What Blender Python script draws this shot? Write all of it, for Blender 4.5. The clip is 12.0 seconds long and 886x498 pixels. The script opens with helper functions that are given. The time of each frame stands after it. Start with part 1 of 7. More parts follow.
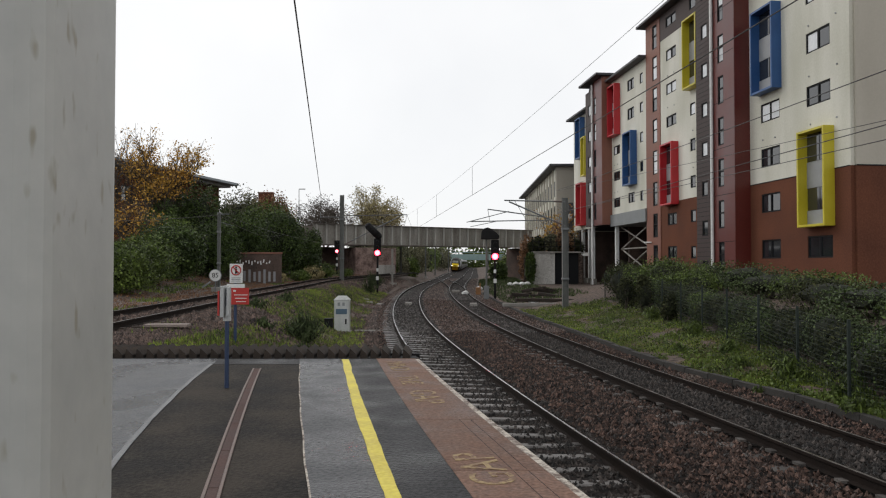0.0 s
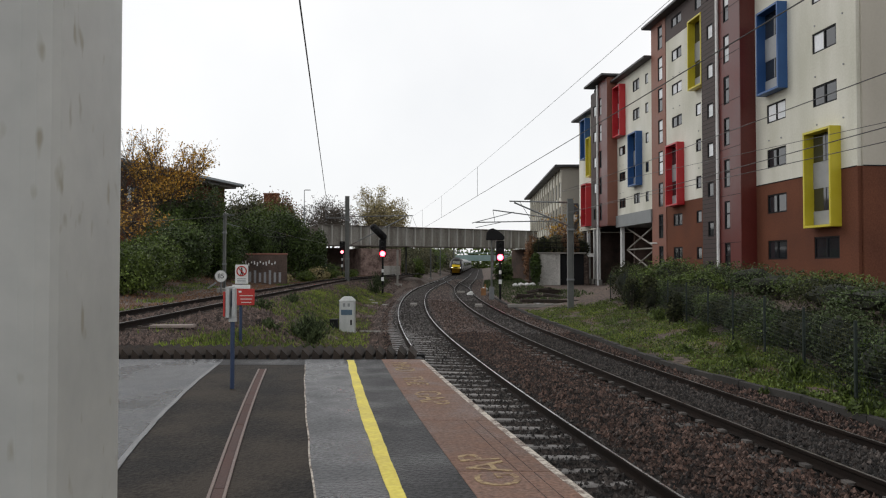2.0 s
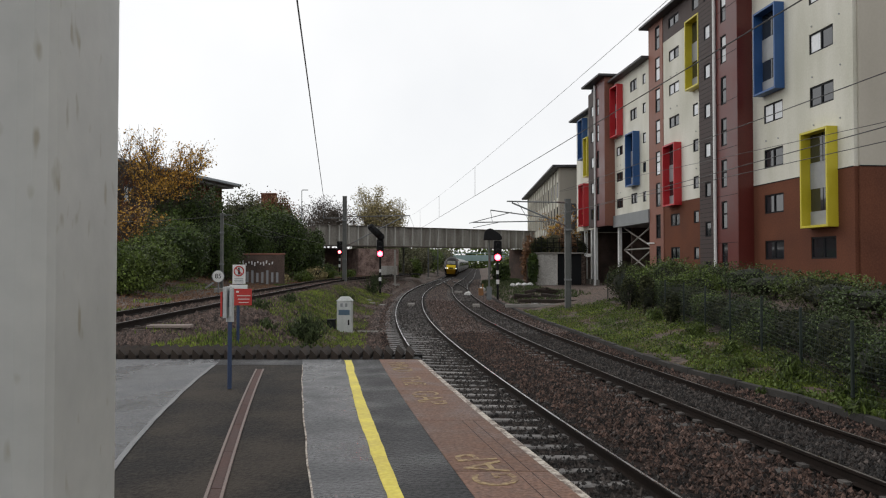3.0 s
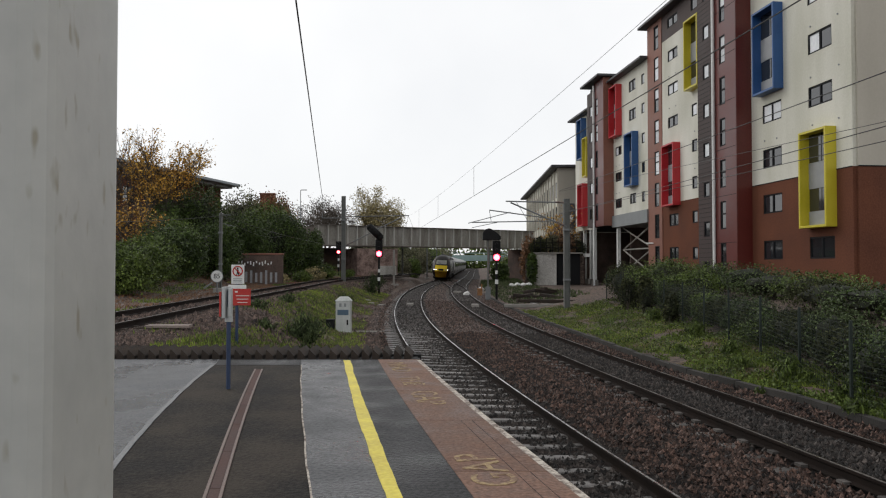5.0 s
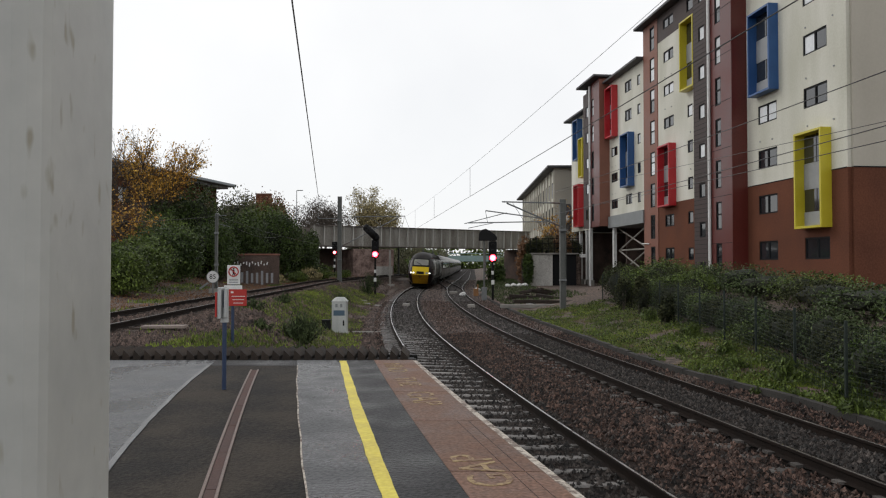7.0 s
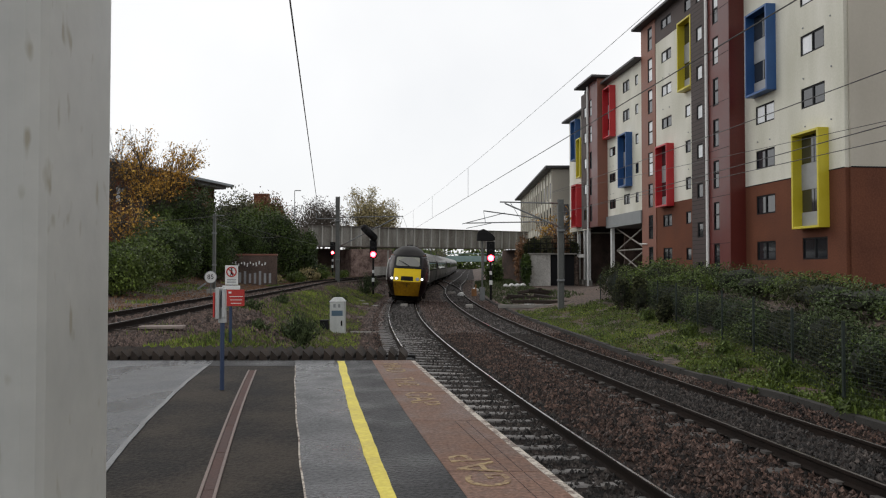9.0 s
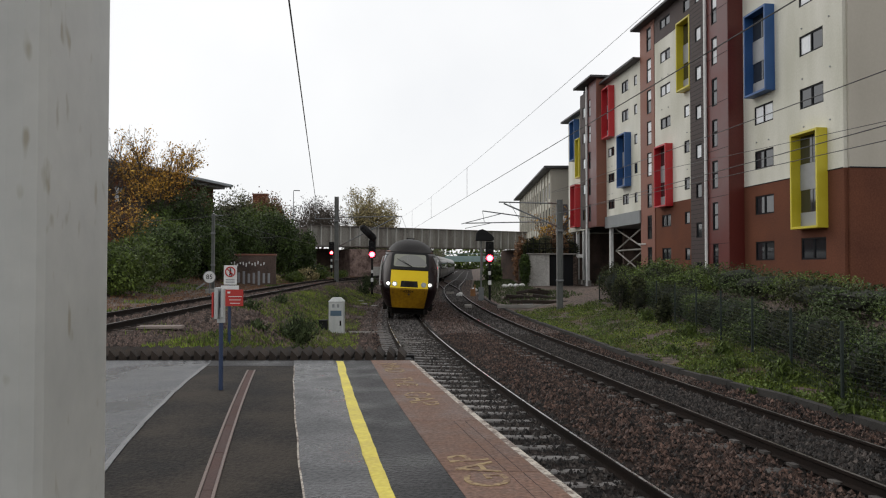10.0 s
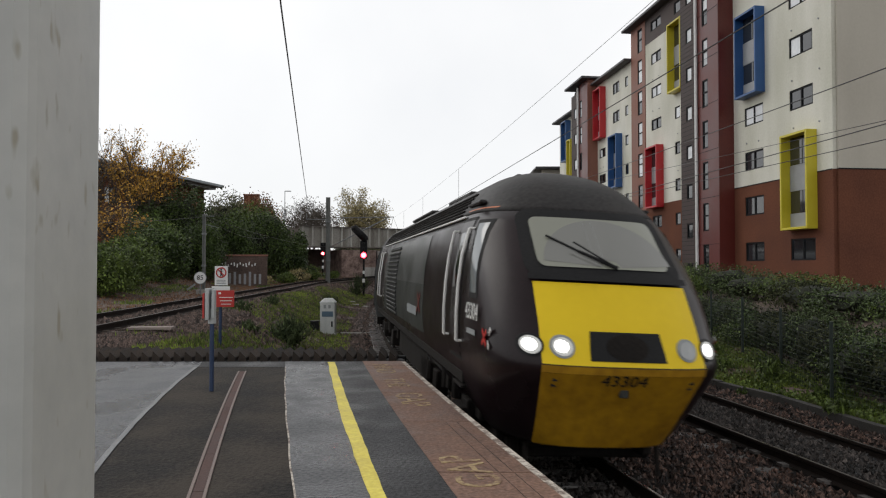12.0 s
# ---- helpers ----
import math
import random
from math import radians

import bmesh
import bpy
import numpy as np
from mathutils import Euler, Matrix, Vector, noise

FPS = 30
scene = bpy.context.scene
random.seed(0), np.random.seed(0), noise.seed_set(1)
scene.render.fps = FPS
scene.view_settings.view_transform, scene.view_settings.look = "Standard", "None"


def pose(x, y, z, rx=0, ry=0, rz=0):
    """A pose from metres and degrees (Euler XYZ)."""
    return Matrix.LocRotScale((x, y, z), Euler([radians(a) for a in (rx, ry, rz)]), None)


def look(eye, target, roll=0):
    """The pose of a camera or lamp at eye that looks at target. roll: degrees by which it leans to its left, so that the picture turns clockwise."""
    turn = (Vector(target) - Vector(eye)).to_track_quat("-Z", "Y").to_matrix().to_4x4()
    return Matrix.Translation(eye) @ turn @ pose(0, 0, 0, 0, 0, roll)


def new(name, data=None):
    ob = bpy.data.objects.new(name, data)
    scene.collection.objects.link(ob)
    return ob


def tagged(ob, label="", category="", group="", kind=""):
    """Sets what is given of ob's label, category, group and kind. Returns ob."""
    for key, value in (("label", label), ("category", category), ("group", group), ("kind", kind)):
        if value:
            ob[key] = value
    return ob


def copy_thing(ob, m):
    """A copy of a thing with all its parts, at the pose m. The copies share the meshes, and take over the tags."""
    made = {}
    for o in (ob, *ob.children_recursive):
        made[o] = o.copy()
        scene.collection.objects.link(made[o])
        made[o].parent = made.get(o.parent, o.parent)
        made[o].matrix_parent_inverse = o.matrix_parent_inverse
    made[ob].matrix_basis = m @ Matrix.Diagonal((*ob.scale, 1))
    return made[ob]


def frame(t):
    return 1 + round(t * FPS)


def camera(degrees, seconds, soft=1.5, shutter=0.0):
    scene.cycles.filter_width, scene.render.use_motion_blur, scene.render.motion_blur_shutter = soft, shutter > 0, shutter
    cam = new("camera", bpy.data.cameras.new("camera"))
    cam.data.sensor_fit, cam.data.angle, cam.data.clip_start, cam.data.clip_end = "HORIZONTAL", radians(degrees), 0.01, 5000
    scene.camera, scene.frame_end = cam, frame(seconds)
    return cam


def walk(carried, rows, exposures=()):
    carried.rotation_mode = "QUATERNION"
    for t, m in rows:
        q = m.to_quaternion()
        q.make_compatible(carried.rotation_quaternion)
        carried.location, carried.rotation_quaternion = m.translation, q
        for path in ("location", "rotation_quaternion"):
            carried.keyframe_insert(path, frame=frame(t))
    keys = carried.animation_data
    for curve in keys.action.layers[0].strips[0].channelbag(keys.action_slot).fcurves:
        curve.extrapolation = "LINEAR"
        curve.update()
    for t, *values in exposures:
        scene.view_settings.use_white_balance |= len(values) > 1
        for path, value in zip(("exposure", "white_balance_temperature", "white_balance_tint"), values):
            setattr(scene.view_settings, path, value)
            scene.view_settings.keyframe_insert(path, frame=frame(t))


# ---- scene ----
# camera: hand-held on the platform, turning a little on the spot
EYE = (0.0, 0.0, 2.4)
cam = camera(62.2, 12.0, soft=1.15, shutter=0.2)
TURNS = [  # seconds, yaw, pitch, roll in degrees
    (0, 0.000, 1.278, 0.000), (0.5, 0.166, 1.343, 0.010), (1, 0.258, 1.343, 0.010), (1.5, 0.362, 1.345, 0.005),
    (2, 0.401, 1.345, 0.008), (2.5, 0.401, 1.345, 0.010), (3, 0.208, 1.349, 0.012), (5, 0.121, 1.348, 0.005),
    (5.5, 0.038, 1.343, 0.010), (6, -0.005, 1.352, 0.015), (6.5, -0.141, 1.360, 0.025), (7, -0.177, 1.387, 0.008),
    (9, -0.329, 1.402, 0.000), (9.5, -0.366, 1.400, 0.010), (10, -0.414, 1.407, 0.025), (10.5, -0.470, 1.419, 0.020),
    (11, -0.529, 1.433, 0.020), (11.2, -0.597, 1.433, 0.010), (11.5, -0.852, 1.458, 0.010), (12, -1.064, 1.464, 0.020)]
walk(cam, [(t, pose(*EYE, 90 + p, 0, y) @ pose(0, 0, 0, 0, 0, r)) for t, y, p, r in TURNS])

# overcast daylight: a white cloud sheet over a faint sky, and a wide weak sun beyond the side line
SUN_UP, SUN_TURN = radians(38), radians(-58)
world = bpy.data.worlds.new("world")
scene.world = world
world.use_nodes = True
wn, wl = world.node_tree.nodes, world.node_tree.links
wn.clear()
sky = wn.new("ShaderNodeTexSky")
sky.sky_type, sky.sun_disc, sky.sun_elevation, sky.sun_rotation = "NISHITA", False, SUN_UP, SUN_TURN
sky_dim = wn.new("ShaderNodeVectorMath")
sky_dim.operation = "SCALE"
sky_dim.inputs["Scale"].default_value = 0.10
coord = wn.new("ShaderNodeTexCoord")
cloud = wn.new("ShaderNodeTexNoise")
cloud.inputs["Scale"].default_value, cloud.inputs["Detail"].default_value = 2.2, 5
cloud_ramp = wn.new("ShaderNodeValToRGB")
cloud_ramp.color_ramp.elements[0].position, cloud_ramp.color_ramp.elements[0].color = 0.28, (0.93, 0.94, 0.955, 1)
cloud_ramp.color_ramp.elements[1].position, cloud_ramp.color_ramp.elements[1].color = 0.60, (1.05, 1.05, 1.05, 1)
mixer = wn.new("ShaderNodeMix")
mixer.data_type = "RGBA"
mixer.inputs["Factor"].default_value = 0.93
back = wn.new("ShaderNodeBackground")
back.inputs["Strength"].default_value = 1.0
world_out = wn.new("ShaderNodeOutputWorld")
wl.new(sky.outputs["Color"], sky_dim.inputs[0])
wl.new(coord.outputs["Generated"], cloud.inputs["Vector"])
wl.new(cloud.outputs["Fac"], cloud_ramp.inputs["Fac"])
wl.new(sky_dim.outputs["Vector"], mixer.inputs["A"])
wl.new(cloud_ramp.outputs["Color"], mixer.inputs["B"])
# the unseen sky overhead is dimmed so that level surfaces come out darker
split = wn.new("ShaderNodeSeparateXYZ")
deck = wn.new("ShaderNodeMapRange")
deck.interpolation_type = "SMOOTHSTEP"
deck.inputs["From Min"].default_value, deck.inputs["From Max"].default_value = 0.40, 0.95
deck.inputs["To Min"].default_value, deck.inputs["To Max"].default_value = 1.0, 0.50
shade = wn.new("ShaderNodeVectorMath")
shade.operation = "SCALE"
wl.new(coord.outputs["Generated"], split.inputs["Vector"])
wl.new(split.outputs["Z"], deck.inputs["Value"])
wl.new(mixer.outputs["Result"], shade.inputs[0])
wl.new(deck.outputs["Result"], shade.inputs["Scale"])
wl.new(shade.outputs["Vector"], back.inputs["Color"])
wl.new(back.outputs["Background"], world_out.inputs["Surface"])
sun_data = bpy.data.lights.new("sun", "SUN")
sun_data.energy, sun_data.angle, sun_data.color = 0.75, radians(40), (1.0, 0.96, 0.9)
sun = new("sun", sun_data)
sun.matrix_world = look((0, 0, 0), (math.sin(SUN_TURN) * -math.cos(SUN_UP), -math.cos(SUN_TURN) * math.cos(SUN_UP), -math.sin(SUN_UP)))
scene.view_settings.exposure = 0.0


# ---- materials ----
def material(name, dark, light, rough=0.8, metal=0.0, scale=4.0, fine=60.0, bump=0.2, spec=0.5, mottle=1.0, streak=0.0,
             per_piece=0.0, island=False, coat=0.0, wet=0.0, grain=0.45):
    """A surface whose colour wanders between dark and light at two scales, with a fine relief, in the thing's own metres."""
    m = bpy.data.materials.new(name)
    m.use_nodes = True
    n, l = m.node_tree.nodes, m.node_tree.links
    b = n["Principled BSDF"]
    tc = n.new("ShaderNodeTexCoord")
    big = n.new("ShaderNodeTexNoise")
    big.inputs["Scale"].default_value, big.inputs["Detail"].default_value = scale, 6
    small = n.new("ShaderNodeTexNoise")
    small.inputs["Scale"].default_value, small.inputs["Detail"].default_value = fine, 4
    vec = tc.outputs["Object"]
    if streak:
        mp = n.new("ShaderNodeMapping")
        mp.inputs["Scale"].default_value = (1, 1, 1 / streak)
        l.new(vec, mp.inputs["Vector"])
        vec = mp.outputs["Vector"]
    l.new(vec, big.inputs["Vector"])
    l.new(tc.outputs["Object"], small.inputs["Vector"])
    add = n.new("ShaderNodeMath")
    add.operation = "MULTIPLY_ADD"
    add.inputs[1].default_value = grain
    l.new(small.outputs["Fac"], add.inputs[0])
    half = n.new("ShaderNodeMath")
    half.operation = "MULTIPLY"
    half.inputs[1].default_value = 1.06 - grain
    l.new(big.outputs["Fac"], half.inputs[0])
    l.new(half.outputs[0], add.inputs[2])
    ramp = n.new("ShaderNodeValToRGB")
    spread = 0.17 / max(mottle, 0.01)
    ramp.color_ramp.elements[0].position, ramp.color_ramp.elements[0].color = max(0.0, 0.53 - spread), (*dark, 1)
    ramp.color_ramp.elements[1].position, ramp.color_ramp.elements[1].color = min(1.0, 0.53 + spread), (*light, 1)
    l.new(add.outputs[0], ramp.inputs["Fac"])
    colour = ramp.outputs["Color"]
    if per_piece:
        src = n.new("ShaderNodeNewGeometry" if island else "ShaderNodeObjectInfo")
        hsv = n.new("ShaderNodeHueSaturation")
        rng = n.new("ShaderNodeMapRange")
        rng.inputs["To Min"].default_value, rng.inputs["To Max"].default_value = 1 - per_piece, 1 + per_piece
        l.new(src.outputs["Random Per Island" if island else "Random"], rng.inputs["Value"])
        l.new(rng.outputs["Result"], hsv.inputs["Value"])
        l.new(colour, hsv.inputs["Color"])
        colour = hsv.outputs["Color"]
    l.new(colour, b.inputs["Base Color"])
    b.inputs["Metallic"].default_value = metal
    b.inputs["Specular IOR Level"].default_value = spec
    if coat:
        b.inputs["Coat Weight"].default_value, b.inputs["Coat Roughness"].default_value = coat, 0.08
    rr = n.new("ShaderNodeMapRange")
    rr.inputs["From Min"].default_value, rr.inputs["From Max"].default_value = 0.35, 0.65
    rr.inputs["To Min"].default_value, rr.inputs["To Max"].default_value = max(0.02, rough - 0.08 - wet), min(1, rough + 0.08)
    l.new(big.outputs["Fac"], rr.inputs["Value"])
    l.new(rr.outputs["Result"], b.inputs["Roughness"])
    if bump:
        bp = n.new("ShaderNodeBump")
        bp.inputs["Strength"].default_value, bp.inputs["Distance"].default_value = bump, 0.02
        l.new(small.outputs["Fac"], bp.inputs["Height"])
        l.new(bp.outputs["Normal"], b.inputs["Normal"])
    return m


def plain(name, colour, rough=0.5, metal=0.0, spec=0.5):
    m = bpy.data.materials.new(name)
    m.use_nodes = True
    b = m.node_tree.nodes["Principled BSDF"]
    b.inputs["Base Color"].default_value = (*colour, 1)
    b.inputs["Roughness"].default_value, b.inputs["Metallic"].default_value = rough, metal
    b.inputs["Specular IOR Level"].default_value = spec
    return m


def glow(name, colour, strength):
    m = plain(name, colour, 0.3)
    b = m.node_tree.nodes["Principled BSDF"]
    b.inputs["Emission Color"].default_value = (*colour, 1)
    b.inputs["Emission Strength"].default_value = strength
    return m


M = {
    "asphalt": material("asphalt", (0.007, 0.007, 0.008), (0.052, 0.052, 0.055), 0.6, scale=1.3, fine=30, bump=0.8, wet=0.15, mottle=1.2, grain=0.75, spec=0.22),
    "asphalt_worn": material("asphalt_worn", (0.006, 0.005, 0.0042), (0.054, 0.045, 0.037), 0.85, scale=1.1, fine=34, bump=0.9, mottle=1.6, grain=0.36, spec=0.25),
    "asphalt_wet": material("asphalt_wet", (0.026, 0.028, 0.032), (0.122, 0.127, 0.139), 0.45, scale=1.0, fine=30, bump=0.5, wet=0.2, grain=0.7, mottle=1.2, spec=0.38),
    "asphalt_pale": material("asphalt_pale", (0.13, 0.132, 0.14), (0.24, 0.243, 0.25), 0.5, scale=2, fine=50, bump=0.3, mottle=1.3),
    "asphalt_bright": material("asphalt_bright", (0.018, 0.019, 0.021), (0.115, 0.117, 0.124), 0.5, scale=1.2, fine=30, bump=0.7, wet=0.3, mottle=1.3, grain=0.72, spec=0.32),
    "coping": material("coping", (0.085, 0.045, 0.032), (0.265, 0.155, 0.112), 0.72, scale=2.2, fine=34, bump=0.5, per_piece=0.12, wet=0.15, mottle=1.0, grain=0.62, spec=0.3),
    "coping_white": material("coping_white", (0.13, 0.09, 0.07), (0.58, 0.53, 0.46), 0.7, scale=9, fine=40, mottle=2.4),
    "yellow_line": material("yellow_line", (0.60, 0.47, 0.05), (0.84, 0.73, 0.13), 0.6, scale=3, fine=22, bump=0.4, mottle=1.1),
    "yellow_worn": material("yellow_worn", (0.16, 0.085, 0.055), (0.38, 0.28, 0.14), 0.7, scale=9, fine=30, mottle=2.0),
    "drain": material("drain", (0.060, 0.034, 0.030), (0.115, 0.066, 0.057), 0.75, scale=3, fine=50, bump=0.2, per_piece=0.12, spec=0.25),
    "drain_edge": material("drain_edge", (0.13, 0.095, 0.085), (0.24, 0.18, 0.16), 0.6, scale=4, fine=60),
    "ground": material("ground", (0.034, 0.024, 0.019), (0.165, 0.120, 0.098), 0.95, scale=0.5, fine=6.5, bump=1.0, mottle=1.3, grain=0.8),
    "ballast": material("ballast", (0.003, 0.0022, 0.0018), (0.122, 0.074, 0.058), 0.55, scale=5, fine=40, per_piece=0.95, island=True, bump=0.3, spec=0.25, mottle=1.3),
    "ballast_oily": material("ballast_oily", (0.004, 0.0034, 0.003), (0.068, 0.056, 0.050), 0.6, scale=5, fine=40, per_piece=0.9, island=True, bump=0.3, spec=0.35, mottle=1.3),
    "ballast_grey": material("ballast_grey", (0.032, 0.030, 0.029), (0.155, 0.142, 0.136), 0.6, scale=5, fine=40, per_piece=0.8, island=True, bump=0.3, spec=0.35),
    # coloured near black for the shade down between the stones
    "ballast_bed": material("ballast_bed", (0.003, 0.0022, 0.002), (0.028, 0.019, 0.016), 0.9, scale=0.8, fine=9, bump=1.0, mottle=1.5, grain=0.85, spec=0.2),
    # paler than the near ballast: distant wet sheen put into the colour
    "ballast_far": material("ballast_far", (0.042, 0.031, 0.027), (0.215, 0.160, 0.140), 0.6, scale=3, fine=40, per_piece=0.8, island=True, bump=0.3),
    "gravel": material("gravel", (0.034, 0.024, 0.020), (0.165, 0.115, 0.096), 0.8, scale=3, fine=40, per_piece=0.8, island=True, bump=0.3),
    "leaf_weed": material("leaf_weed", (0.024, 0.040, 0.014), (0.098, 0.128, 0.052), 0.75, scale=1.5, fine=8, per_piece=0.6, island=True, bump=0, spec=0.25),
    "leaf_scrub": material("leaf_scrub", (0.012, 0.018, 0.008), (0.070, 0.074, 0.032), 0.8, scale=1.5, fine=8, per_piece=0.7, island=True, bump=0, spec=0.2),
    "rail_side": material("rail_side", (0.010, 0.0075, 0.0065), (0.024, 0.017, 0.014), 0.85, scale=3, fine=50, spec=0.15),
    "rail_head": material("rail_head", (0.42, 0.42, 0.43), (0.62, 0.62, 0.63), 0.28, metal=1.0, scale=2, fine=60, bump=0.05),
    "rail_dull": material("rail_dull", (0.10, 0.092, 0.086), (0.22, 0.205, 0.195), 0.33, metal=0.85, scale=2, fine=60, bump=0.05, spec=0.3),
    "sleeper": material("sleeper", (0.07, 0.064, 0.061), (0.21, 0.196, 0.187), 0.6, scale=3.0, fine=50, per_piece=0.35, bump=0.3, wet=0.25, mottle=1.3),
    "sleeper_dark": material("sleeper_dark", (0.045, 0.040, 0.037), (0.13, 0.118, 0.11), 0.7, scale=3.0, fine=40, per_piece=0.4, bump=0.3, wet=0.15, mottle=1.3),
    "timber": material("timber", (0.035, 0.026, 0.021), (0.10, 0.075, 0.060), 0.85, scale=3, fine=40, bump=0.5, per_piece=0.25),
    "guard_timber": material("guard_timber", (0.009, 0.006, 0.0045), (0.052, 0.036, 0.026), 0.85, scale=5, fine=40, bump=0.5, per_piece=0.3),
    "plank": material("plank", (0.17, 0.135, 0.12), (0.34, 0.28, 0.25), 0.8, scale=3, fine=40, bump=0.4, streak=0.3),
    "rust": material("rust", (0.06, 0.038, 0.028), (0.13, 0.08, 0.055), 0.85, scale=4, fine=40, bump=0.3),
    "concrete": material("concrete", (0.19, 0.18, 0.165), (0.33, 0.315, 0.29), 0.85, scale=1.2, fine=40, bump=0.35),
    "kerb": material("kerb", (0.018, 0.0165, 0.015), (0.050, 0.046, 0.042), 0.85, scale=1.2, fine=40, bump=0.4, per_piece=0.15),
    "bridge_paint": material("bridge_paint", (0.13, 0.115, 0.095), (0.37, 0.36, 0.33), 0.7, scale=1.0, fine=20, bump=0.1, streak=6, mottle=1.4),
    "bridge_rib": material("bridge_rib", (0.25, 0.24, 0.215), (0.52, 0.51, 0.48), 0.7, scale=1.6, fine=20, bump=0.1, streak=4, mottle=1.4),
    "bridge_dirty": material("bridge_dirty", (0.10, 0.085, 0.075), (0.20, 0.17, 0.15), 0.8, scale=1.0, fine=20, bump=0.2),
    "galvanised": material("galvanised", (0.14, 0.15, 0.155), (0.24, 0.25, 0.255), 0.6, metal=0.4, scale=3, fine=40, bump=0.05),
    "mast_dark": material("mast_dark", (0.10, 0.105, 0.10), (0.17, 0.175, 0.165), 0.7, scale=2, fine=30, bump=0.1),
    "wire": plain("wire", (0.06, 0.06, 0.06), 0.5),
    "insulator": material("insulator", (0.10, 0.05, 0.04), (0.16, 0.09, 0.07), 0.35),
    "black_paint": material("black_paint", (0.006, 0.006, 0.0065), (0.016, 0.016, 0.017), 0.65, scale=3, fine=40, bump=0.05, spec=0.2),
    "white_paint": material("white_paint", (0.62, 0.63, 0.62), (0.78, 0.78, 0.77), 0.5, scale=4, fine=40, bump=0.05),
    "cabinet_paint": material("cabinet_paint", (0.40, 0.42, 0.41), (0.56, 0.57, 0.55), 0.5, scale=4, fine=20, bump=0.05, streak=3),
    "sign_red": material("sign_red", (0.40, 0.020, 0.016), (0.50, 0.034, 0.026), 0.45, scale=3, fine=40, bump=0.02),
    "sign_grey": material("sign_grey", (0.36, 0.37, 0.37), (0.47, 0.48, 0.48), 0.45, scale=3, fine=40, bump=0.02),
    "post_blue": material("post_blue", (0.014, 0.03, 0.075), (0.028, 0.05, 0.11), 0.45, scale=3, fine=40, bump=0.05),
    "label_blue": plain("label_blue", (0.07, 0.12, 0.17), 0.5),
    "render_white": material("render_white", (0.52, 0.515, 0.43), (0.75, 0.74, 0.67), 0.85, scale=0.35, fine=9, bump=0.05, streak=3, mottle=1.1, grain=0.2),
    # the white render again, darker: end-wall shade put into the colour
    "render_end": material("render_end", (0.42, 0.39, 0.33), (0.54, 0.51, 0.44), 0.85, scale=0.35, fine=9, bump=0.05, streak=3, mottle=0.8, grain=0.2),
    "brick": material("brick", (0.095, 0.034, 0.019), (0.165, 0.064, 0.037), 0.9, scale=0.4, fine=12, bump=0.3, spec=0.25),
    "clad_maroon": material("clad_maroon", (0.085, 0.013, 0.010), (0.128, 0.022, 0.017), 0.36, scale=0.5, fine=10, bump=0.02, spec=0.5),
    "clad_brown": material("clad_brown", (0.19, 0.075, 0.050), (0.26, 0.11, 0.075), 0.6, scale=0.5, fine=10, bump=0.05),
    "clad_grey": material("clad_grey", (0.052, 0.038, 0.036), (0.084, 0.064, 0.061), 0.65, scale=0.5, fine=12, bump=0.1, spec=0.25),
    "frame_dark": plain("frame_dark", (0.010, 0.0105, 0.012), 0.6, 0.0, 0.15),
    "spandrel": material("spandrel", (0.25, 0.26, 0.27), (0.33, 0.34, 0.35), 0.5, scale=2, fine=30, bump=0.02),
    "box_yellow": material("box_yellow", (0.52, 0.44, 0.022), (0.62, 0.53, 0.04), 0.4, scale=1, fine=20, bump=0.02),
    "box_blue": material("box_blue", (0.018, 0.075, 0.22), (0.03, 0.105, 0.29), 0.4, scale=1, fine=20, bump=0.02),
    "box_red": material("box_red", (0.42, 0.014, 0.022), (0.52, 0.028, 0.036), 0.4, scale=1, fine=20, bump=0.02),
    "slab_grey": material("slab_grey", (0.20, 0.215, 0.22), (0.28, 0.295, 0.30), 0.7, scale=1, fine=20),
    "roof_dark": material("roof_dark", (0.05, 0.05, 0.055), (0.085, 0.085, 0.09), 0.6, scale=1, fine=20),
    "leaf_dark": material("leaf_dark", (0.012, 0.026, 0.004), (0.074, 0.118, 0.018), 0.6, scale=0.8, fine=8, per_piece=0.65, island=True, bump=0),
    "leaf_mid": material("leaf_mid", (0.026, 0.047, 0.006), (0.128, 0.178, 0.028), 0.65, scale=0.8, fine=8, per_piece=0.65, island=True, bump=0),
    "leaf_gold": material("leaf_gold", (0.33, 0.15, 0.018), (0.62, 0.38, 0.06), 0.65, scale=0.6, fine=8, per_piece=0.45, island=True, bump=0),
    # autumn leaves greyed and paled, with distance haze in the colour
    "leaf_autumn": material("leaf_autumn", (0.07, 0.075, 0.04), (0.20, 0.19, 0.12), 0.8, scale=0.3, fine=4, per_piece=0.5, island=True, bump=0, spec=0.2),
    "leaf_olive": material("leaf_olive", (0.22, 0.18, 0.075), (0.40, 0.34, 0.17), 0.7, scale=0.8, fine=8, per_piece=0.4, island=True, bump=0),
    "leaf_brown": material("leaf_brown", (0.12, 0.055, 0.024), (0.26, 0.135, 0.065), 0.7, scale=0.8, fine=8, per_piece=0.5, island=True, bump=0),
    "grass": material("grass", (0.030, 0.062, 0.008), (0.25, 0.32, 0.048), 0.8, scale=0.5, fine=5, per_piece=0.6, island=True, bump=0, mottle=1.4),
    "grass_dry": material("grass_dry", (0.10, 0.085, 0.04), (0.22, 0.18, 0.09), 0.8, scale=0.5, fine=6, per_piece=0.4, island=True, bump=0),
    # near black: weed stalks, and the shade put inside the bushes
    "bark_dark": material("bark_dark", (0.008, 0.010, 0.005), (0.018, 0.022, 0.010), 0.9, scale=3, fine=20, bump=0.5),
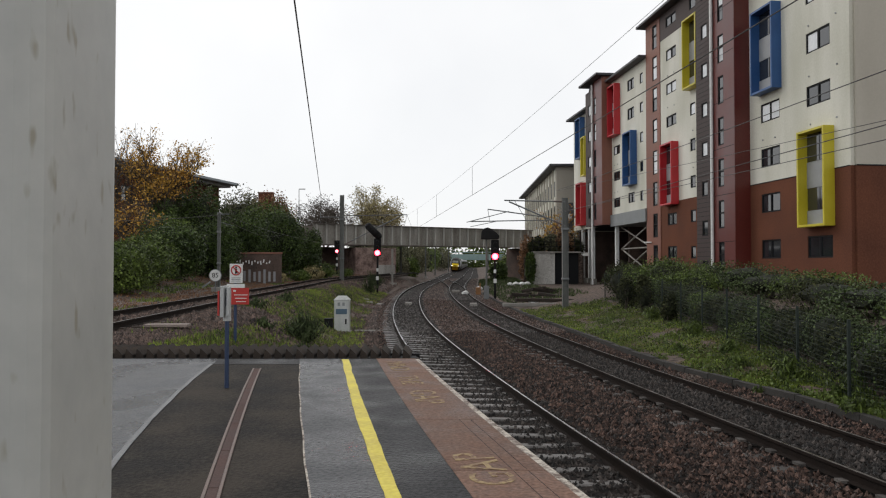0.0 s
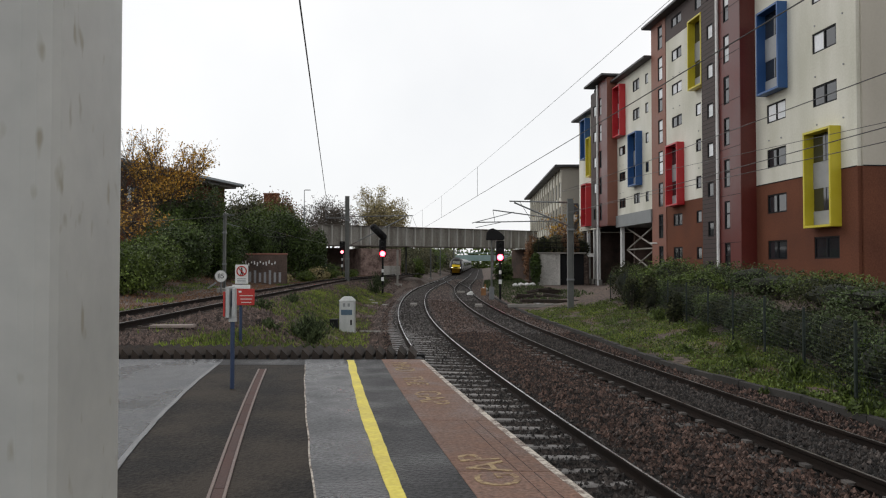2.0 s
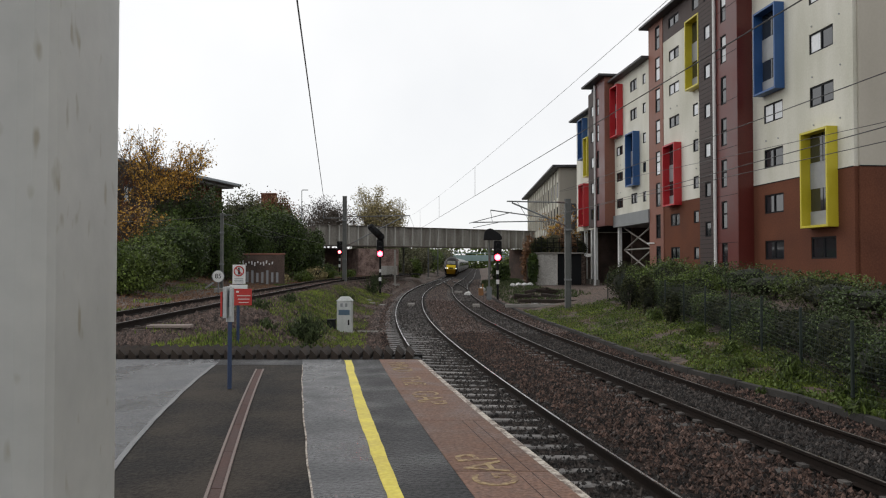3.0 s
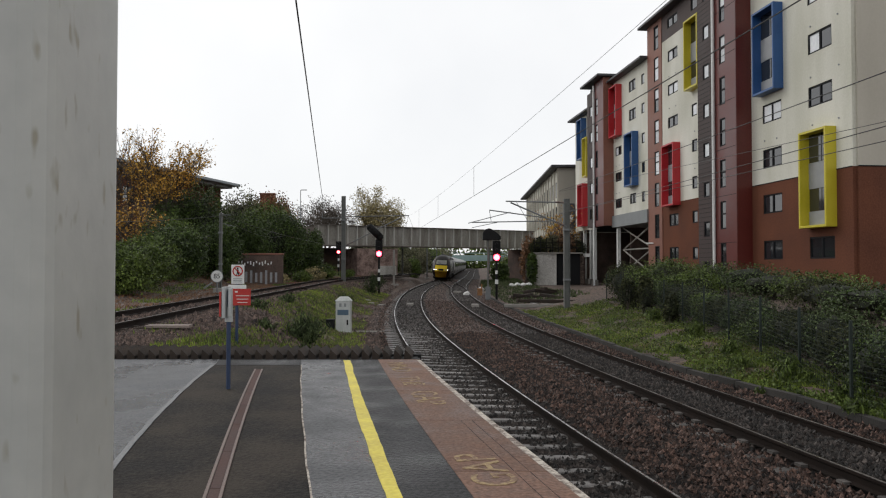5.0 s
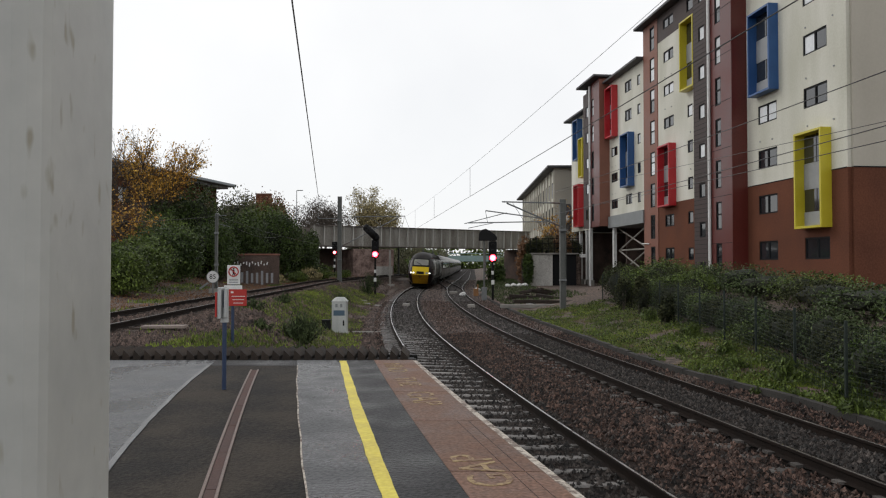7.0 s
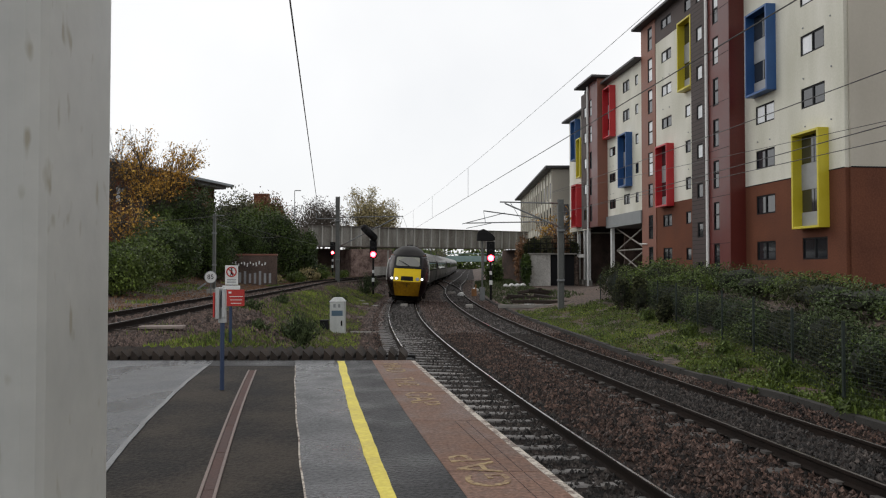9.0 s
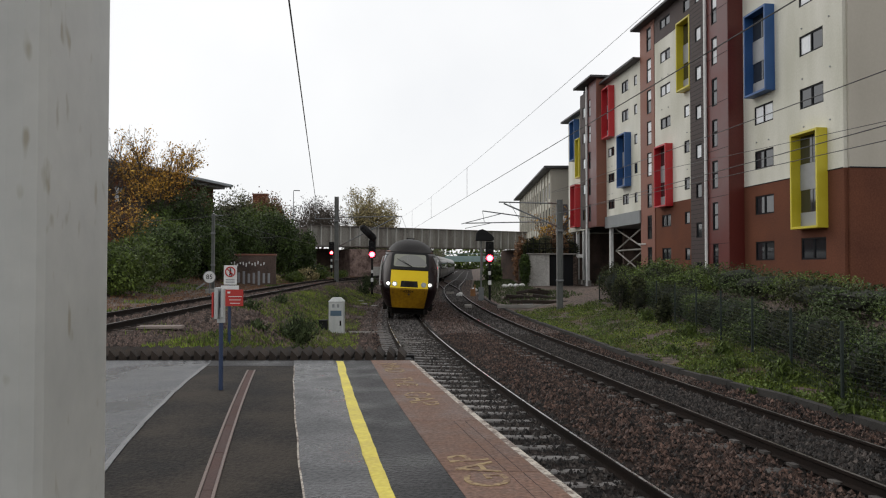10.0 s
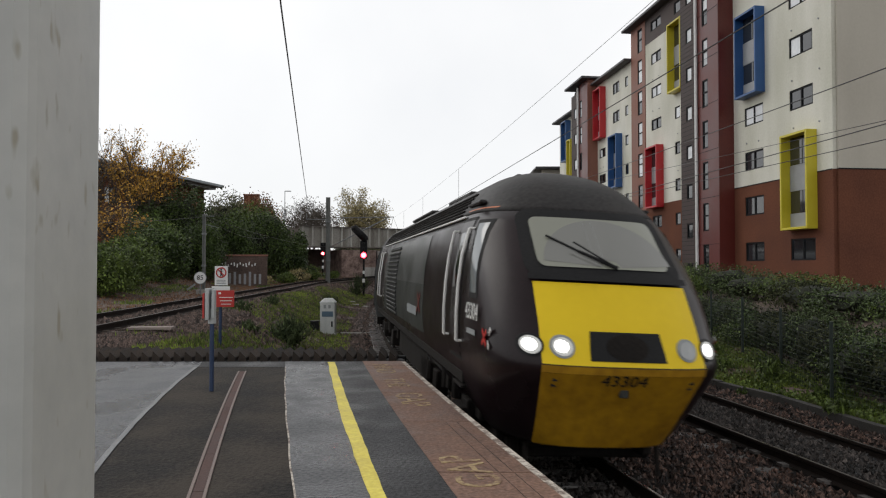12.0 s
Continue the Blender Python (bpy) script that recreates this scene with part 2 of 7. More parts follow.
    "bark": material("bark", (0.05, 0.042, 0.035), (0.12, 0.10, 0.082), 0.9, scale=3, fine=30, bump=0.6, streak=4),
    "train_maroon": material("train_maroon", (0.0085, 0.0042, 0.0052), (0.0145, 0.0072, 0.009), 0.34, scale=0.8, fine=20, bump=0.01, coat=0.05, spec=0.22),
    "train_roof": material("train_roof", (0.008, 0.007, 0.007), (0.034, 0.031, 0.030), 0.55, scale=1.5, fine=20, bump=0.03, streak=3, spec=0.25, mottle=1.4),
    "train_grey": material("train_grey", (0.026, 0.028, 0.026), (0.044, 0.047, 0.044), 0.5, scale=0.8, fine=20, bump=0.01, coat=0.04, spec=0.22),
    "train_coach": material("train_coach", (0.045, 0.048, 0.047), (0.075, 0.079, 0.077), 0.4, scale=0.6, fine=20, bump=0.01, coat=0.1),
    "train_yellow": material("train_yellow", (0.70, 0.485, 0.010), (0.78, 0.555, 0.016), 0.5, scale=1.0, fine=8, bump=0.0, coat=0.0, mottle=0.6, spec=0.25),
    # dirt plus the shade of the back-sloping valance, both in the colour
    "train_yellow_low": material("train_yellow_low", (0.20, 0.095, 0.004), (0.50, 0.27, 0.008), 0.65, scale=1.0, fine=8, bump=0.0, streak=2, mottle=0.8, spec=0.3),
    "underframe": material("underframe", (0.007, 0.006, 0.0055), (0.020, 0.017, 0.015), 0.9, scale=2, fine=30, bump=0.2, spec=0.15),
    "fence_green": material("fence_green", (0.018, 0.026, 0.022), (0.036, 0.046, 0.040), 0.7, scale=2, fine=20, bump=0, spec=0.2),
    "roof_teal": material("roof_teal", (0.17, 0.20, 0.22), (0.27, 0.30, 0.32), 0.5, scale=0.5, fine=10, bump=0.05),
    "wall_old": material("wall_old", (0.055, 0.038, 0.032), (0.14, 0.095, 0.078), 0.9, scale=0.9, fine=12, bump=0.4, mottle=1.4),
    "pier_brick": material("pier_brick", (0.10, 0.062, 0.052), (0.34, 0.245, 0.215), 0.9, scale=1.4, fine=9, bump=0.4, mottle=1.5),
    "wall_pale": material("wall_pale", (0.22, 0.21, 0.19), (0.62, 0.61, 0.58), 0.85, scale=0.7, fine=12, bump=0.2, streak=4, mottle=1.3),
    "road_grey": material("road_grey", (0.10, 0.10, 0.105), (0.17, 0.17, 0.175), 0.8, scale=0.3, fine=20, bump=0.2),
    "rust_orange": material("rust_orange", (0.22, 0.10, 0.04), (0.36, 0.18, 0.07), 0.7, scale=3, fine=20),
    "teal_steel": material("teal_steel", (0.16, 0.24, 0.23), (0.24, 0.33, 0.32), 0.6, scale=0.6, fine=10, bump=0.02),
    "handrail": plain("handrail", (0.72, 0.72, 0.70), 0.35),
}


def glass(name, tint, rough=0.06, clear=False, ior=1.52):
    m = bpy.data.materials.new(name)
    m.use_nodes = True
    b = m.node_tree.nodes["Principled BSDF"]
    b.inputs["Base Color"].default_value = (*tint, 1)
    b.inputs["Roughness"].default_value = rough
    b.inputs["IOR"].default_value = ior
    b.inputs["Specular IOR Level"].default_value = 0.9
    if clear:
        b.inputs["Transmission Weight"].default_value = 0.9
    return m


M["pane"] = glass("pane", (0.02, 0.023, 0.027), ior=1.6)
# pale panes: the sky's reflection put into the colour
M["pane_blind"] = material("pane_blind", (0.62, 0.65, 0.68), (0.84, 0.86, 0.88), 0.2, scale=0.6, fine=4, bump=0, per_piece=0.25)
# pale tints put the sky's reflection into the cab glass colour
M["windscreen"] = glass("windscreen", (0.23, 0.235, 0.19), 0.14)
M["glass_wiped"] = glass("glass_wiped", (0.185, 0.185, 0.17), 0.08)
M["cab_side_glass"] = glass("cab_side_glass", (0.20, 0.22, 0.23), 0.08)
M["coach_glass"] = glass("coach_glass", (0.012, 0.013, 0.014), 0.05)
M["lens_lit"] = glow("lens_lit", (0.50, 0.50, 0.48), 0.35)
M["lens_core"] = glow("lens_core", (1.0, 0.98, 0.94), 3.0)
M["stripe_orange"] = plain("stripe_orange", (0.42, 0.11, 0.03), 0.5)
M["lens_off"] = glass("lens_off", (0.30, 0.31, 0.31), 0.15)
M["signal_red"] = glow("signal_red", (1.0, 0.03, 0.05), 20.0)
M["signal_core"] = glow("signal_core", (1.0, 0.36, 0.38), 9.0)


def spotted(name, base_dark, base_light, spot, rough):
    """Old gloss paint with rust showing through in small upright spots."""
    m = material(name, base_dark, base_light, rough, scale=5, fine=22, bump=0.05, streak=1.5, mottle=0.7)
    n, l = m.node_tree.nodes, m.node_tree.links
    b = n["Principled BSDF"]
    tc = n.new("ShaderNodeTexCoord")
    mp = n.new("ShaderNodeMapping")
    mp.inputs["Scale"].default_value = (1, 1, 0.45)
    ns = n.new("ShaderNodeTexNoise")
    ns.inputs["Scale"].default_value, ns.inputs["Detail"].default_value = 42, 1.5
    rp = n.new("ShaderNodeValToRGB")
    rp.color_ramp.elements[0].position, rp.color_ramp.elements[0].color = 0.65, (0, 0, 0, 1)
    rp.color_ramp.elements[1].position, rp.color_ramp.elements[1].color = 0.78, (1, 1, 1, 1)
    mx = n.new("ShaderNodeMix")
    mx.data_type = "RGBA"
    mx.inputs["B"].default_value = (*spot, 1)
    old = b.inputs["Base Color"].links[0].from_socket
    l.new(tc.outputs["Object"], mp.inputs["Vector"])
    l.new(mp.outputs["Vector"], ns.inputs["Vector"])
    l.new(ns.outputs["Fac"], rp.inputs["Fac"])
    l.new(rp.outputs["Color"], mx.inputs["Factor"])
    l.new(old, mx.inputs["A"])
    l.new(mx.outputs["Result"], b.inputs["Base Color"])
    return m


M["column_paint"] = spotted("column_paint", (0.385, 0.39, 0.375), (0.50, 0.50, 0.475), (0.31, 0.29, 0.235), 0.5)


# ---- building blocks ----
def box(bm, c, s, m=None, taper=1.0):
    """A box of size s about c; its top is scaled by taper; m: a turn about its own centre."""
    r = bmesh.ops.create_cube(bm, size=1.0)["verts"]
    for v in r:
        k = taper if v.co.z > 0 else 1.0
        p = Vector((v.co.x * s[0] * k, v.co.y * s[1] * k, v.co.z * s[2]))
        v.co = (m @ p if m else p) + Vector(c)
    return r


def rod(bm, a, b, r0, r1=None, n=8):
    """A round bar from a to b."""
    a, b = Vector(a), Vector(b)
    r1 = r0 if r1 is None else r1
    d = b - a
    q = d.to_track_quat("Z", "Y").to_matrix().to_4x4()
    r = bmesh.ops.create_cone(bm, cap_ends=True, segments=n, radius1=r0, radius2=max(r1, 1e-4), depth=d.length)["verts"]
    bmesh.ops.transform(bm, matrix=Matrix.Translation((a + b) / 2) @ q, verts=r)
    return r


def bevel(bm, w=0.01, n=1):
    bmesh.ops.bevel(bm, geom=list(bm.edges), offset=w, segments=n, affect="EDGES", profile=0.5)
    return bm


def boxes(*items, w=0.0):
    bm = bmesh.new()
    for it in items:
        box(bm, *it)
    return bevel(bm, w) if w else bm


def rods(*items):
    bm = bmesh.new()
    for it in items:
        rod(bm, *it)
    return bm


def part(name, bm, mat, parent=None, label="", smooth=False, m=None):
    me = bpy.data.meshes.new(name)
    bmesh.ops.recalc_face_normals(bm, faces=bm.faces)
    bm.to_mesh(me)
    bm.free()
    me.materials.append(mat)
    if smooth:
        me.shade_smooth()
    ob = new(name, me)
    ob.parent = parent
    if m is not None:
        ob.matrix_basis = m
    return tagged(ob, label)


def raw(name, verts, faces, mat, parent=None, label="", smooth=False):
    me = bpy.data.meshes.new(name)
    me.from_pydata([tuple(map(float, v)) for v in verts], [], [tuple(map(int, q)) for q in faces])
    me.validate()
    me.materials.append(mat)
    if smooth:
        me.shade_smooth()
    ob = new(name, me)
    ob.parent = parent
    return tagged(ob, label)


def twin(ob, m, parent=None):
    """Another object on the same mesh."""
    o = bpy.data.objects.new(ob.name.split(".")[0], ob.data)
    scene.collection.objects.link(o)
    o.parent = parent if parent is not None else ob.parent
    o.matrix_basis = m
    if "label" in ob:
        o["label"] = ob["label"]
    return o


def thing(name, label, category, at=None, group="", kind=""):
    e = new(name)
    e.empty_display_size = 0.2
    if at is not None:
        e.matrix_basis = at
    return tagged(e, label, category, group, kind)


def lettering(text, size, m, mat, parent, name="lettering", label=""):
    cu = bpy.data.curves.new("letters", "FONT")
    cu.body, cu.size, cu.extrude, cu.align_x, cu.align_y = text, size, 0.002, "CENTER", "CENTER"
    tmp = bpy.data.objects.new("letters", cu)
    scene.collection.objects.link(tmp)
    me = bpy.data.meshes.new_from_object(tmp)
    bpy.data.objects.remove(tmp)
    bpy.data.curves.remove(cu)
    me.name = name
    me.materials.clear()
    me.materials.append(mat)
    ob = new(name, me)
    ob.parent = parent
    ob.matrix_basis = m
    return tagged(ob, label)


def spline(knots):
    """A natural cubic through (y, x) knots, as a function of y."""
    ys, xs = np.array([k[0] for k in knots], float), np.array([k[1] for k in knots], float)
    n = len(ys)
    hh = np.diff(ys)
    a, r = np.eye(n), np.zeros(n)
    for i in range(1, n - 1):
        a[i, i - 1], a[i, i], a[i, i + 1] = hh[i - 1], 2 * (hh[i - 1] + hh[i]), hh[i]
        r[i] = 6 * ((xs[i + 1] - xs[i]) / hh[i] - (xs[i] - xs[i - 1]) / hh[i - 1])
    mm = np.linalg.solve(a, r)

    def at(y):
        i = int(np.clip(np.searchsorted(ys, y) - 1, 0, n - 2))
        h, p, q = hh[i], ys[i + 1] - y, y - ys[i]
        if y < ys[0] or y > ys[-1]:
            e = 0 if y < ys[0] else n - 1
            j = 0 if e == 0 else n - 2
            s = (xs[j + 1] - xs[j]) / hh[j] - hh[j] * (2 * mm[j] + mm[j + 1]) / 6 if e == 0 else (xs[j + 1] - xs[j]) / hh[j] + hh[j] * (mm[j] + 2 * mm[j + 1]) / 6
            return float(xs[e] + s * (y - ys[e]))
        return float(mm[i] * p ** 3 / (6 * h) + mm[i + 1] * q ** 3 / (6 * h) + (xs[i] / h - mm[i] * h / 6) * p + (xs[i + 1] / h - mm[i + 1] * h / 6) * q)
    return at


# ---- lines of the place: y runs away along the railway, rail tops lie at z = 0 beside the platform ----
near_line = spline([(-20, 7.7), (-5, 4.3), (8, 1.68), (20, -0.09), (32, -1.38), (45, -2.17), (62, -2.55), (80, -2.15),
                    (105, -0.8), (140, 0.8), (175, 2.1), (215, 4.0), (260, 6.0), (330, 9.2), (420, 13.3)])
far_line = spline([(-20, 11.3), (-5, 8.1), (8, 5.6), (20, 3.83), (32, 2.57), (45, 1.77), (62, 1.35), (80, 1.6),
                   (105, 2.85), (140, 4.7), (175, 6.2), (215, 8.0), (260, 10.0), (330, 13.2), (420, 17.3)])
side_line = spline([(-20, -6.5), (0, -7.05), (17, -7.76), (27, -8.35), (45, -8.85), (55, -9.15), (62, -8.95), (70, -8.05), (78, -6.95), (88, -5.75), (100, -4.7), (114, -3.8)])
SIDE_RAISE = 1.2


def cross_line(y):
    k = min(1, max(0, (y - 70) / 54))
    k = k * k * (3 - 2 * k)
    return far_line(y) * (1 - k) + near_line(y) * k


def level(y):
    """Height of the main rails above those beside the platform."""
    return 0.0021 * (math.hypot(max(0.0, y - 22), 10) - 10) * 2 if y > 22 else 0.0


def kerb_x(y):
    """Track-side face of the concrete edging beyond the far track."""
    return far_line(y) + float(np.interp(y, [4, 11.5, 13.5, 15.4, 17.6, 19.3, 22, 25, 30, 33, 45, 62], [1.75, 1.72, 1.85, 1.66, 1.46, 1.5, 1.6, 1.77, 1.82, 1.8, 1.9, 2.0]))


def ease(a, b, v):
    k = min(1, max(0, (v - a) / (b - a)))
    return k * k * (3 - 2 * k)


def ground_height(x, y):
    t1, t2, s, lv = near_line(y), far_line(y), side_line(y), level(y)
    bed = lv - 0.2
    raise_ = SIDE_RAISE * (1 - ease(96, 130, y))
    if x < t1 - 2.2:
        z = bed + (0.5 + raise_ * 0.1) * ease(-2.6, -6.0, x - t1)
        z += (raise_ - 0.6) * ease(s + 5.0, s + 1.6, x) if raise_ > 0.6 else 0
        z += 0.8 * ease(s - 3.0, s - 9.0, x) * (1 - ease(150, 260, y))
        if y < 12.3 and x > -9:
            z = min(z, 0.55)
        return z
    if x > kerb_x(y) + 0.1:
        d = x - kerb_x(y) - 0.1
        return bed + 0.12 + 0.15 * ease(0.2, 2.5, d) + 0.9 * ease(3, 9, d) * (1 - ease(48, 62, y)) + 0.25 * ease(1, 4, d)
    return bed


def make_ground():
    xs = [-1500, -600, -250, -120, -70, -45] + list(np.arange(-34, 30.1, 0.8)) + [36, 50, 80, 140, 300, 700, 1500]
    ys = [-1500, -500, -150, -60] + list(np.arange(-30, 130.1, 1.0)) + list(np.arange(135, 300, 8)) + [330, 400, 520, 700, 1000, 1800, 3500]
    verts = []
    for y in ys:
        for x in xs:
            z = ground_height(max(-60, min(60, x)), max(-30, min(400, y)))
            wob = 0.05 * noise.noise(Vector((x * 0.5, y * 0.5, 0)))
            inside = near_line(y) - 2.2 < x < kerb_x(y) + 0.1
            verts.append((x, y, z + (0.2 * wob if inside else wob)))
    nx = len(xs)
    faces = [(j * nx + i, j * nx + i + 1, (j + 1) * nx + i + 1, (j + 1) * nx + i) for j in range(len(ys) - 1) for i in range(nx - 1)]
    g = raw("ground", verts, faces, M["ground"], smooth=True)
    return tagged(g, "brown gravelly earth beside and between the tracks", "ground", kind="structure")


make_ground()


def ribbon(name, line, a, b, y0, y1, z, mat, parent=None, thick=0.0, step=0.6, lift=None):
    """A strip that follows a line between offsets a and b."""
    verts, faces = [], []
    ys = np.arange(y0, y1 + step * 0.5, step)
    ys[-1] = y1
    for y in ys:
        zz = z + (lift(y) if lift else 0)
        x = line(y)
        p, q = (a(y) if callable(a) else a), (b(y) if callable(b) else b)
        verts += [(x + p, y, zz), (x + q, y, zz)]
        if thick:
            verts += [(x + p, y, zz - thick), (x + q, y, zz - thick)]
    k = 4 if thick else 2
    for i in range(len(ys) - 1):
        p, q = i * k, (i + 1) * k
        faces.append((p, p + 1, q + 1, q))
        if thick:
            faces += [(p + 2, q + 2, q + 3, p + 3), (p, q, q + 2, p + 2), (p + 1, p + 3, q + 3, q + 1)]
    if thick:
        e = (len(ys) - 1) * k
        faces += [(0, 2, 3, 1), (e, e + 1, e + 3, e + 2)]
    return raw(name, verts, faces, mat, parent)


# ---- the platform ----
PLAT = 0.9


def edge_line(y):
    return near_line(y) - 1.41 + 0.0165 * (8.86 - max(0.0, y))


platform = thing("platform", "asphalt station platform with brown coping slabs and a yellow line", "platform", kind="structure")
END = 11.85


def make_platform():
    verts, faces = [], []
    ys = list(np.arange(-25, 11.5, 0.75)) + [END]
    for y in ys:
        e = edge_line(y)
        verts += [(e - 0.03, y, PLAT - 0.055), (-6.0, y, PLAT - 0.055), (e - 0.12, y, -0.5), (-6.0, y, -0.5)]
    for i in range(len(ys) - 1):
        p, q = 4 * i, 4 * i + 4
        faces += [(p, q, q + 1, p + 1), (p, p + 2, q + 2, q), (p + 1, q + 1, q + 3, p + 3)]
    e = 4 * (len(ys) - 1)
    faces += [(e, e + 1, e + 3, e + 2)]
    raw("platform_body", verts, faces, M["concrete"], platform)
    back = -25

    def ragged(y, k):
        return 0.010 * noise.noise(Vector((y * 1.3, k * 7.1, 0))) + 0.005 * noise.noise(Vector((y * 6.0, k * 3.3, 5)))

    def inner(y):
        return -0.66 - 0.0105 * (11.75 - max(0.0, y))

    def seam(y):
        return -1.88 + 0.014 * (11.14 - max(0.0, y)) + ragged(y, 1)

    def stripe(y):
        return -1.17 - 0.0125 * (11.47 - max(0.0, y))

    def gutter(y):
        return -2.49 + 0.01 * (10.71 - max(0.0, y))

    def bank(y):
        return -3.2 - 0.07 * math.sin(max(0.0, min(math.pi, (y - 4.5) * 0.47))) + ragged(y, 2)
    ribbon("surface", edge_line, seam, stripe, back, END, PLAT, M["asphalt_bright"], platform, 0.05, 0.2)
    ribbon("surface", edge_line, stripe, inner, back, END, PLAT, M["asphalt"], platform, 0.05, 0.2)
    w = ribbon("worn_strip", edge_line, bank, seam, back, 11.2, PLAT - 0.006, M["asphalt_worn"], platform, 0.045, 0.2)
    tagged(w, "brown worn asphalt strip along the drain")
    tagged(ribbon("seam_line", edge_line, lambda y: seam(y) - 0.004, lambda y: seam(y) + 0.010, -4, 11.2, PLAT + 0.003, M["coping_white"], platform, 0.006, 0.2), "pale joint sealing line")
    tagged(ribbon("seam_line", edge_line, lambda y: bank(y) - 0.05, lambda y: bank(y) + 0.6 * ragged(y, 5), -4, 11.2, PLAT + 0.003, M["asphalt_pale"], platform, 0.006, 0.2), "pale worn margin of the asphalt")
    ribbon("surface", edge_line, bank, seam, 11.2, END, PLAT - 0.001, M["asphalt"], platform, 0.05)
    ribbon("surface", edge_line, -8.5, bank, back, END, PLAT, M["asphalt_wet"], platform, 0.05, 0.2)
    tagged(ribbon("yellow_line", edge_line, lambda y: stripe(y) - 0.05 + 1.6 * ragged(y, 3), lambda y: stripe(y) + 0.065 + 1.6 * ragged(y, 4), back, END - 0.12, PLAT + 0.006, M["yellow_line"], platform, 0.008, 0.1), "painted yellow safety line")
    # drain channel of short covers between two light edges
    for a in (-0.062, 0.040):
        ribbon("drain_edge", edge_line, lambda y: gutter(y) + a, lambda y: gutter(y) + a + 0.022, back, 10.75, PLAT + 0.004, M["drain_edge"], platform, 0.03)
    y = -6.0
    while y < 10.6:
        ribbon("drain_cover", edge_line, lambda v: gutter(v) - 0.036, lambda v: gutter(v) + 0.036, y, min(y + 0.99, 10.74), PLAT - 0.002, M["drain"], platform, 0.03, 0.5)
        y += 1.0
    # coping slabs
    y = -7.0
    joints = [-7.2, -5.4, -3.6, -1.8, 0, 1.8, 3.6, 5.4, 7.18, 8.86, 10.3, 11.3, END]
    for a, b in zip(joints[:-1], joints[1:]):
        ribbon("coping_slab", edge_line, inner, -0.045, a + 0.006, b - 0.006, PLAT + 0.004, M["coping"], platform, 0.07, 0.45)
        for off in (-0.30, -0.19) if b < 8 else ():
            ribbon("saw_cut", edge_line, off + 0.012 * (a + 7) / 14, off + 0.0032 + 0.012 * (a + 7) / 14, a + 0.02, b - 0.02, PLAT + 0.006, M["black_paint"], platform, 0.004, 0.45)
        ribbon("coping_nose", edge_line, -0.043, 0.02, a + 0.004, b - 0.004, PLAT + 0.002, M["coping_white"], platform, 0.07, 0.45)


make_platform()


# ---- railway tracks ----
RAIL = [(-0.036, 0.0), (0.036, 0.0), (0.036, -0.035), (0.012, -0.05), (0.012, -0.125), (0.07, -0.15), (-0.07, -0.15), (-0.012, -0.125), (-0.012, -0.05), (-0.036, -0.035)]


def heading(line, y):
    return math.atan2(line(y + 0.5) - line(y - 0.5), 1.0)


def rail_strip(name, line, off, y0, y1, lift, cant, profile, mat, parent, step=1.0):
    verts, faces = [], []
    ys = np.arange(y0, y1 + 0.01, step)
    k = len(profile)
    for y in ys:
        a = heading(line, y)
        for px, pz in profile:
            o = off + px
            verts.append((line(y) + o * math.cos(a), y - o * math.sin(a), lift(y) + pz - o * cant))
    for i in range(len(ys) - 1):
        for j in range(k):
            j2 = (j + 1) % k
            faces.append((i * k + j, i * k + j2, (i + 1) * k + j2, (i + 1) * k + j))
    faces += [tuple(range(k)), tuple(reversed(range((len(ys) - 1) * k, len(ys) * k)))]
    return raw(name, verts, faces, mat, parent)


def make_track(label, line, y0, y1, lift, cant, spacing, dense_to, sleeper_mat, shiny=True, width=0.24, sink=0.0):
    t = thing("railway_track", label, "railway track", group="railway tracks", kind="structure")
    for off in (-0.755, 0.755):
        r = rail_strip("rail", line, off, y0, y1, lift, cant, RAIL, M["rail_side"], t)
        if shiny:
            rail_strip("rail_head", line, off, y0, y1, lift, cant, [(-0.017, 0.0035), (0.013, 0.0035), (0.016, -0.004), (-0.020, -0.004)], M["rail_head" if shiny == "bright" else "rail_dull"], r)
    bm = boxes(((0, 0, -0.235 - sink), (2.5, width, 0.17)), w=0.02)
    for sx in (-0.755, 0.755):
        for k in (-0.11, 0.11):
            box(bm, (sx + k, 0, -0.14), (0.10, 0.13, 0.035))
    first = None
    y, n = y0 + 0.3, 0
    while y < dense_to:
        a = heading(line, y)
        mm = Matrix.Translation((line(y), y, lift(y))) @ Matrix.Rotation(-a, 4, "Z") @ Matrix.Rotation(cant, 4, "Y")
        mm = mm @ pose(random.uniform(-0.03, 0.03), random.uniform(-0.02, 0.02), random.uniform(-0.012, 0.006), 0, 0, random.uniform(-0.8, 0.8))
        if first is None:
            first = part("sleeper", bm, sleeper_mat, t, m=mm)
        else:
            twin(first, mm, t)
        y += spacing
        n += 1
    return t


CANT = 0.05
make_track("curved running line with steel rails on concrete sleepers beside the platform", near_line, -12, 400, level, CANT, 0.60, 118, M["sleeper"], "bright", 0.19, -0.005)
make_track("curved running line with steel rails on worn sleepers in ballast", far_line, -12, 400, level, CANT, 0.66, 118, M["sleeper_dark"], True, 0.24, 0.045)
make_track("crossover track linking the two running lines", cross_line, 68, 126, lambda y: level(y) + 0.002, 0.02, 0.7, 66, M["sleeper"])
make_track("raised side line on a gravel bed", side_line, -12, 106, lambda y: SIDE_RAISE * (1 - ease(96, 130, y)) + level(y), 0.0, 0.7, 90, M["timber"])

# kerb of flat concrete blocks along the cess
kerb = thing("kerb", "dark weathered concrete edging along the ballast", "kerb", kind="structure")
yy = 2.0
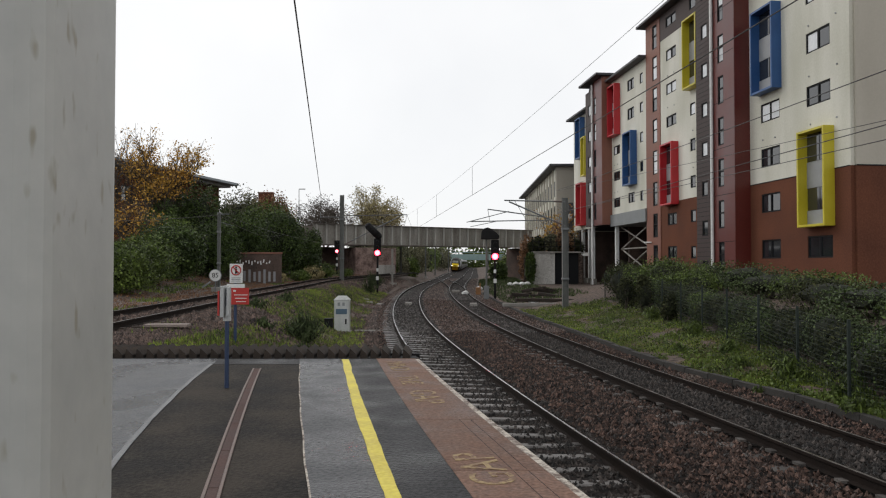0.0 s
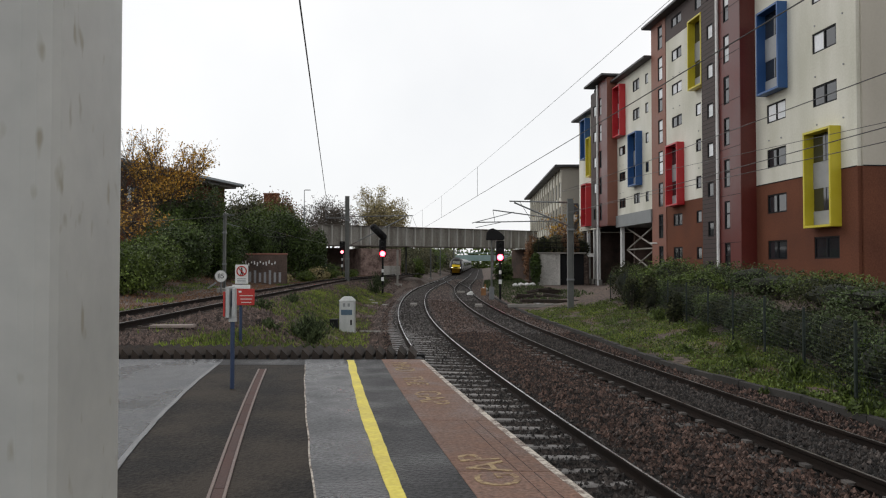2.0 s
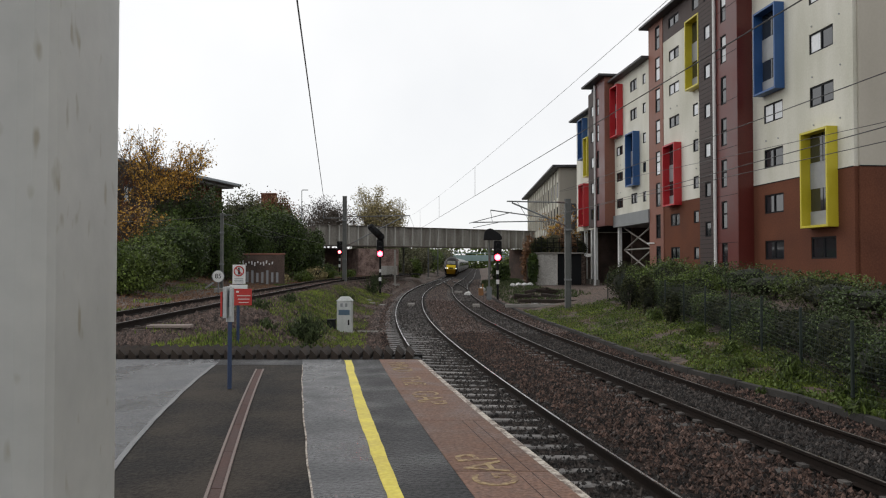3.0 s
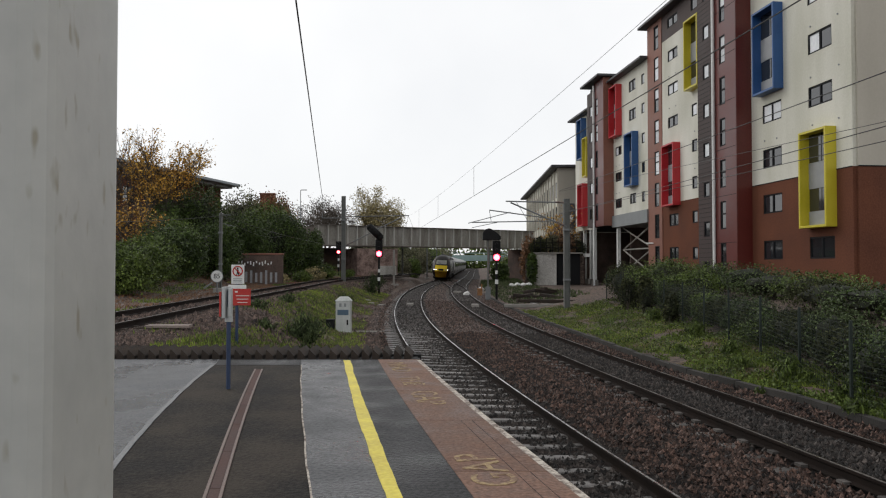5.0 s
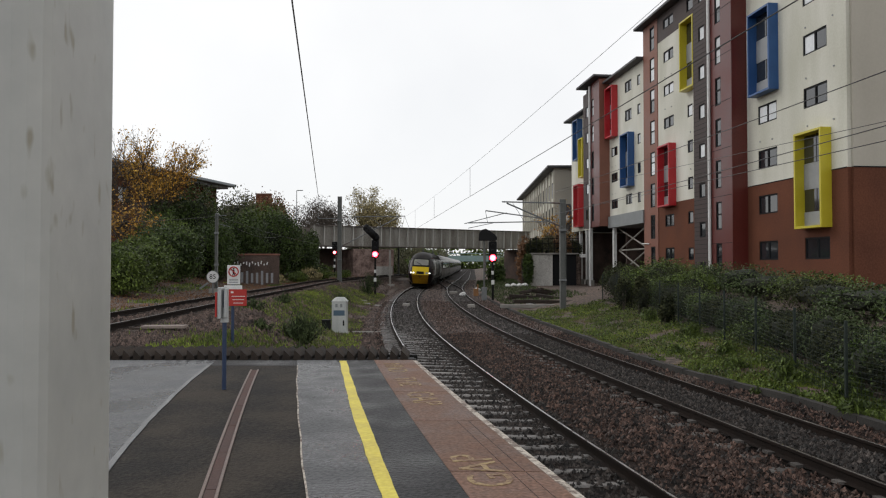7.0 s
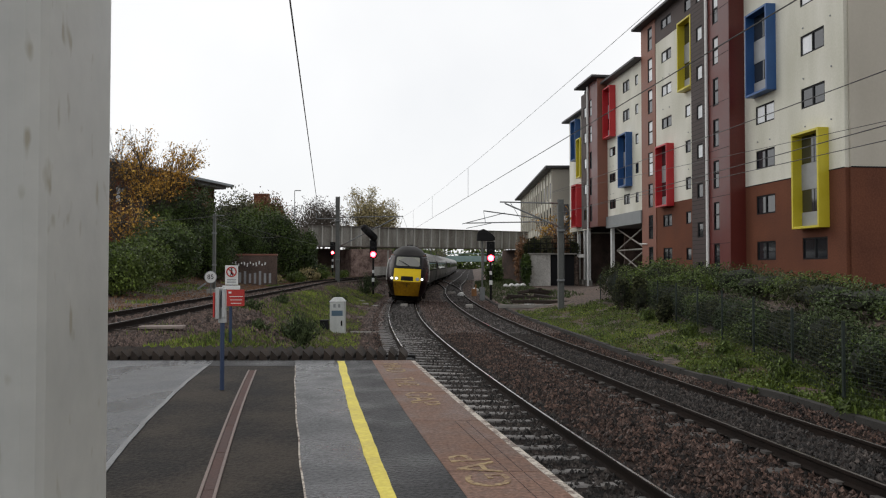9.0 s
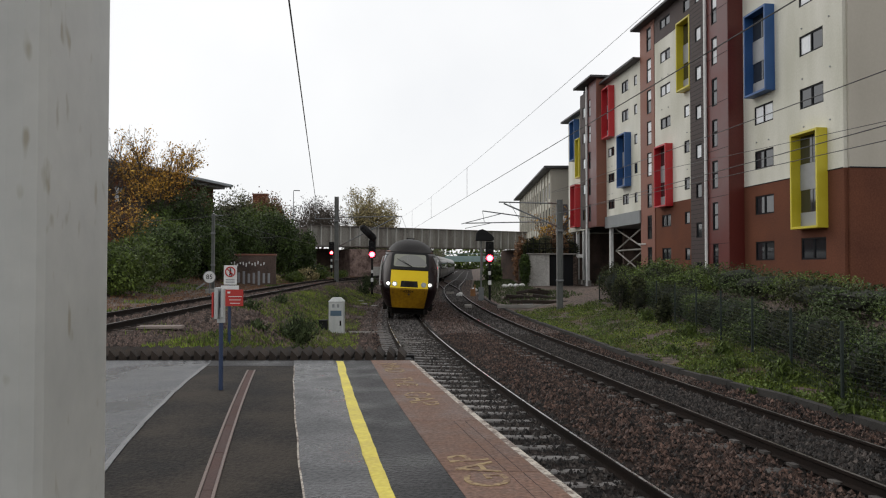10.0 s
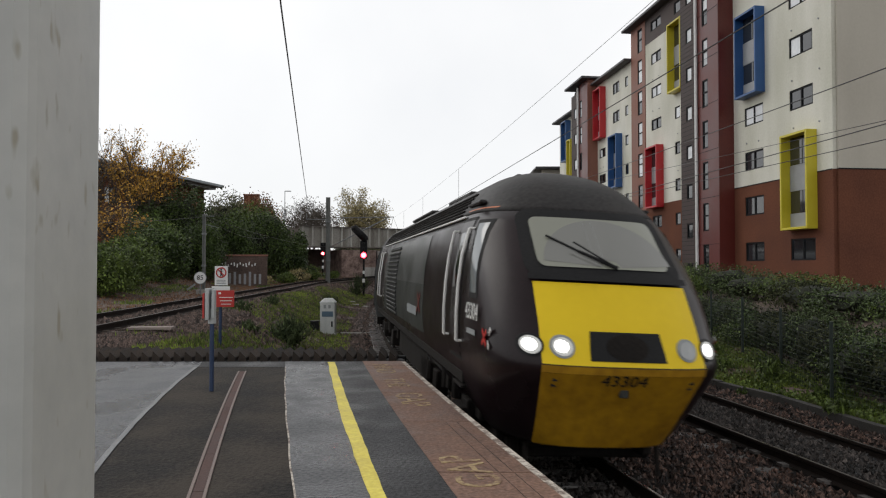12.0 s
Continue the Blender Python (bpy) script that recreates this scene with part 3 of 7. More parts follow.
while yy < 62:
    ribbon("kerb_block", kerb_x, 0.0, 0.15, yy, yy + 0.885, 0.012 * math.sin(yy * 3.7), M["kerb"], kerb, 0.35, 0.45, level)
    yy += 0.9

# ---- the girder bridge ----
BR_A, BR_B = Vector((-14.9, 84.0)), Vector((12.2, 100.5))
bridge = thing("bridge", "grey riveted steel plate-girder bridge with rust stains over the railway", "bridge", kind="structure")


def make_bridge():
    d = (BR_B - BR_A)
    ln, ang = d.length, math.atan2(d.y, d.x)
    bridge.matrix_basis = Matrix.Translation((BR_A.x, BR_A.y, 0)) @ Matrix.Rotation(ang, 4, "Z")
    z0, z1 = 4.85, 7.15
    part("girder_web", boxes(((ln / 2, 0, (z0 + z1) / 2), (ln, 0.04, z1 - z0))), M["bridge_paint"], bridge)
    part("top_flange", boxes(((ln / 2, 0, z1 + 0.03), (ln, 0.5, 0.08)), w=0.01), M["bridge_dirty"], bridge)
    part("bottom_flange", boxes(((ln / 2, 0, z0 - 0.03), (ln, 0.55, 0.10)), w=0.01), M["bridge_dirty"], bridge)
    st = part("stiffener", boxes(((0, -0.12, 0), (0.13, 0.22, z1 - z0 - 0.02)), w=0.008), M["bridge_rib"], bridge, m=Matrix.Translation((0.4, 0, (z0 + z1) / 2)))
    x = 0.4 + 1.22
    while x < ln:
        twin(st, Matrix.Translation((x, 0, (z0 + z1) / 2)))
        x += 1.22
    part("deck", boxes(((ln / 2, 2.5, z0 + 0.5), (ln, 4.8, 0.6)), w=0.03), M["bridge_dirty"], bridge)
    part("far_girder", boxes(((ln / 2, 5.1, (z0 + z1) / 2), (ln, 0.1, z1 - z0))), M["bridge_dirty"], bridge)
    part("abutment", boxes(((-2.5, 2.6, 2.2), (5.0, 6.0, 5.0)), w=0.05), M["wall_old"], bridge, "dark brick abutment")
    part("pier", boxes(((7.9, 2.6, 2.2), (5.4, 5.8, 4.6)), w=0.05), M["pier_brick"], bridge, "weathered brick pier")
    part("recess_wall", boxes(((2.4, 4.7, 2.2), (5.4, 0.3, 4.9)), w=0.02), M["wall_old"], bridge, "dark brick wall at the back of the side opening")
    part("whitewash", boxes(((9.2, -0.32, 1.6), (2.4, 0.03, 1.7))), M["wall_pale"], bridge, "flaking whitewash at the pier foot")
    part("abutment", boxes(((ln + 1.0, 2.6, 2.2), (2.4, 6.2, 5.2)), w=0.05), M["wall_old"], bridge, "dark brick abutment")


make_bridge()

# ---- the tall apartment block ----
FC = Vector((20.05, 36.0))
FANG = math.atan2(0.994, -0.11)
block = thing("apartment_building", "tall apartment block of white render and brick with coloured window boxes", "apartment building",
              Matrix.Translation((FC.x, FC.y, 0)) @ Matrix.Rotation(FANG, 4, "Z"))
# in its own space x runs along the front from the near end wall, y out of the front


def holed_wall(name, s0, s1, z0, z1, out, mat, holes, parent, thick=0.3, label=""):
    """A wall whose openings go through it, with its reveals; holes are (s, z, width, height)."""
    hs = [h for h in holes if h[0] >= s0 - 0.01 and h[0] + h[2] <= s1 + 0.01 and h[1] >= z0 - 0.01 and h[1] + h[3] <= z1 + 0.01]
    xs = sorted({s0, s1} | {h[0] for h in hs} | {h[0] + h[2] for h in hs})
    zs = sorted({z0, z1} | {h[1] for h in hs} | {h[1] + h[3] for h in hs})
    bm = bmesh.new()
    for a, b in zip(xs[:-1], xs[1:]):
        for c, d in zip(zs[:-1], zs[1:]):
            if not any(h[0] < (a + b) / 2 < h[0] + h[2] and h[1] < (c + d) / 2 < h[1] + h[3] for h in hs):
                bm.faces.new([bm.verts.new(p) for p in ((a, out, c), (b, out, c), (b, out, d), (a, out, d))])
    for s, z, w, h in hs + [(s0, z0, s1 - s0, z1 - z0)]:
        r = [(s, z), (s + w, z), (s + w, z + h), (s, z + h)]
        for p, q in zip(r, r[1:] + r[:1]):
            bm.faces.new([bm.verts.new(v) for v in ((p[0], out, p[1]), (q[0], out, q[1]), (q[0], out - thick, q[1]), (p[0], out - thick, p[1]))])
    bmesh.ops.remove_doubles(bm, verts=bm.verts, dist=0.001)
    return part(name, bm, mat, parent, label)


WINDOW_KINDS = {}


def window(parent, s, z, w, h, out, split=2, sky_pale=None):
    """A framed window set back in its opening; some panes are coloured pale as reflected sky."""
    sky_pale = (random.random() < (0.12 if z < 8 else 0.75) or (z > 8 and s < 5)) if sky_pale is None else sky_pale
    key = (round(w, 2), round(h, 2), split)
    m = Matrix.Translation((s, out - 0.075, z))
    if key not in WINDOW_KINDS:
        f = 0.085
        items = [((w / 2, 0, f / 2), (w, 0.09, f)), ((w / 2, 0, h - f / 2), (w, 0.09, f)), ((f / 2, 0, h / 2), (f, 0.09, h - 2 * f)), ((w - f / 2, 0, h / 2), (f, 0.09, h - 2 * f))]
        if split == 2:
            items.append(((w * 0.5, 0, h / 2), (f * 1.3, 0.09, h - 2 * f)))
        if split == 3:
            items.append(((w / 2, 0, h * 0.55), (w - 2 * f, 0.09, f)))
        fr = part("window", boxes(*items), M["frame_dark"], parent, m=m)
        if split == 2:
            cells = [(f, w / 2 - f * 0.65, f, h - f), (w / 2 + f * 0.65, w - f, f, h - f)]
        elif split == 3:
            cells = [(f, w - f, f, h * 0.55 - f / 2), (f, w - f, h * 0.55 + f / 2, h - f)]
        else:
            cells = [(f, w - f, f, h - f)]
        panes = [bmesh.new() for _ in cells]
        meshes = []
        for b, (x0, x1, z0, z1) in zip(panes, cells):
            box(b, ((x0 + x1) / 2, -0.01, (z0 + z1) / 2), (x1 - x0, 0.012, z1 - z0))
            p = part("pane", b, M["pane"], fr)
            meshes.append(p)
        WINDOW_KINDS[key] = (fr, meshes)
        return fr
    fr, meshes = WINDOW_KINDS[key]
    o = twin(fr, m, parent)
    for i, p in enumerate(meshes):
        q = twin(p, p.matrix_basis.copy(), o)
        if sky_pale and (i == len(meshes) - 1 or z > 8 and random.random() < 0.6):
            q.material_slots[0].link = "OBJECT"
            q.material_slots[0].material = M["pane_blind"]
    return o


def window_box(s0, s1, z0, z1, mat, colour):
    """A coloured frame that stands out round two storeys of windows and grey panels."""
    d, t = 0.6, 0.13
    w, h = s1 - s0, z1 - z0
    b = part("window_box", boxes(((s0 + t / 2, d / 2 - 0.1, (z0 + z1) / 2), (t, d + 0.2, h)), ((s1 - t / 2, d / 2 - 0.1, (z0 + z1) / 2), (t, d + 0.2, h)),
                                 (((s0 + s1) / 2, d / 2 - 0.1, z0 + t / 2), (w - 2 * t, d + 0.2, t)), (((s0 + s1) / 2, d / 2 - 0.1, z1 - t / 2), (w - 2 * t, d + 0.2, t)), w=0.012), mat, block, colour)
    sp = part("spandrel", boxes(((0, 0, 0), (w - 2 * t, 0.06, h * 0.27)), w=0.005), M["spandrel"], b, m=Matrix.Translation(((s0 + s1) / 2, 0.05, z0 + h * 0.545)))
    part("spandrel", boxes(((0, 0, 0), (w - 2 * t, 0.06, h * 0.15)), w=0.005), M["spandrel"], b, m=Matrix.Translation(((s0 + s1) / 2, 0.05, z0 + t + h * 0.075)))
    part("pane", boxes(((0, 0, 0), (w - 2 * t, 0.03, h * 0.23)), ((0, 0.02, 0), (0.06, 0.04, h * 0.23))), M["pane"], b, m=Matrix.Translation(((s0 + s1) / 2, 0.03, z0 + h * 0.295)))
    part("pane", boxes(((0, 0, 0), (w - 2 * t, 0.03, h * 0.29)), ((0, 0.02, 0), (0.06, 0.04, h * 0.29))), M["pane"], b, m=Matrix.Translation(((s0 + s1) / 2, 0.03, z1 - t - h * 0.145)))
    return b


def wall_with_windows(s0, s1, z0, z1, out, mat, wins, label=""):
    w = holed_wall("wall", s0, s1, z0, z1, out, mat, [x[:4] for x in wins], block, label=label)
    for x in wins:
        if x[0] >= s0 and x[0] + x[2] <= s1 and x[1] >= z0 - 0.01 and x[1] + x[3] <= z1 + 0.01:
            window(block, x[0], x[1], x[2], x[3], out, x[4])
    return w


def make_block():
    # near-black boxes stand in for the unlit rooms behind the windows
    core = [(0.3, 9.4, 0.3, 25.2, -0.32), (9.4, 14.6, 0.3, 26.2, 0.66), (14.6, 25.9, 0.3, 22.4, -0.32), (25.9, 34.6, 7.2, 19.9, -0.32), (34.6, 39.7, 6.3, 20.5, 0.66), (39.7, 47.3, 6.3, 18.6, -0.32)]
    for s0, s1, z0, z1, out in core:
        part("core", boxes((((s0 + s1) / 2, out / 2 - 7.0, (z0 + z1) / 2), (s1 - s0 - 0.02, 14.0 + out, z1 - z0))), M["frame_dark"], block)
    rows = [2.8, 5.53, 8.24, 10.93, 13.8, 16.5, 19.2, 21.9]
    near = [(1.52, rows[k], 2.04, 1.1, 2) for k in (3, 4, 5, 6, 7)] + [(1.44, rows[0], 2.13, 1.17, 2)]
    near += [(6.13, rows[k], 2.0, 1.12, 2) for k in (0, 1, 2, 3, 6, 7)]
    wall_with_windows(0, 9.4, 0.3, 7.33, 0, M["brick"], near, "red-brown brick base wall")
    wall_with_windows(0, 9.4, 7.33, 25.2, 0, M["render_white"], near, "cream-white rendered wall with stains")
    # end wall; the upper part's shade is put into its render colour
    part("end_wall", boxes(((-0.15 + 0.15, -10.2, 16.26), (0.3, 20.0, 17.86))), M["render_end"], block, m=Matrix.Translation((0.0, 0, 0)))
    part("end_wall", boxes(((0.0, -10.2, 3.8), (0.3, 20.0, 7.0))), M["brick"], block, "dark brick end wall")
    part("band", boxes(((-0.02, -10.2, 7.33), (0.32, 20.0, 0.06))), M["frame_dark"], block)
    part("band", boxes(((4.7, 0.012, 7.33), (9.3, 0.02, 0.05))), M["frame_dark"], block)
    # the projecting stair bay
    bay = [(10.76, 2.1 + 2.67 * k, 0.75, 1.8, 3) for k in range(9)]
    wall_with_windows(9.4, 12.1, 0.3, 26.2, 1.0, M["clad_maroon"], bay, "maroon metal cladding")
    grey = [(12.97, 1.72 + 2.66 * k, 0.84, 1.0, 1) for k in range(9)]
    wall_with_windows(12.1, 14.6, 0.3, 25.2, 1.0, M["clad_grey"], grey, "dark grey boarded cladding")
    part("bay_side", boxes(((9.42, 0.35, 13.25), (0.08, 1.3, 25.9))), M["clad_maroon"], block)
    for k in range(26):
        part("seam", boxes(((10.75, 1.006, 0.9 + k), (2.6, 0.012, 0.025))), M["frame_dark"], block) if k % 3 == 0 else None
    part("downpipe", rods(((12.15, 1.12, 0.9), (12.15, 1.12, 25.5), 0.10, 0.10, 10)), M["white_paint"], block, "white plastic downpipe")
    bm = bmesh.new()
    for k in range(82):
        z = 0.6 + 0.3 * k
        row = any(g[1] < z < g[1] + g[3] for g in grey)
        for a, b in ((12.25, 12.97), (13.81, 14.6)) if row else ((12.25, 14.6),):
            box(bm, ((a + b) / 2, 1.004, z), (b - a, 0.016, 0.022))
    tagged(part("board_joint", bm, M["frame_dark"], block, "narrow joints of the grey boarding"), kind="stuff")
    # middle length
    mid = [(20.1, z, 1.65, 0.94, 2) for z in (2.95, 5.53)] + [(20.05, z, 1.85, 0.86, 2) for z in (13.24, 15.82, 18.5)]
    mid += [(16.85, z, 0.85, 0.9, 1) for z in (2.9, 5.54, 8.04, 10.73, 13.34)]
    wall_with_windows(14.6, 23.0, 0.3, 7.33, 0, M["brick"], mid, "red-brown brick base wall")
    wall_with_windows(14.6, 23.0, 7.33, 20.4, 0, M["render_white"], mid, "cream-white rendered wall with stains")
    wall_with_windows(14.6, 23.0, 20.4, 22.5, 0.02, M["clad_grey"], [(20.0, 21.16, 1.9, 0.8, 2), (16.5, 21.1, 1.2, 0.9, 1)], "dark grey upper cladding")
    pier = [(23.58, 2.1 + 2.58 * k, 0.93, 1.95, 3) for k in range(8)]
    wall_with_windows(23.0, 25.9, 0.3, 22.5, 0.06, M["clad_brown"], pier, "brown boarded pier")
    part("pier_side", boxes(((25.86, -3.0, 21.2), (0.1, 6.0, 2.5))), M["clad_brown"], block)
    # length over the undercroft
    two = [(28.8, z, 1.62, 1.0, 2) for z in (15.5, 18.1)] + [(26.75, z, 0.7, 0.88, 1) for z in (7.95, 10.47, 13.0, 15.58, 18.1)] + [(32.4, z, 1.68, 0.85, 2) for z in (7.88, 10.4, 12.85)] + [(28.78, 8.0, 1.5, 0.9, 2)]
    wall_with_windows(25.9, 34.6, 7.2, 20.0, 0, M["render_white"], two, "cream-white rendered wall")
    part("transfer_beam", boxes(((30.2, -6.9, 6.65), (8.7, 14.2, 1.1))), M["slab_grey"], block, "grey beam over the undercroft")
    # second stair bay
    bay2 = [(36.3, 6.9 + 2.6 * k, 0.7, 1.7, 3) for k in range(5)]
    wall_with_windows(34.6, 37.2, 6.3, 20.6, 1.0, M["clad_maroon"], bay2, "maroon metal cladding")
    part("bay_side", boxes(((34.62, 0.35, 13.45), (0.08, 1.3, 14.3))), M["clad_brown"], block, "brown boarded side of the bay")
    wall_with_windows(37.2, 39.7, 6.3, 20.0, 1.0, M["clad_grey"], [(38.0, 7.1 + 2.6 * k, 0.9, 1.1, 1) for k in range(5)], "dark grey boarded cladding")
    part("downpipe", rods(((37.25, 1.12, 0.5), (37.25, 1.12, 20.4), 0.10, 0.10, 10)), M["white_paint"], block, "white plastic downpipe")
    wall_with_windows(39.7, 47.3, 6.3, 18.8, 0, M["render_white"], [(41.3, 7.6 + 2.6 * k, 0.9, 1.2, 1) for k in range(4)], "cream-white rendered wall")
    # roofs: thin dark slabs that overhang
    for s0, s1, z, out in ((-0.4, 9.4, 25.3, 0.7), (9.0, 14.8, 26.3, 1.7), (14.6, 26.5, 22.6, 0.7), (25.9, 34.6, 20.1, 0.7), (34.2, 39.9, 20.75, 1.7), (39.7, 48.1, 18.9, 0.7)):
        part("roof", boxes((((s0 + s1) / 2, out / 2 - 7, z), (s1 - s0, 14 + out, 0.22)), w=0.03), M["roof_dark"], block, "dark overhanging roof edge")
    # undercroft
    for s, out in ((34.0, -0.25), (38.3, 0.7), (42.4, -0.25), (44.7, -0.25)):
        part("column", boxes(((s, out, 3.5), (0.32, 0.32, 5.7)), w=0.02), M["white_paint"], block, "white painted steel column")
        part("column_base", boxes(((s, out, 0.3), (0.55, 0.55, 1.5)), w=0.03), M["concrete"], block, "concrete column base")
    part("column_tie", boxes(((43.5, -0.25, 3.6), (2.3, 0.2, 0.35))), M["white_paint"], block)
    for a, b in (((26.6, 3.95), (33.7, 6.0)), ((33.7, 3.95), (26.6, 6.0)), ((26.6, 1.7), (33.7, 3.95)), ((33.7, 1.7), (26.6, 3.95)), ((26.6, 3.95), (33.7, 3.95)), ((26.6, 1.7), (33.7, 1.7))):
        part("cross_brace", rods(((a[0], -0.6, a[1]), (b[0], -0.6, b[1]), 0.075, 0.075, 6)), M["bridge_paint"], block, "grey steel cross brace")
    part("column", boxes(((26.4, -0.6, 3.1), (0.3, 0.3, 6.1)), w=0.02), M["bridge_paint"], block)
    part("back_wall", boxes(((37, -9.0, 3.2), (22, 0.3, 6.4))), M["brick"], block)
    part("undercroft_wall", boxes(((35.6, -8.0, 3.1), (0.3, 12.0, 6.2))), M["wall_old"], block)
    part("undercroft_wall", boxes(((46.8, -7.2, 3.1), (0.3, 13.5, 6.2))), M["wall_old"], block)
    part("cable_tray", rods(((24.7, 0.15, 4.3), (26.2, 0.15, 4.35), 0.05)), M["white_paint"], block)
    window_box(1.25, 3.6, 4.42, 9.55, M["box_yellow"], "bright yellow projecting window box")
    window_box(5.9, 8.25, 12.6, 17.6, M["box_blue"], "deep blue projecting window box")
    window_box(19.7, 21.9, 7.05, 11.85, M["box_red"], "bright red projecting window box")
    window_box(15.55, 17.75, 15.2, 20.3, M["box_yellow"], "bright yellow projecting window box")
    window_box(28.2, 30.25, 9.5, 14.25, M["box_blue"], "deep blue projecting window box")
    window_box(32.3, 34.3, 14.6, 19.4, M["box_red"], "bright red projecting window box")
    window_box(43.2, 45.0, 14.0, 18.4, M["box_blue"], "deep blue projecting window box")
    window_box(41.6, 43.0, 11.9, 16.1, M["box_yellow"], "bright yellow projecting window box")
    window_box(42.9, 44.8, 6.7, 11.3, M["box_red"], "bright red projecting window box")
    # small vents in the render
    for s, z in ((1.0, 15.2), (3.3, 15.3), (0.95, 12.6), (3.3, 12.55), (1.0, 9.9), (3.2, 9.95), (6.6, 9.85), (7.9, 9.9), (20.4, 14.75), (21.6, 14.8), (20.4, 17.3), (21.6, 17.3), (17.2, 12.2), (17.2, 9.5), (33.0, 11.9), (33.8, 11.9), (33.0, 9.3), (33.8, 9.3)):
        part("vent", rods(((s, -0.02, z), (s, 0.05, z), 0.045, 0.045, 8)), M["spandrel"], block)


make_block()

# ---- the post close to the lens ----
column = thing("canopy_column", "pale grey painted steel canopy column with rust spots", "column", Matrix.Translation((-0.672, 1.06, PLAT)) @ Matrix.Rotation(radians(6), 4, "Z"))
part("shaft", bevel(boxes(((0, 0, 1.74), (0.30, 0.30, 3.5))), 0.035, 3), M["column_paint"], column)
part("foot_plate", boxes(((0, 0, 0.006), (0.46, 0.46, 0.012))), M["column_paint"], column)

# ---- overhead line ----
def wire_points(a, b, sag, n=14):
    a, b = Vector(a), Vector(b)
    return [a.lerp(b, i / n) - Vector((0, 0, sag * 4 * (i / n) * (1 - i / n))) for i in range(n + 1)]


def tube(bm, pts, r, n=5):
    for p, q in zip(pts[:-1], pts[1:]):
        rod(bm, p, q, r, r, n)


def make_wire(label, runs, r):
    w = thing("overhead_wire", label, "wire", group="overhead wires", kind="structure")
    for run in runs:
        bm = bmesh.new()
        tube(bm, run[0], run[1] if len(run) > 1 else r)
        part("wire", bm, M["wire"], w)
    return w


def plan_x(y):
    return float(np.interp(y, [-8, 7, 25, 60], [4.95, 3.16, 1.0, -3.2]))


mess = [Vector((plan_x(y), y, 5.78 + 0.57 * ((y - 22) / 38) ** 2)) for y in np.arange(-8, 60.1, 2)]
cont = [Vector((plan_x(y), y, 4.80 + 0.0002 * abs(y - 25))) for y in np.arange(-8, 60.1, 2)]
drops = [([Vector((plan_x(y), y, 4.8)), Vector((plan_x(y), y, 5.78 + 0.57 * ((y - 22) / 38) ** 2))], 0.006) for y in (25, 36, 47)]
make_wire("thin grey catenary and contact wires over the near track", [(mess, 0.0038), (cont, 0.0075)] + drops, 0.01)
make_wire("taut grey feeder wire above the platform end", [(wire_points((-9.75, 60, 6.3), (-2.2, 10.8, 6.3), 0.05), 0.014), (wire_points((-2.2, 10.8, 6.3), (0.4, -5, 6.3), 0.02), 0.014)], 0.014)
make_wire("thin grey wires over the far track", [(wire_points((5.89, 38, 6.29), (5.37, 3, 4.54), 0.06), 0.008), (wire_points((5.89, 38, 6.26), (7.57, 3, 4.28), 0.05), 0.006),
                                                  (wire_points((5.89, 38, 5.08), (6.95, 3, 4.40), 0.04), 0.009), (wire_points((5.89, 38, 5.14), (7.57, 3, 4.23), 0.04), 0.008)], 0.01)
make_wire("thin grey wires over the side line", [(wire_points((-11.3, 37, 4.95), (-18.6, 36.5, 4.62), 0.12), 0.011), (wire_points((-11.3, 37, 4.95), (-13.5, 62, 5.0), 0.5), 0.009), (wire_points((-11.3, 37, 5.0), (-8.3, 60, 4.1), 0.3), 0.008)], 0.01)


def i_post(h, w=0.21, d=0.21):
    """A rolled steel joist standing up: one I-shaped outline drawn out to its height."""
    t = 0.02
    x0, x1, y0, y1 = w / 2, w / 2 - t, d / 2, 0.008
    prof = [(-x0, -y0), (-x1, -y0), (-x1, -y1), (x1, -y1), (x1, -y0), (x0, -y0), (x0, y0), (x1, y0), (x1, y1), (-x1, y1), (-x1, y0), (-x0, y0)]
    bm = bmesh.new()
    lo, hi = [[bm.verts.new((x, y, z)) for x, y in prof] for z in (0, h)]
    bm.faces.new(list(reversed(lo)))
    bm.faces.new(hi)
    for i in range(12):
        j = (i + 1) % 12
        bm.faces.new((lo[i], lo[j], hi[j], hi[i]))
    return bm


def make_mast(x, y, z0, h, turn, label, tubes, insulators, w=0.21):
    m = thing("overhead_line_mast", label, "mast", Matrix.Translation((x, y, z0)) @ Matrix.Rotation(turn, 4, "Z"), group="overhead line masts")
    part("post", i_post(h, w, w), M["mast_dark"], m)
    part("footing", boxes(((0, 0, 0.05), (0.6, 0.6, 0.3)), w=0.03), M["concrete"], m)
    for a, b, r in tubes:
        part("arm", rods((a, b, r, r, 8)), M["galvanised"], m)
    for a, b in insulators:
        a, b = Vector(a), Vector(b)
        bm = bmesh.new()
        for i in range(7):
            rod(bm, a.lerp(b, i / 7), a.lerp(b, (i + 0.55) / 7), 0.06, 0.045, 8)
        part("insulator", bm, M["insulator"], m)
    for z in (h * 0.35, h * 0.75):
        part("clamp", boxes(((0, 0, z), (w + 0.05, w + 0.05, 0.10)), w=0.01), M["galvanised"], m)
    return m


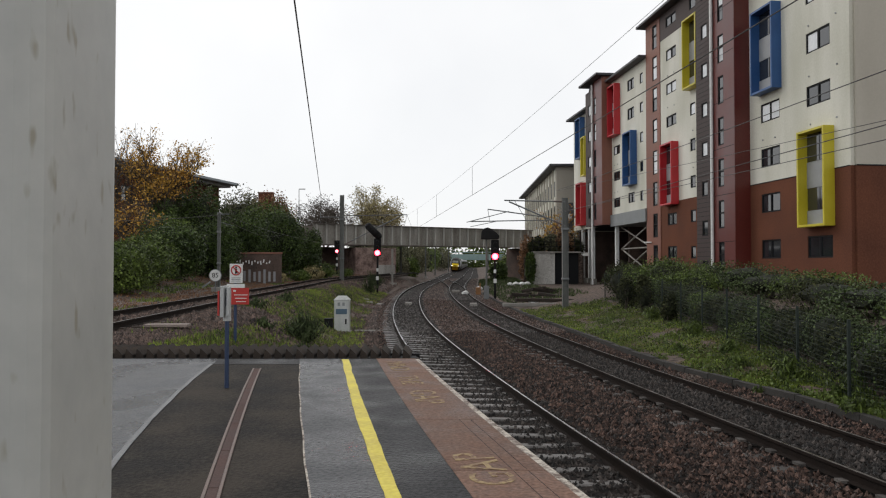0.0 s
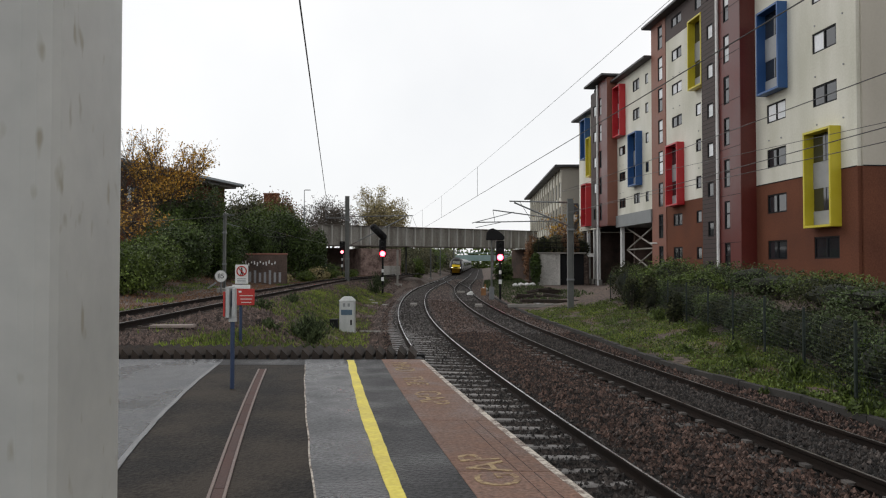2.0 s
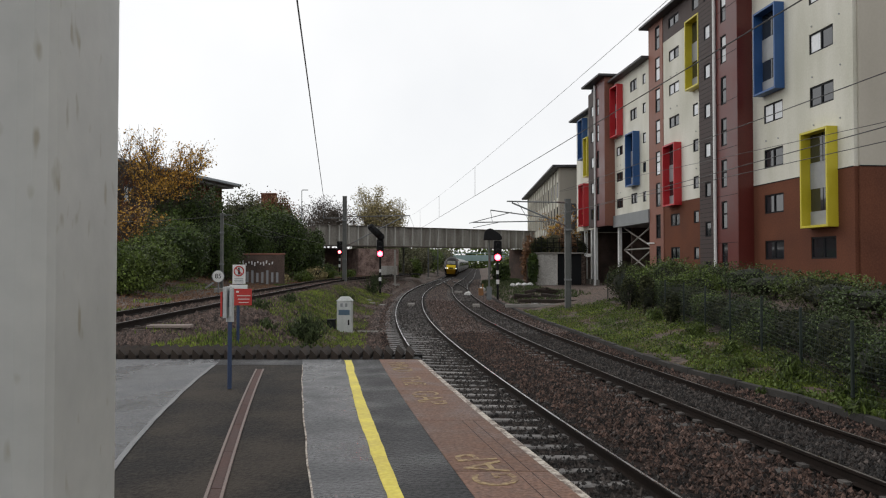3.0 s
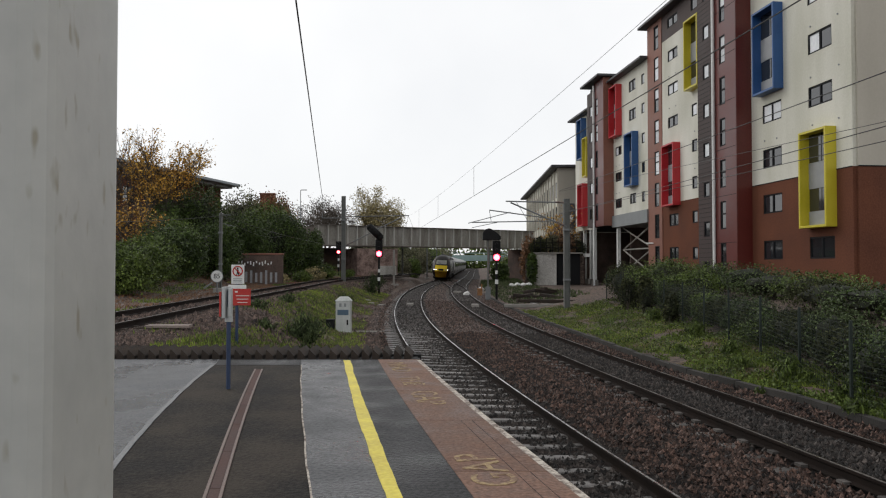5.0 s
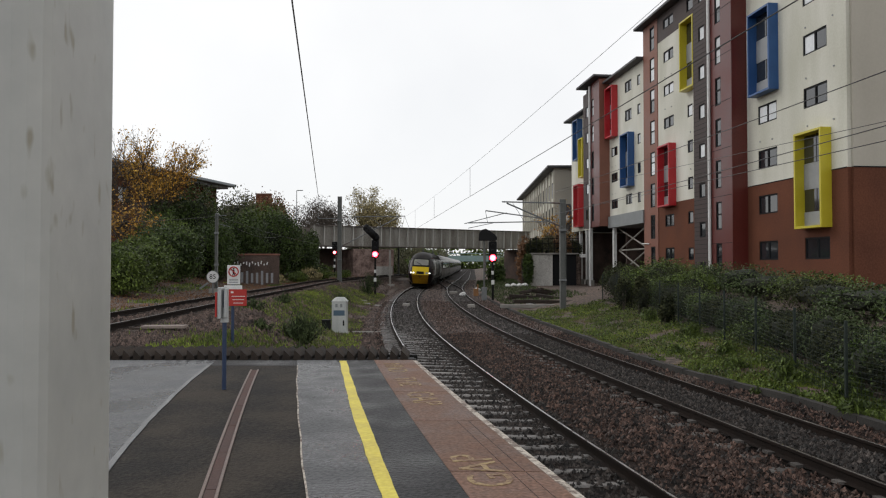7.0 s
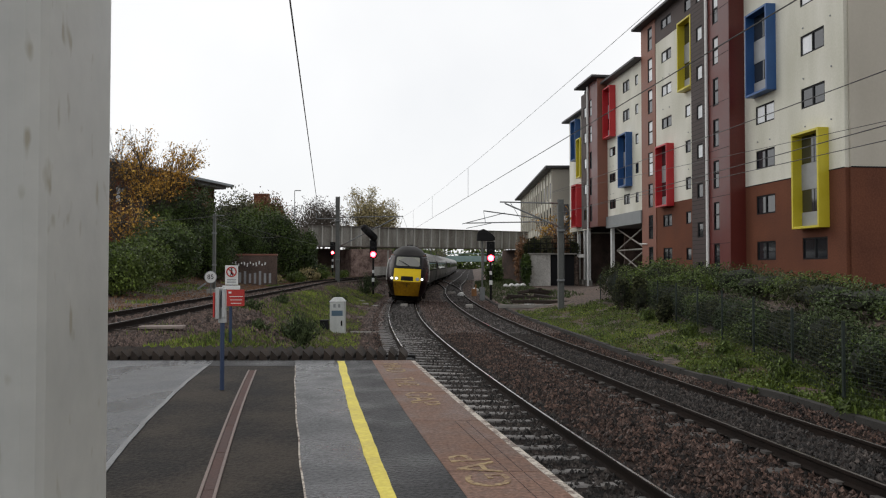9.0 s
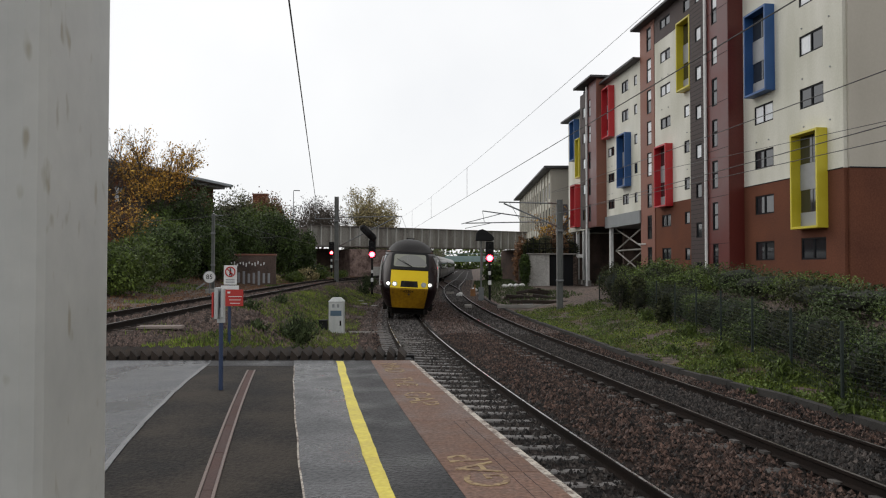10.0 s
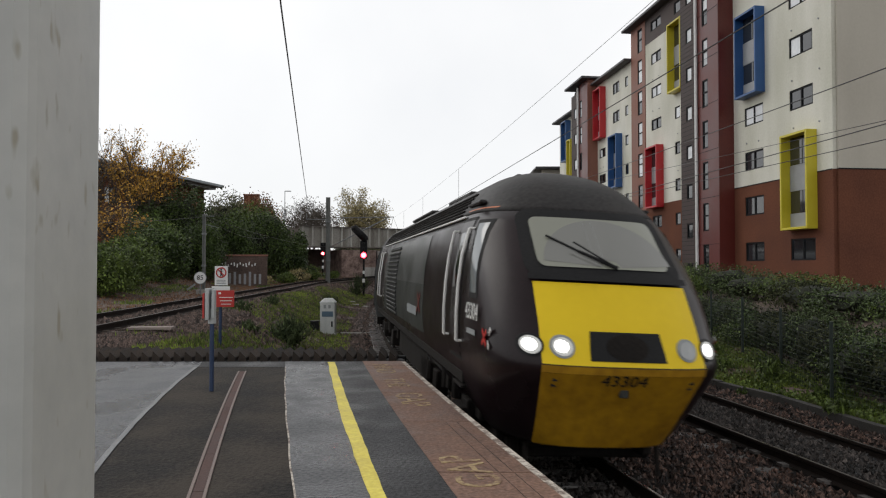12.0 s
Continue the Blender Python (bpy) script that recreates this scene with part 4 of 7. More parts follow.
make_mast(6.32, 38, -0.55, 6.45, 0.0, "grey steel overhead line mast with triple cantilever arms", [
    ((0, 0, 6.25), (-3.15, 0, 6.32), 0.035), ((0, 0, 5.0), (-2.9, 0, 6.25), 0.04), ((-1.0, 0, 5.45), (-4.0, 0, 5.86), 0.03), ((-2.9, 0, 5.75), (-5.1, 0, 5.18), 0.02),
    ((-0.8, 0, 5.3), (-4.9, 0, 5.22), 0.028), ((-2.6, 0, 6.28), (-2.0, 0, 5.3), 0.012), ((-4.0, 0, 5.86), (-3.9, 0, 5.25), 0.012), ((-3.6, 0, 5.22), (-4.9, 0, 4.95), 0.016)],
    [((-0.15, 0, 6.25), (-0.6, 0, 6.27)), ((-0.15, 0, 5.07), (-0.6, 0, 5.28))], 0.3)
make_mast(-8.26, 60, 0.2, 7.95, 0.0, "dark steel overhead line mast with a long cantilever", [
    ((0, 0, 6.25), (5.35, 0, 6.35), 0.035), ((0.2, 0, 3.9), (4.8, 0, 6.25), 0.045), ((-1.75, 0, 6.15), (0, 0, 6.15), 0.03), ((-1.75, 0, 6.15), (-1.75, 0, 6.6), 0.03), ((2.4, 0, 6.25), (3.4, 0, 5.6), 0.015),
    ((5.3, 0, 6.35), (5.0, 0, 4.9), 0.012), ((5.3, 0, 6.35), (5.9, 0, 4.8), 0.012)], [((0.15, 0, 6.25), (0.7, 0, 6.26)), ((0.3, 0, 3.95), (0.8, 0, 4.2))], 0.32)
make_mast(-11.35, 37.2, 1.1, 4.0, 0.0, "slim grey steel post of the side line", [((-0.1, 0, 3.9), (0.5, 0, 3.9), 0.02), ((0, 0, 3.5), (0.75, 0, 3.3), 0.012)], [], 0.14)
for x, y, z, h in ((-15.6, 88, 1.2, 5.4), (-5.5, 96, 0.3, 6.5), (-2.8, 118, 0.4, 7.0), (-1.6, 150, 0.5, 7.0), (7.2, 122, 0.4, 7.2), (9.8, 160, 0.5, 7.2), (1.4, 190, 0.6, 7.0)):
    make_mast(x, y, z, h, 0.0, "slim grey steel post of the overhead line in the distance", [((0, 0, h - 0.4), (1.8, 0, h - 0.3), 0.03)], [], 0.22)


# ---- signals ----
def make_signal(x, y, z0, lamp_z, kind):
    s = thing("railway_signal", "black colour-light railway signal showing red on a banded post", "railway signal", Matrix.Translation((x, y, z0)), group="railway signals")
    top = lamp_z - z0
    part("post", rods(((0, 0, 0), (0, 0, top - 0.2), 0.085, 0.085, 10)), M["black_paint"], s)
    for z in (1.2, 1.85):
        part("band", rods(((0, 0, z), (0, 0, z + 0.26), 0.095, 0.095, 10)), M["white_paint"], s, "white painted band")
    part("plate", boxes(((0, -0.1, 1.3), (0.22, 0.02, 0.3))), M["white_paint"], s)
    part("head", boxes(((0, 0, top + 0.45), (0.58, 0.16, 1.45)), w=0.04), M["black_paint"], s, "black backboard")
    part("red_light", rods(((0, -0.09, top), (0, -0.12, top), 0.16 if kind == "plain" else 0.22, 0.16 if kind == "plain" else 0.22, 18)), M["signal_red"], s, "glowing red aspect")
    part("lamp_core", rods(((0, -0.115, top), (0, -0.125, top), 0.115, 0.115, 14)), M["signal_core"], s)
    for k in (0.42, 0.84):
        part("dark_lens", rods(((0, -0.09, top + k), (0, -0.12, top + k), 0.12, 0.12, 14)), M["black_paint"], s)
        part("hood", rods(((0, -0.1, top + k + 0.1), (0, -0.34, top + k + 0.06), 0.12, 0.10, 12)), M["black_paint"], s)
    if kind == "feather":
        a, b = Vector((-0.72, -0.02, top + 2.15)), Vector((0.06, -0.02, top + 1.38))
        bm = rods((a, b, 0.30, 0.30, 16))
        bmesh.ops.create_uvsphere(bm, u_segments=14, v_segments=8, radius=0.30, matrix=Matrix.Translation(a))
        bmesh.ops.create_uvsphere(bm, u_segments=14, v_segments=8, radius=0.30, matrix=Matrix.Translation(b))
        part("route_indicator", bm, M["black_paint"], s, "black slanted route indicator", True)
        for k in range(5):
            p = a.lerp(b, k / 4)
            part("indicator_lens", rods(((p.x, -0.29, p.z), (p.x, -0.36, p.z), 0.07, 0.07, 10)), M["underframe"], s)
    elif kind == "round":
        bm = bmesh.new()
        prof = [(-1.0, 1.22), (-0.96, 1.76), (-0.78, 1.98), (-0.52, 2.06), (-0.28, 1.96), (0.10, 1.68), (0.30, 1.48), (0.30, 1.26), (0.10, 1.20)]
        fr, bk = [[bm.verts.new((x, y, top + z)) for x, z in prof] for y in (-0.22, 0.22)]
        bm.faces.new(fr)
        bm.faces.new(list(reversed(bk)))
        for i in range(len(prof)):
            j = (i + 1) % len(prof)
            bm.faces.new((fr[i], bk[i], bk[j], fr[j]))
        part("route_indicator", bevel(bm, 0.05, 2), M["black_paint"], s, "black hooded route indicator")
        part("bracket", rods(((-0.6, 0.1, 0), (-0.6, 0.1, top + 1.4), 0.065, 0.065, 8)), M["mast_dark"], s)
        part("ladder_cage", boxes(((-0.6, 0.1, 0.5), (0.35, 0.3, 0.9))), M["galvanised"], s)
    return s


make_signal(-5.35, 60, 0.05, 3.42, "feather")
make_signal(3.68, 52, 0.0, 3.03, "round")
make_signal(-11.55, 80, 1.15, 3.95, "plain")

# ---- trackside things ----
CX, CY = -3.86, 28.2
CZ = ground_height(CX, CY)
cab = thing("equipment_cabinet", "pale grey trackside cabinet with a peaked lid", "cabinet", Matrix.Translation((CX, CY, CZ)))
part("cabinet_body", boxes(((0, 0, 0.61), (0.56, 0.50, 1.24)), w=0.018), M["cabinet_paint"], cab)
bm = bmesh.new()
box(bm, (0, 0, 1.31), (0.62, 0.56, 0.16), None, 0.5)
part("lid", bevel(bm, 0.012), M["cabinet_paint"], cab)
part("label_plate", boxes(((0, -0.255, 0.80), (0.42, 0.012, 0.20))), M["label_blue"], cab, "blue label plate")
part("lock", boxes(((0.17, -0.255, 0.42), (0.06, 0.02, 0.20)), w=0.006), M["black_paint"], cab)
for x in (-0.10, 0.08):
    part("marking", boxes(((x, -0.254, 1.08), (0.09, 0.01, 0.13))), M["slab_grey"], cab)
part("plinth", boxes(((0, 0, 0.0), (0.66, 0.60, 0.12)), w=0.015), M["concrete"], cab)
bx = thing("cable_box", "small black plastic cable box beside the cabinet", "box", Matrix.Translation((CX - 0.50, CY - 0.1, ground_height(CX - 0.5, CY))))
part("box_body", boxes(((0, 0, 0.18), (0.30, 0.32, 0.36)), w=0.015), M["black_paint"], bx)
part("box_lid", boxes(((0, 0, 0.37), (0.34, 0.36, 0.03)), w=0.006), M["black_paint"], bx)
cd = thing("cable_duct", "grey cable duct crossing the gravel to the track", "duct")
part("duct", rods(*[((CX + 0.4 + 0.33 * i, 28.6 + 0.03 * math.sin(i * 2), ground_height(CX + 0.4 + 0.33 * i, 28.6) + 0.04), (CX + 0.73 + 0.33 * i, 28.6 + 0.03 * math.sin(i * 2 + 2), ground_height(CX + 0.73 + 0.33 * i, 28.6) + 0.04), 0.05, 0.05, 7) for i in range(4)]), M["concrete"], cd)


def make_balise(x, y, sx, sy):
    b = thing("track_magnet", "pale grey track equipment box between the rails", "track equipment", Matrix.Translation((x, y, level(y) - 0.13)), group="track equipment")
    part("case", boxes(((0, 0, 0.06), (sx, sy, 0.2)), w=0.02), M["concrete"], b)
    part("base_plate", boxes(((0, 0, -0.03), (sx + 0.2, sy + 0.3, 0.03))), M["rust"], b)


make_balise(near_line(46) + 0.05, 46, 0.42, 0.9)
make_balise(far_line(45) + 0.1, 45, 0.42, 1.0)
make_balise(far_line(66) - 0.2, 66, 0.7, 0.8)

# signs
sp = thing("sign_post", "blue post with a pale grey folded sign seen edge-on", "sign", Matrix.Translation((-2.65, 9.03, PLAT)))
part("post", rods(((0, 0, 0), (0, 0, 1.2), 0.027, 0.027, 12)), M["post_blue"], sp)
part("post_sleeve", rods(((0, 0, 0.82), (0, 0, 1.0), 0.05, 0.045, 12)), M["sign_grey"], sp)
part("sign_plate", boxes(((-0.032, 0.0, 1.06), (0.045, 0.24, 0.38)), w=0.006), M["sign_grey"], sp)
part("sign_plate", boxes(((0.026, -0.02, 1.06), (0.035, 0.20, 0.35), Matrix.Rotation(radians(10), 3, "Z")), w=0.006), M["sign_grey"], sp)
part("sign_edge", boxes(((-0.075, 0.02, 1.04), (0.02, 0.26, 0.30))), M["sign_red"], sp)

ws = thing("warning_sign", "white no-trespassing sign over a red notice on a blue post", "sign", Matrix.Translation((-4.66, 16.5, 0.52)))
part("post", rods(((0, 0, 0), (0, 0, 1.9), 0.035, 0.035, 12)), M["post_blue"], ws)
white = part("white_panel", boxes(((0.03, -0.05, 1.70), (0.29, 0.02, 0.43)), w=0.006), M["white_paint"], ws)
bm = bmesh.new()
for i in range(28):
    a, b = 2 * math.pi * i / 28, 2 * math.pi * (i + 1) / 28
    rod(bm, (0.03 + 0.105 * math.cos(a), -0.064, 1.77 + 0.105 * math.sin(a)), (0.03 + 0.105 * math.cos(b), -0.064, 1.77 + 0.105 * math.sin(b)), 0.014, 0.014, 5)
rod(bm, (0.03 - 0.07, -0.068, 1.84), (0.03 + 0.07, -0.068, 1.70), 0.012, 0.012, 5)
part("prohibition_ring", bm, M["sign_red"], white)
part("pictogram", boxes(((0.03, -0.062, 1.775), (0.04, 0.008, 0.07)), ((0.02, -0.062, 1.72), (0.02, 0.008, 0.07), Matrix.Rotation(radians(20), 3, "Y")), ((0.045, -0.062, 1.72), (0.02, 0.008, 0.07), Matrix.Rotation(radians(-20), 3, "Y")), ((0.03, -0.062, 1.835), (0.032, 0.008, 0.032))), M["black_paint"], white)
for k in range(3):
    part("text_bar", boxes(((0.03, -0.062, 1.60 - 0.035 * k), (0.2, 0.006, 0.014))), M["slab_grey"], white)
part("white_strip", boxes(((0.02, -0.05, 1.42), (0.40, 0.02, 0.09)), w=0.005), M["white_paint"], ws)
red = part("red_panel", boxes(((0.06, -0.05, 1.19), (0.52, 0.02, 0.37)), w=0.006), M["sign_red"], ws)
for k, w in enumerate((0.30, 0.26, 0.22)):
    part("text_bar", boxes(((0.14, -0.063, 1.22 - 0.075 * k), (w, 0.006, 0.015))), M["white_paint"], red)
part("text_bar", boxes(((0.0, -0.063, 1.31), (0.06, 0.006, 0.04))), M["white_paint"], red)

spd = thing("speed_sign", "round white speed board with black figures beside the side line", "sign", Matrix.Translation((-11.3, 36.5, 1.1)))
part("post", rods(((0, 0, 0), (0, 0, 0.75), 0.04, 0.04, 8)), M["galvanised"], spd)
part("disc", rods(((0, -0.05, 0.80), (0, -0.03, 0.80), 0.31, 0.31, 28)), M["slab_grey"], spd)
face = part("disc_face", rods(((0, -0.052, 0.80), (0, -0.048, 0.80), 0.28, 0.28, 28)), M["white_paint"], spd)
lettering("85", 0.33, Matrix.Translation((0, -0.056, 0.80)) @ pose(0, 0, 0, 90, 0, 0), M["black_paint"], spd, "figures")
part("marker_light", boxes(((-0.45, 0, 0.35), (0.5, 0.06, 0.08), Matrix.Rotation(radians(-35), 3, "Y"))), M["slab_grey"], spd)

cp = thing("concrete_post", "slim weathered concrete post standing in the gravel", "post", Matrix.Translation((-5.1, 74.0, ground_height(-5.1, 74) - 0.1)))
part("shaft", boxes(((0, 0, 1.8), (0.2, 0.2, 3.7)), w=0.02), M["concrete"], cp)
part("foot", boxes(((0.1, 0, 0.1), (0.7, 0.5, 0.3)), w=0.03), M["concrete"], cp)
md = thing("marker_sign", "small round white marker board on a short post", "sign", Matrix.Translation((-9.9, 72.0, 1.2)))
part("post", rods(((0, 0, -0.1), (0, 0, 0.8), 0.03, 0.03, 6)), M["galvanised"], md)
part("disc", rods(((0, -0.05, 0.75), (0, -0.03, 0.75), 0.20, 0.20, 18)), M["white_paint"], md)

# trespass guard: a row of pointed timbers at the platform's end
tg = thing("trespass_guard", "row of pointed dark timber battens across the platform end", "trespass guard")
bm = bmesh.new()
prof = [(-0.066, 0), (0.066, 0), (0.062, 0.06), (-0.045, 0.165)]
a = [bm.verts.new((x, 0, z)) for x, z in prof]
b = [bm.verts.new((x, 0.75, z)) for x, z in prof]
for i in range(4):
    bm.faces.new((a[i], a[(i + 1) % 4], b[(i + 1) % 4], b[i]))
bm.faces.new(a)
bm.faces.new(list(reversed(b)))
first = part("batten", bm, M["guard_timber"], tg, m=Matrix.Translation((-0.60, 12.0, 0.875)))
for i in range(1, 36):
    twin(first, Matrix.Translation((-0.60 - 0.174 * i, 12.0 + 0.02 * random.random(), 0.875 + 0.010 * random.random())) @ pose(0, 0, 0, random.uniform(-1, 1), random.uniform(-3, 3), random.uniform(-1.5, 1.5)))
# bearers and a filler in black: shadow beneath and between the battens
part("bearer", boxes(((-3.6, 12.1, 0.84), (6.4, 0.14, 0.1)), ((-3.6, 12.68, 0.84), (6.4, 0.14, 0.1)), ((-3.6, 12.4, 0.62), (6.3, 0.2, 0.5)), w=0.01), M["black_paint"], tg)

# words painted on the coping, read from the train side
def painted(text, y, off, size, turn):
    a = heading(edge_line, y)
    lettering(text, size, Matrix.Translation((edge_line(y) + off, y, PLAT + 0.0065)) @ Matrix.Rotation(-a, 4, "Z") @ pose(0, 0, 0, 0, 0, turn), M["yellow_worn"], platform, "painted_words", "worn yellow painted words")


painted("GAP", 5.46, -0.47, 0.46, 90)
painted("GAP", 8.40, -0.42, 0.45, -90)
painted("THE", 9.60, -0.43, 0.40, -90)
painted("MIND", 10.95, -0.43, 0.40, -90)

# loose plank and rubbish on the left verge
pk = thing("plank", "weathered grey plank lying on the gravel", "plank", Matrix.Translation((-6.0, 16.0, ground_height(-6.0, 16.0) + 0.05)) @ Matrix.Rotation(radians(6), 4, "Z"))
part("board", boxes(((0, 0, 0.03), (0.92, 0.36, 0.06)), w=0.008), M["plank"], pk)
part("batten", boxes(((-0.45, -0.1, 0.0), (0.5, 0.06, 0.05), Matrix.Rotation(radians(15), 3, "Z")), w=0.006), M["timber"], pk)


# ---- loose stones, leaves and grass ----
def stones(name, pts, size, label, mat, category="gravel"):
    """Small stones set in the bed, each with its own shape."""
    rng = np.random.default_rng(5)
    n = len(pts)
    base = np.array([(1, 0, 0), (-1, 0, 0), (0, 1, 0), (0, -1, 0), (0, 0, 1)], float)
    fs = np.array([(0, 2, 4), (2, 1, 4), (1, 3, 4), (3, 0, 4)])
    v = base[None] * rng.uniform(0.6, 1.25, (n, 5, 1)) * (size * rng.uniform(0.55, 1.3, (n, 1, 1))) * np.array([1, 1, 1.0])
    v += rng.normal(0, size * 0.12, v.shape)
    v[:, :4, 2] -= size * 0.35
    ang = rng.uniform(0, 6.283, n)
    c, s = np.cos(ang)[:, None], np.sin(ang)[:, None]
    x, y = v[:, :, 0] * c - v[:, :, 1] * s, v[:, :, 0] * s + v[:, :, 1] * c
    tilt = rng.uniform(-0.45, 0.45, n)[:, None]
    z = v[:, :, 2] * np.cos(tilt) + x * np.sin(tilt)
    x = x * np.cos(tilt) - v[:, :, 2] * np.sin(tilt)
    v = np.stack([x, y, z], 2) + np.asarray(pts)[:, None, :]
    f = fs[None] + (np.arange(n) * 5)[:, None, None]
    me = bpy.data.meshes.new(name)
    me.from_pydata(v.reshape(-1, 3).tolist(), [], f.reshape(-1, 3).tolist())
    me.materials.append(mat)
    return tagged(new(name, me), label, category, kind="stuff")


def leaf_quads(pts, size, rng, stretch=1.6, up=0.0):
    n = len(pts)
    a = rng.normal(0, 1, (n, 3))
    a[:, 2] += up
    a /= np.linalg.norm(a, axis=1)[:, None]
    b = np.cross(a, rng.normal(0, 1, (n, 3)))
    b /= np.linalg.norm(b, axis=1)[:, None] + 1e-9
    sz = (size * rng.uniform(0.5, 1.3, n))[:, None]
    a, b = a * sz * stretch / 2, b * sz / 2
    v = np.stack([pts - a, pts - b * 0.9 + a * 0.1, pts + a, pts + b * 0.9 + a * 0.1], 1)
    return v


def quads_object(name, v, mat, parent=None, label=""):
    n = len(v)
    me = bpy.data.meshes.new(name)
    me.from_pydata(v.reshape(-1, 3).tolist(), [], np.arange(n * 4).reshape(n, 4).tolist())
    me.materials.append(mat)
    ob = new(name, me)
    ob.parent = parent
    return tagged(ob, label)


def lump(d, seed):
    """An uneven factor for a direction."""
    k = np.array([[1.7, 2.3, 1.1], [3.9, -2.7, 3.1], [-5.3, 4.1, 6.2], [8.1, 7.3, -5.9]]) + seed * 0.13
    r = np.ones(len(d))
    for i, amp in enumerate((0.10, 0.08, 0.06, 0.05)):
        r += amp * np.sin(d @ k[i] * 1.6 + seed * (i + 1.7))
    return r


def make_bush(x, y, z0, rx, ry, h, n, mat, size, seed, label, name="bush", category="bush", stems=True):
    """A shrub: stems, a core ball coloured as inner shade, and a ragged coat of leaves."""
    rng = np.random.default_rng(seed)
    b = thing(name, label, category, Matrix.Translation((x, y, z0)))
    lobes = [(0, 0, h * 0.5, rx, ry, h * 0.52)] + [(rng.uniform(-0.65, 0.65) * rx, rng.uniform(-0.65, 0.65) * ry, rng.uniform(0.3, 0.78) * h, rx * rng.uniform(0.3, 0.55), ry * rng.uniform(0.3, 0.55), h * rng.uniform(0.18, 0.32)) for _ in range(9)]
    vs = []
    share = np.array([l[3] * l[5] for l in lobes])
    share = share / share.sum()
    for l, sh in zip(lobes, share):
        m = max(20, int(1.6 * n * sh))
        d = rng.normal(0, 1, (m, 3))
        d /= np.linalg.norm(d, axis=1)[:, None]
        r = lump(d, seed) * (0.70 + 0.33 * rng.random(m))
        p = d * r[:, None] * np.array(l[3:]) + np.array(l[:3])
        p = p[p[:, 2] > 0.03]
        vs.append(leaf_quads(p, size, rng))
    quads_object("foliage", np.concatenate(vs), mat, b)
    # near-black ball stands in for the shade among the inner leaves
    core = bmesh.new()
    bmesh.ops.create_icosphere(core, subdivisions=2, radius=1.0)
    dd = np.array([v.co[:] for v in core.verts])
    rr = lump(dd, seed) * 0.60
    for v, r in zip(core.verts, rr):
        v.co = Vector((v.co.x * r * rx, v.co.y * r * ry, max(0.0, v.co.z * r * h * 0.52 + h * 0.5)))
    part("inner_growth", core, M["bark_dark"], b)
    if stems:
        bm = bmesh.new()
        for i in range(6):
            a = rng.uniform(0, 6.28)
            rod(bm, (0.2 * rx * math.cos(a), 0.2 * ry * math.sin(a), -0.1), (0.6 * rx * math.cos(a), 0.6 * ry * math.sin(a), h * 0.6), 0.04, 0.015, 5)
        part("branchwork", bm, M["bark"], b)
    return b


def make_tree(x, y, z0, h, spread, seed, leaf_mat, leaf_n, leaf_size, label, trunk=0.16, levels=4, lean=0.0, fork=0.25, bare=0.0, tuft=0.28):
    rng = random.Random(seed)
    t = thing("tree", label, "tree", Matrix.Translation((x, y, z0)))
    verts, faces, tips = [], [], []

    def limb(a, b, r0, r1):
        d = (b - a).normalized()
        u = d.orthogonal().normalized()
        w = d.cross(u)
        k = len(verts)
        n = 6 if r0 > 0.05 else 3
        for c, r in ((a, r0), (b, r1)):
            for i in range(n):
                g = 2 * math.pi * i / n
                verts.append(tuple(c + (u * math.cos(g) + w * math.sin(g)) * r))
        for i in range(n):
            j = (i + 1) % n
            faces.append((k + i, k + j, k + n + j, k + n + i))

    def grow(a, d, ln, r, lv):
        p = a
        for s in range(3):
            d = (d + Vector((rng.uniform(-1, 1), rng.uniform(-1, 1), rng.uniform(-0.4, 0.9))) * 0.16).normalized()
            q = p + d * ln / 3
            limb(p, q, r * (1 - 0.2 * s), r * (1 - 0.2 * (s + 1)))
            p = q
            if lv <= 2:
                tips.append(p)
            if lv > 0 and (s > 0 or lv < levels):
                for _ in range(2 if lv > 1 else 2):
                    az = rng.uniform(0, 6.283)
                    side = d.orthogonal().normalized()
                    side.rotate(Matrix.Rotation(az, 3, d))
                    grow(p, (d * 0.75 + side * spread * rng.uniform(0.5, 1.1)).normalized(), ln * rng.uniform(0.52, 0.72), r * 0.48, lv - 1)
        if lv == 0:
            tips.append(p)

    base = Vector((0, 0, h * fork))
    limb(Vector((0, 0, -0.2)), base, trunk * 1.3, trunk)
    for i in range(4):
        az = i * 1.57 + rng.uniform(-0.4, 0.4)
        grow(base, Vector((math.cos(az) * 0.45 + lean, math.sin(az) * 0.45, 1.0)).normalized(), h * 0.36, trunk * 0.7, levels - 1)
    top = max(v[2] for v in verts)
    k = h / top
    verts = [(v[0] * k, v[1] * k, v[2] * k) for v in verts]
    raw("trunk", verts, faces, M["bark"], t)
    if leaf_n:
        g = np.random.default_rng(seed)
        tp = np.array([tuple(p * k) for p in tips])
        tp = tp[tp[:, 2] > bare * h]
        pick = tp[g.integers(0, len(tp), leaf_n)] + g.normal(0, tuft, (leaf_n, 3))
        quads_object("crown", leaf_quads(pick, leaf_size, g), leaf_mat, t)
    return t


# ballast between and beside the rails
def scatter(n, y0, y1, lo, hi, rng, power=1.0):
    y = y0 + (y1 - y0) * rng.random(n) ** power
    return y, lo + (hi - lo) * rng.random(n)


def bed_row(y):
    a, b = near_line(y), far_line(y)
    c = 0.05 * ease(26, 34, y)
    return ((a - 2.1, -0.23), (a - 1.3, -0.175 + c), (a + 1.3, -0.18 + c), (a + 1.75, -0.13), ((a + b) / 2, -0.11), (b - 1.75, -0.13), (b - 1.3, -0.165), (b + 1.3, -0.165), (kerb_x(y) + 0.05, -0.12))


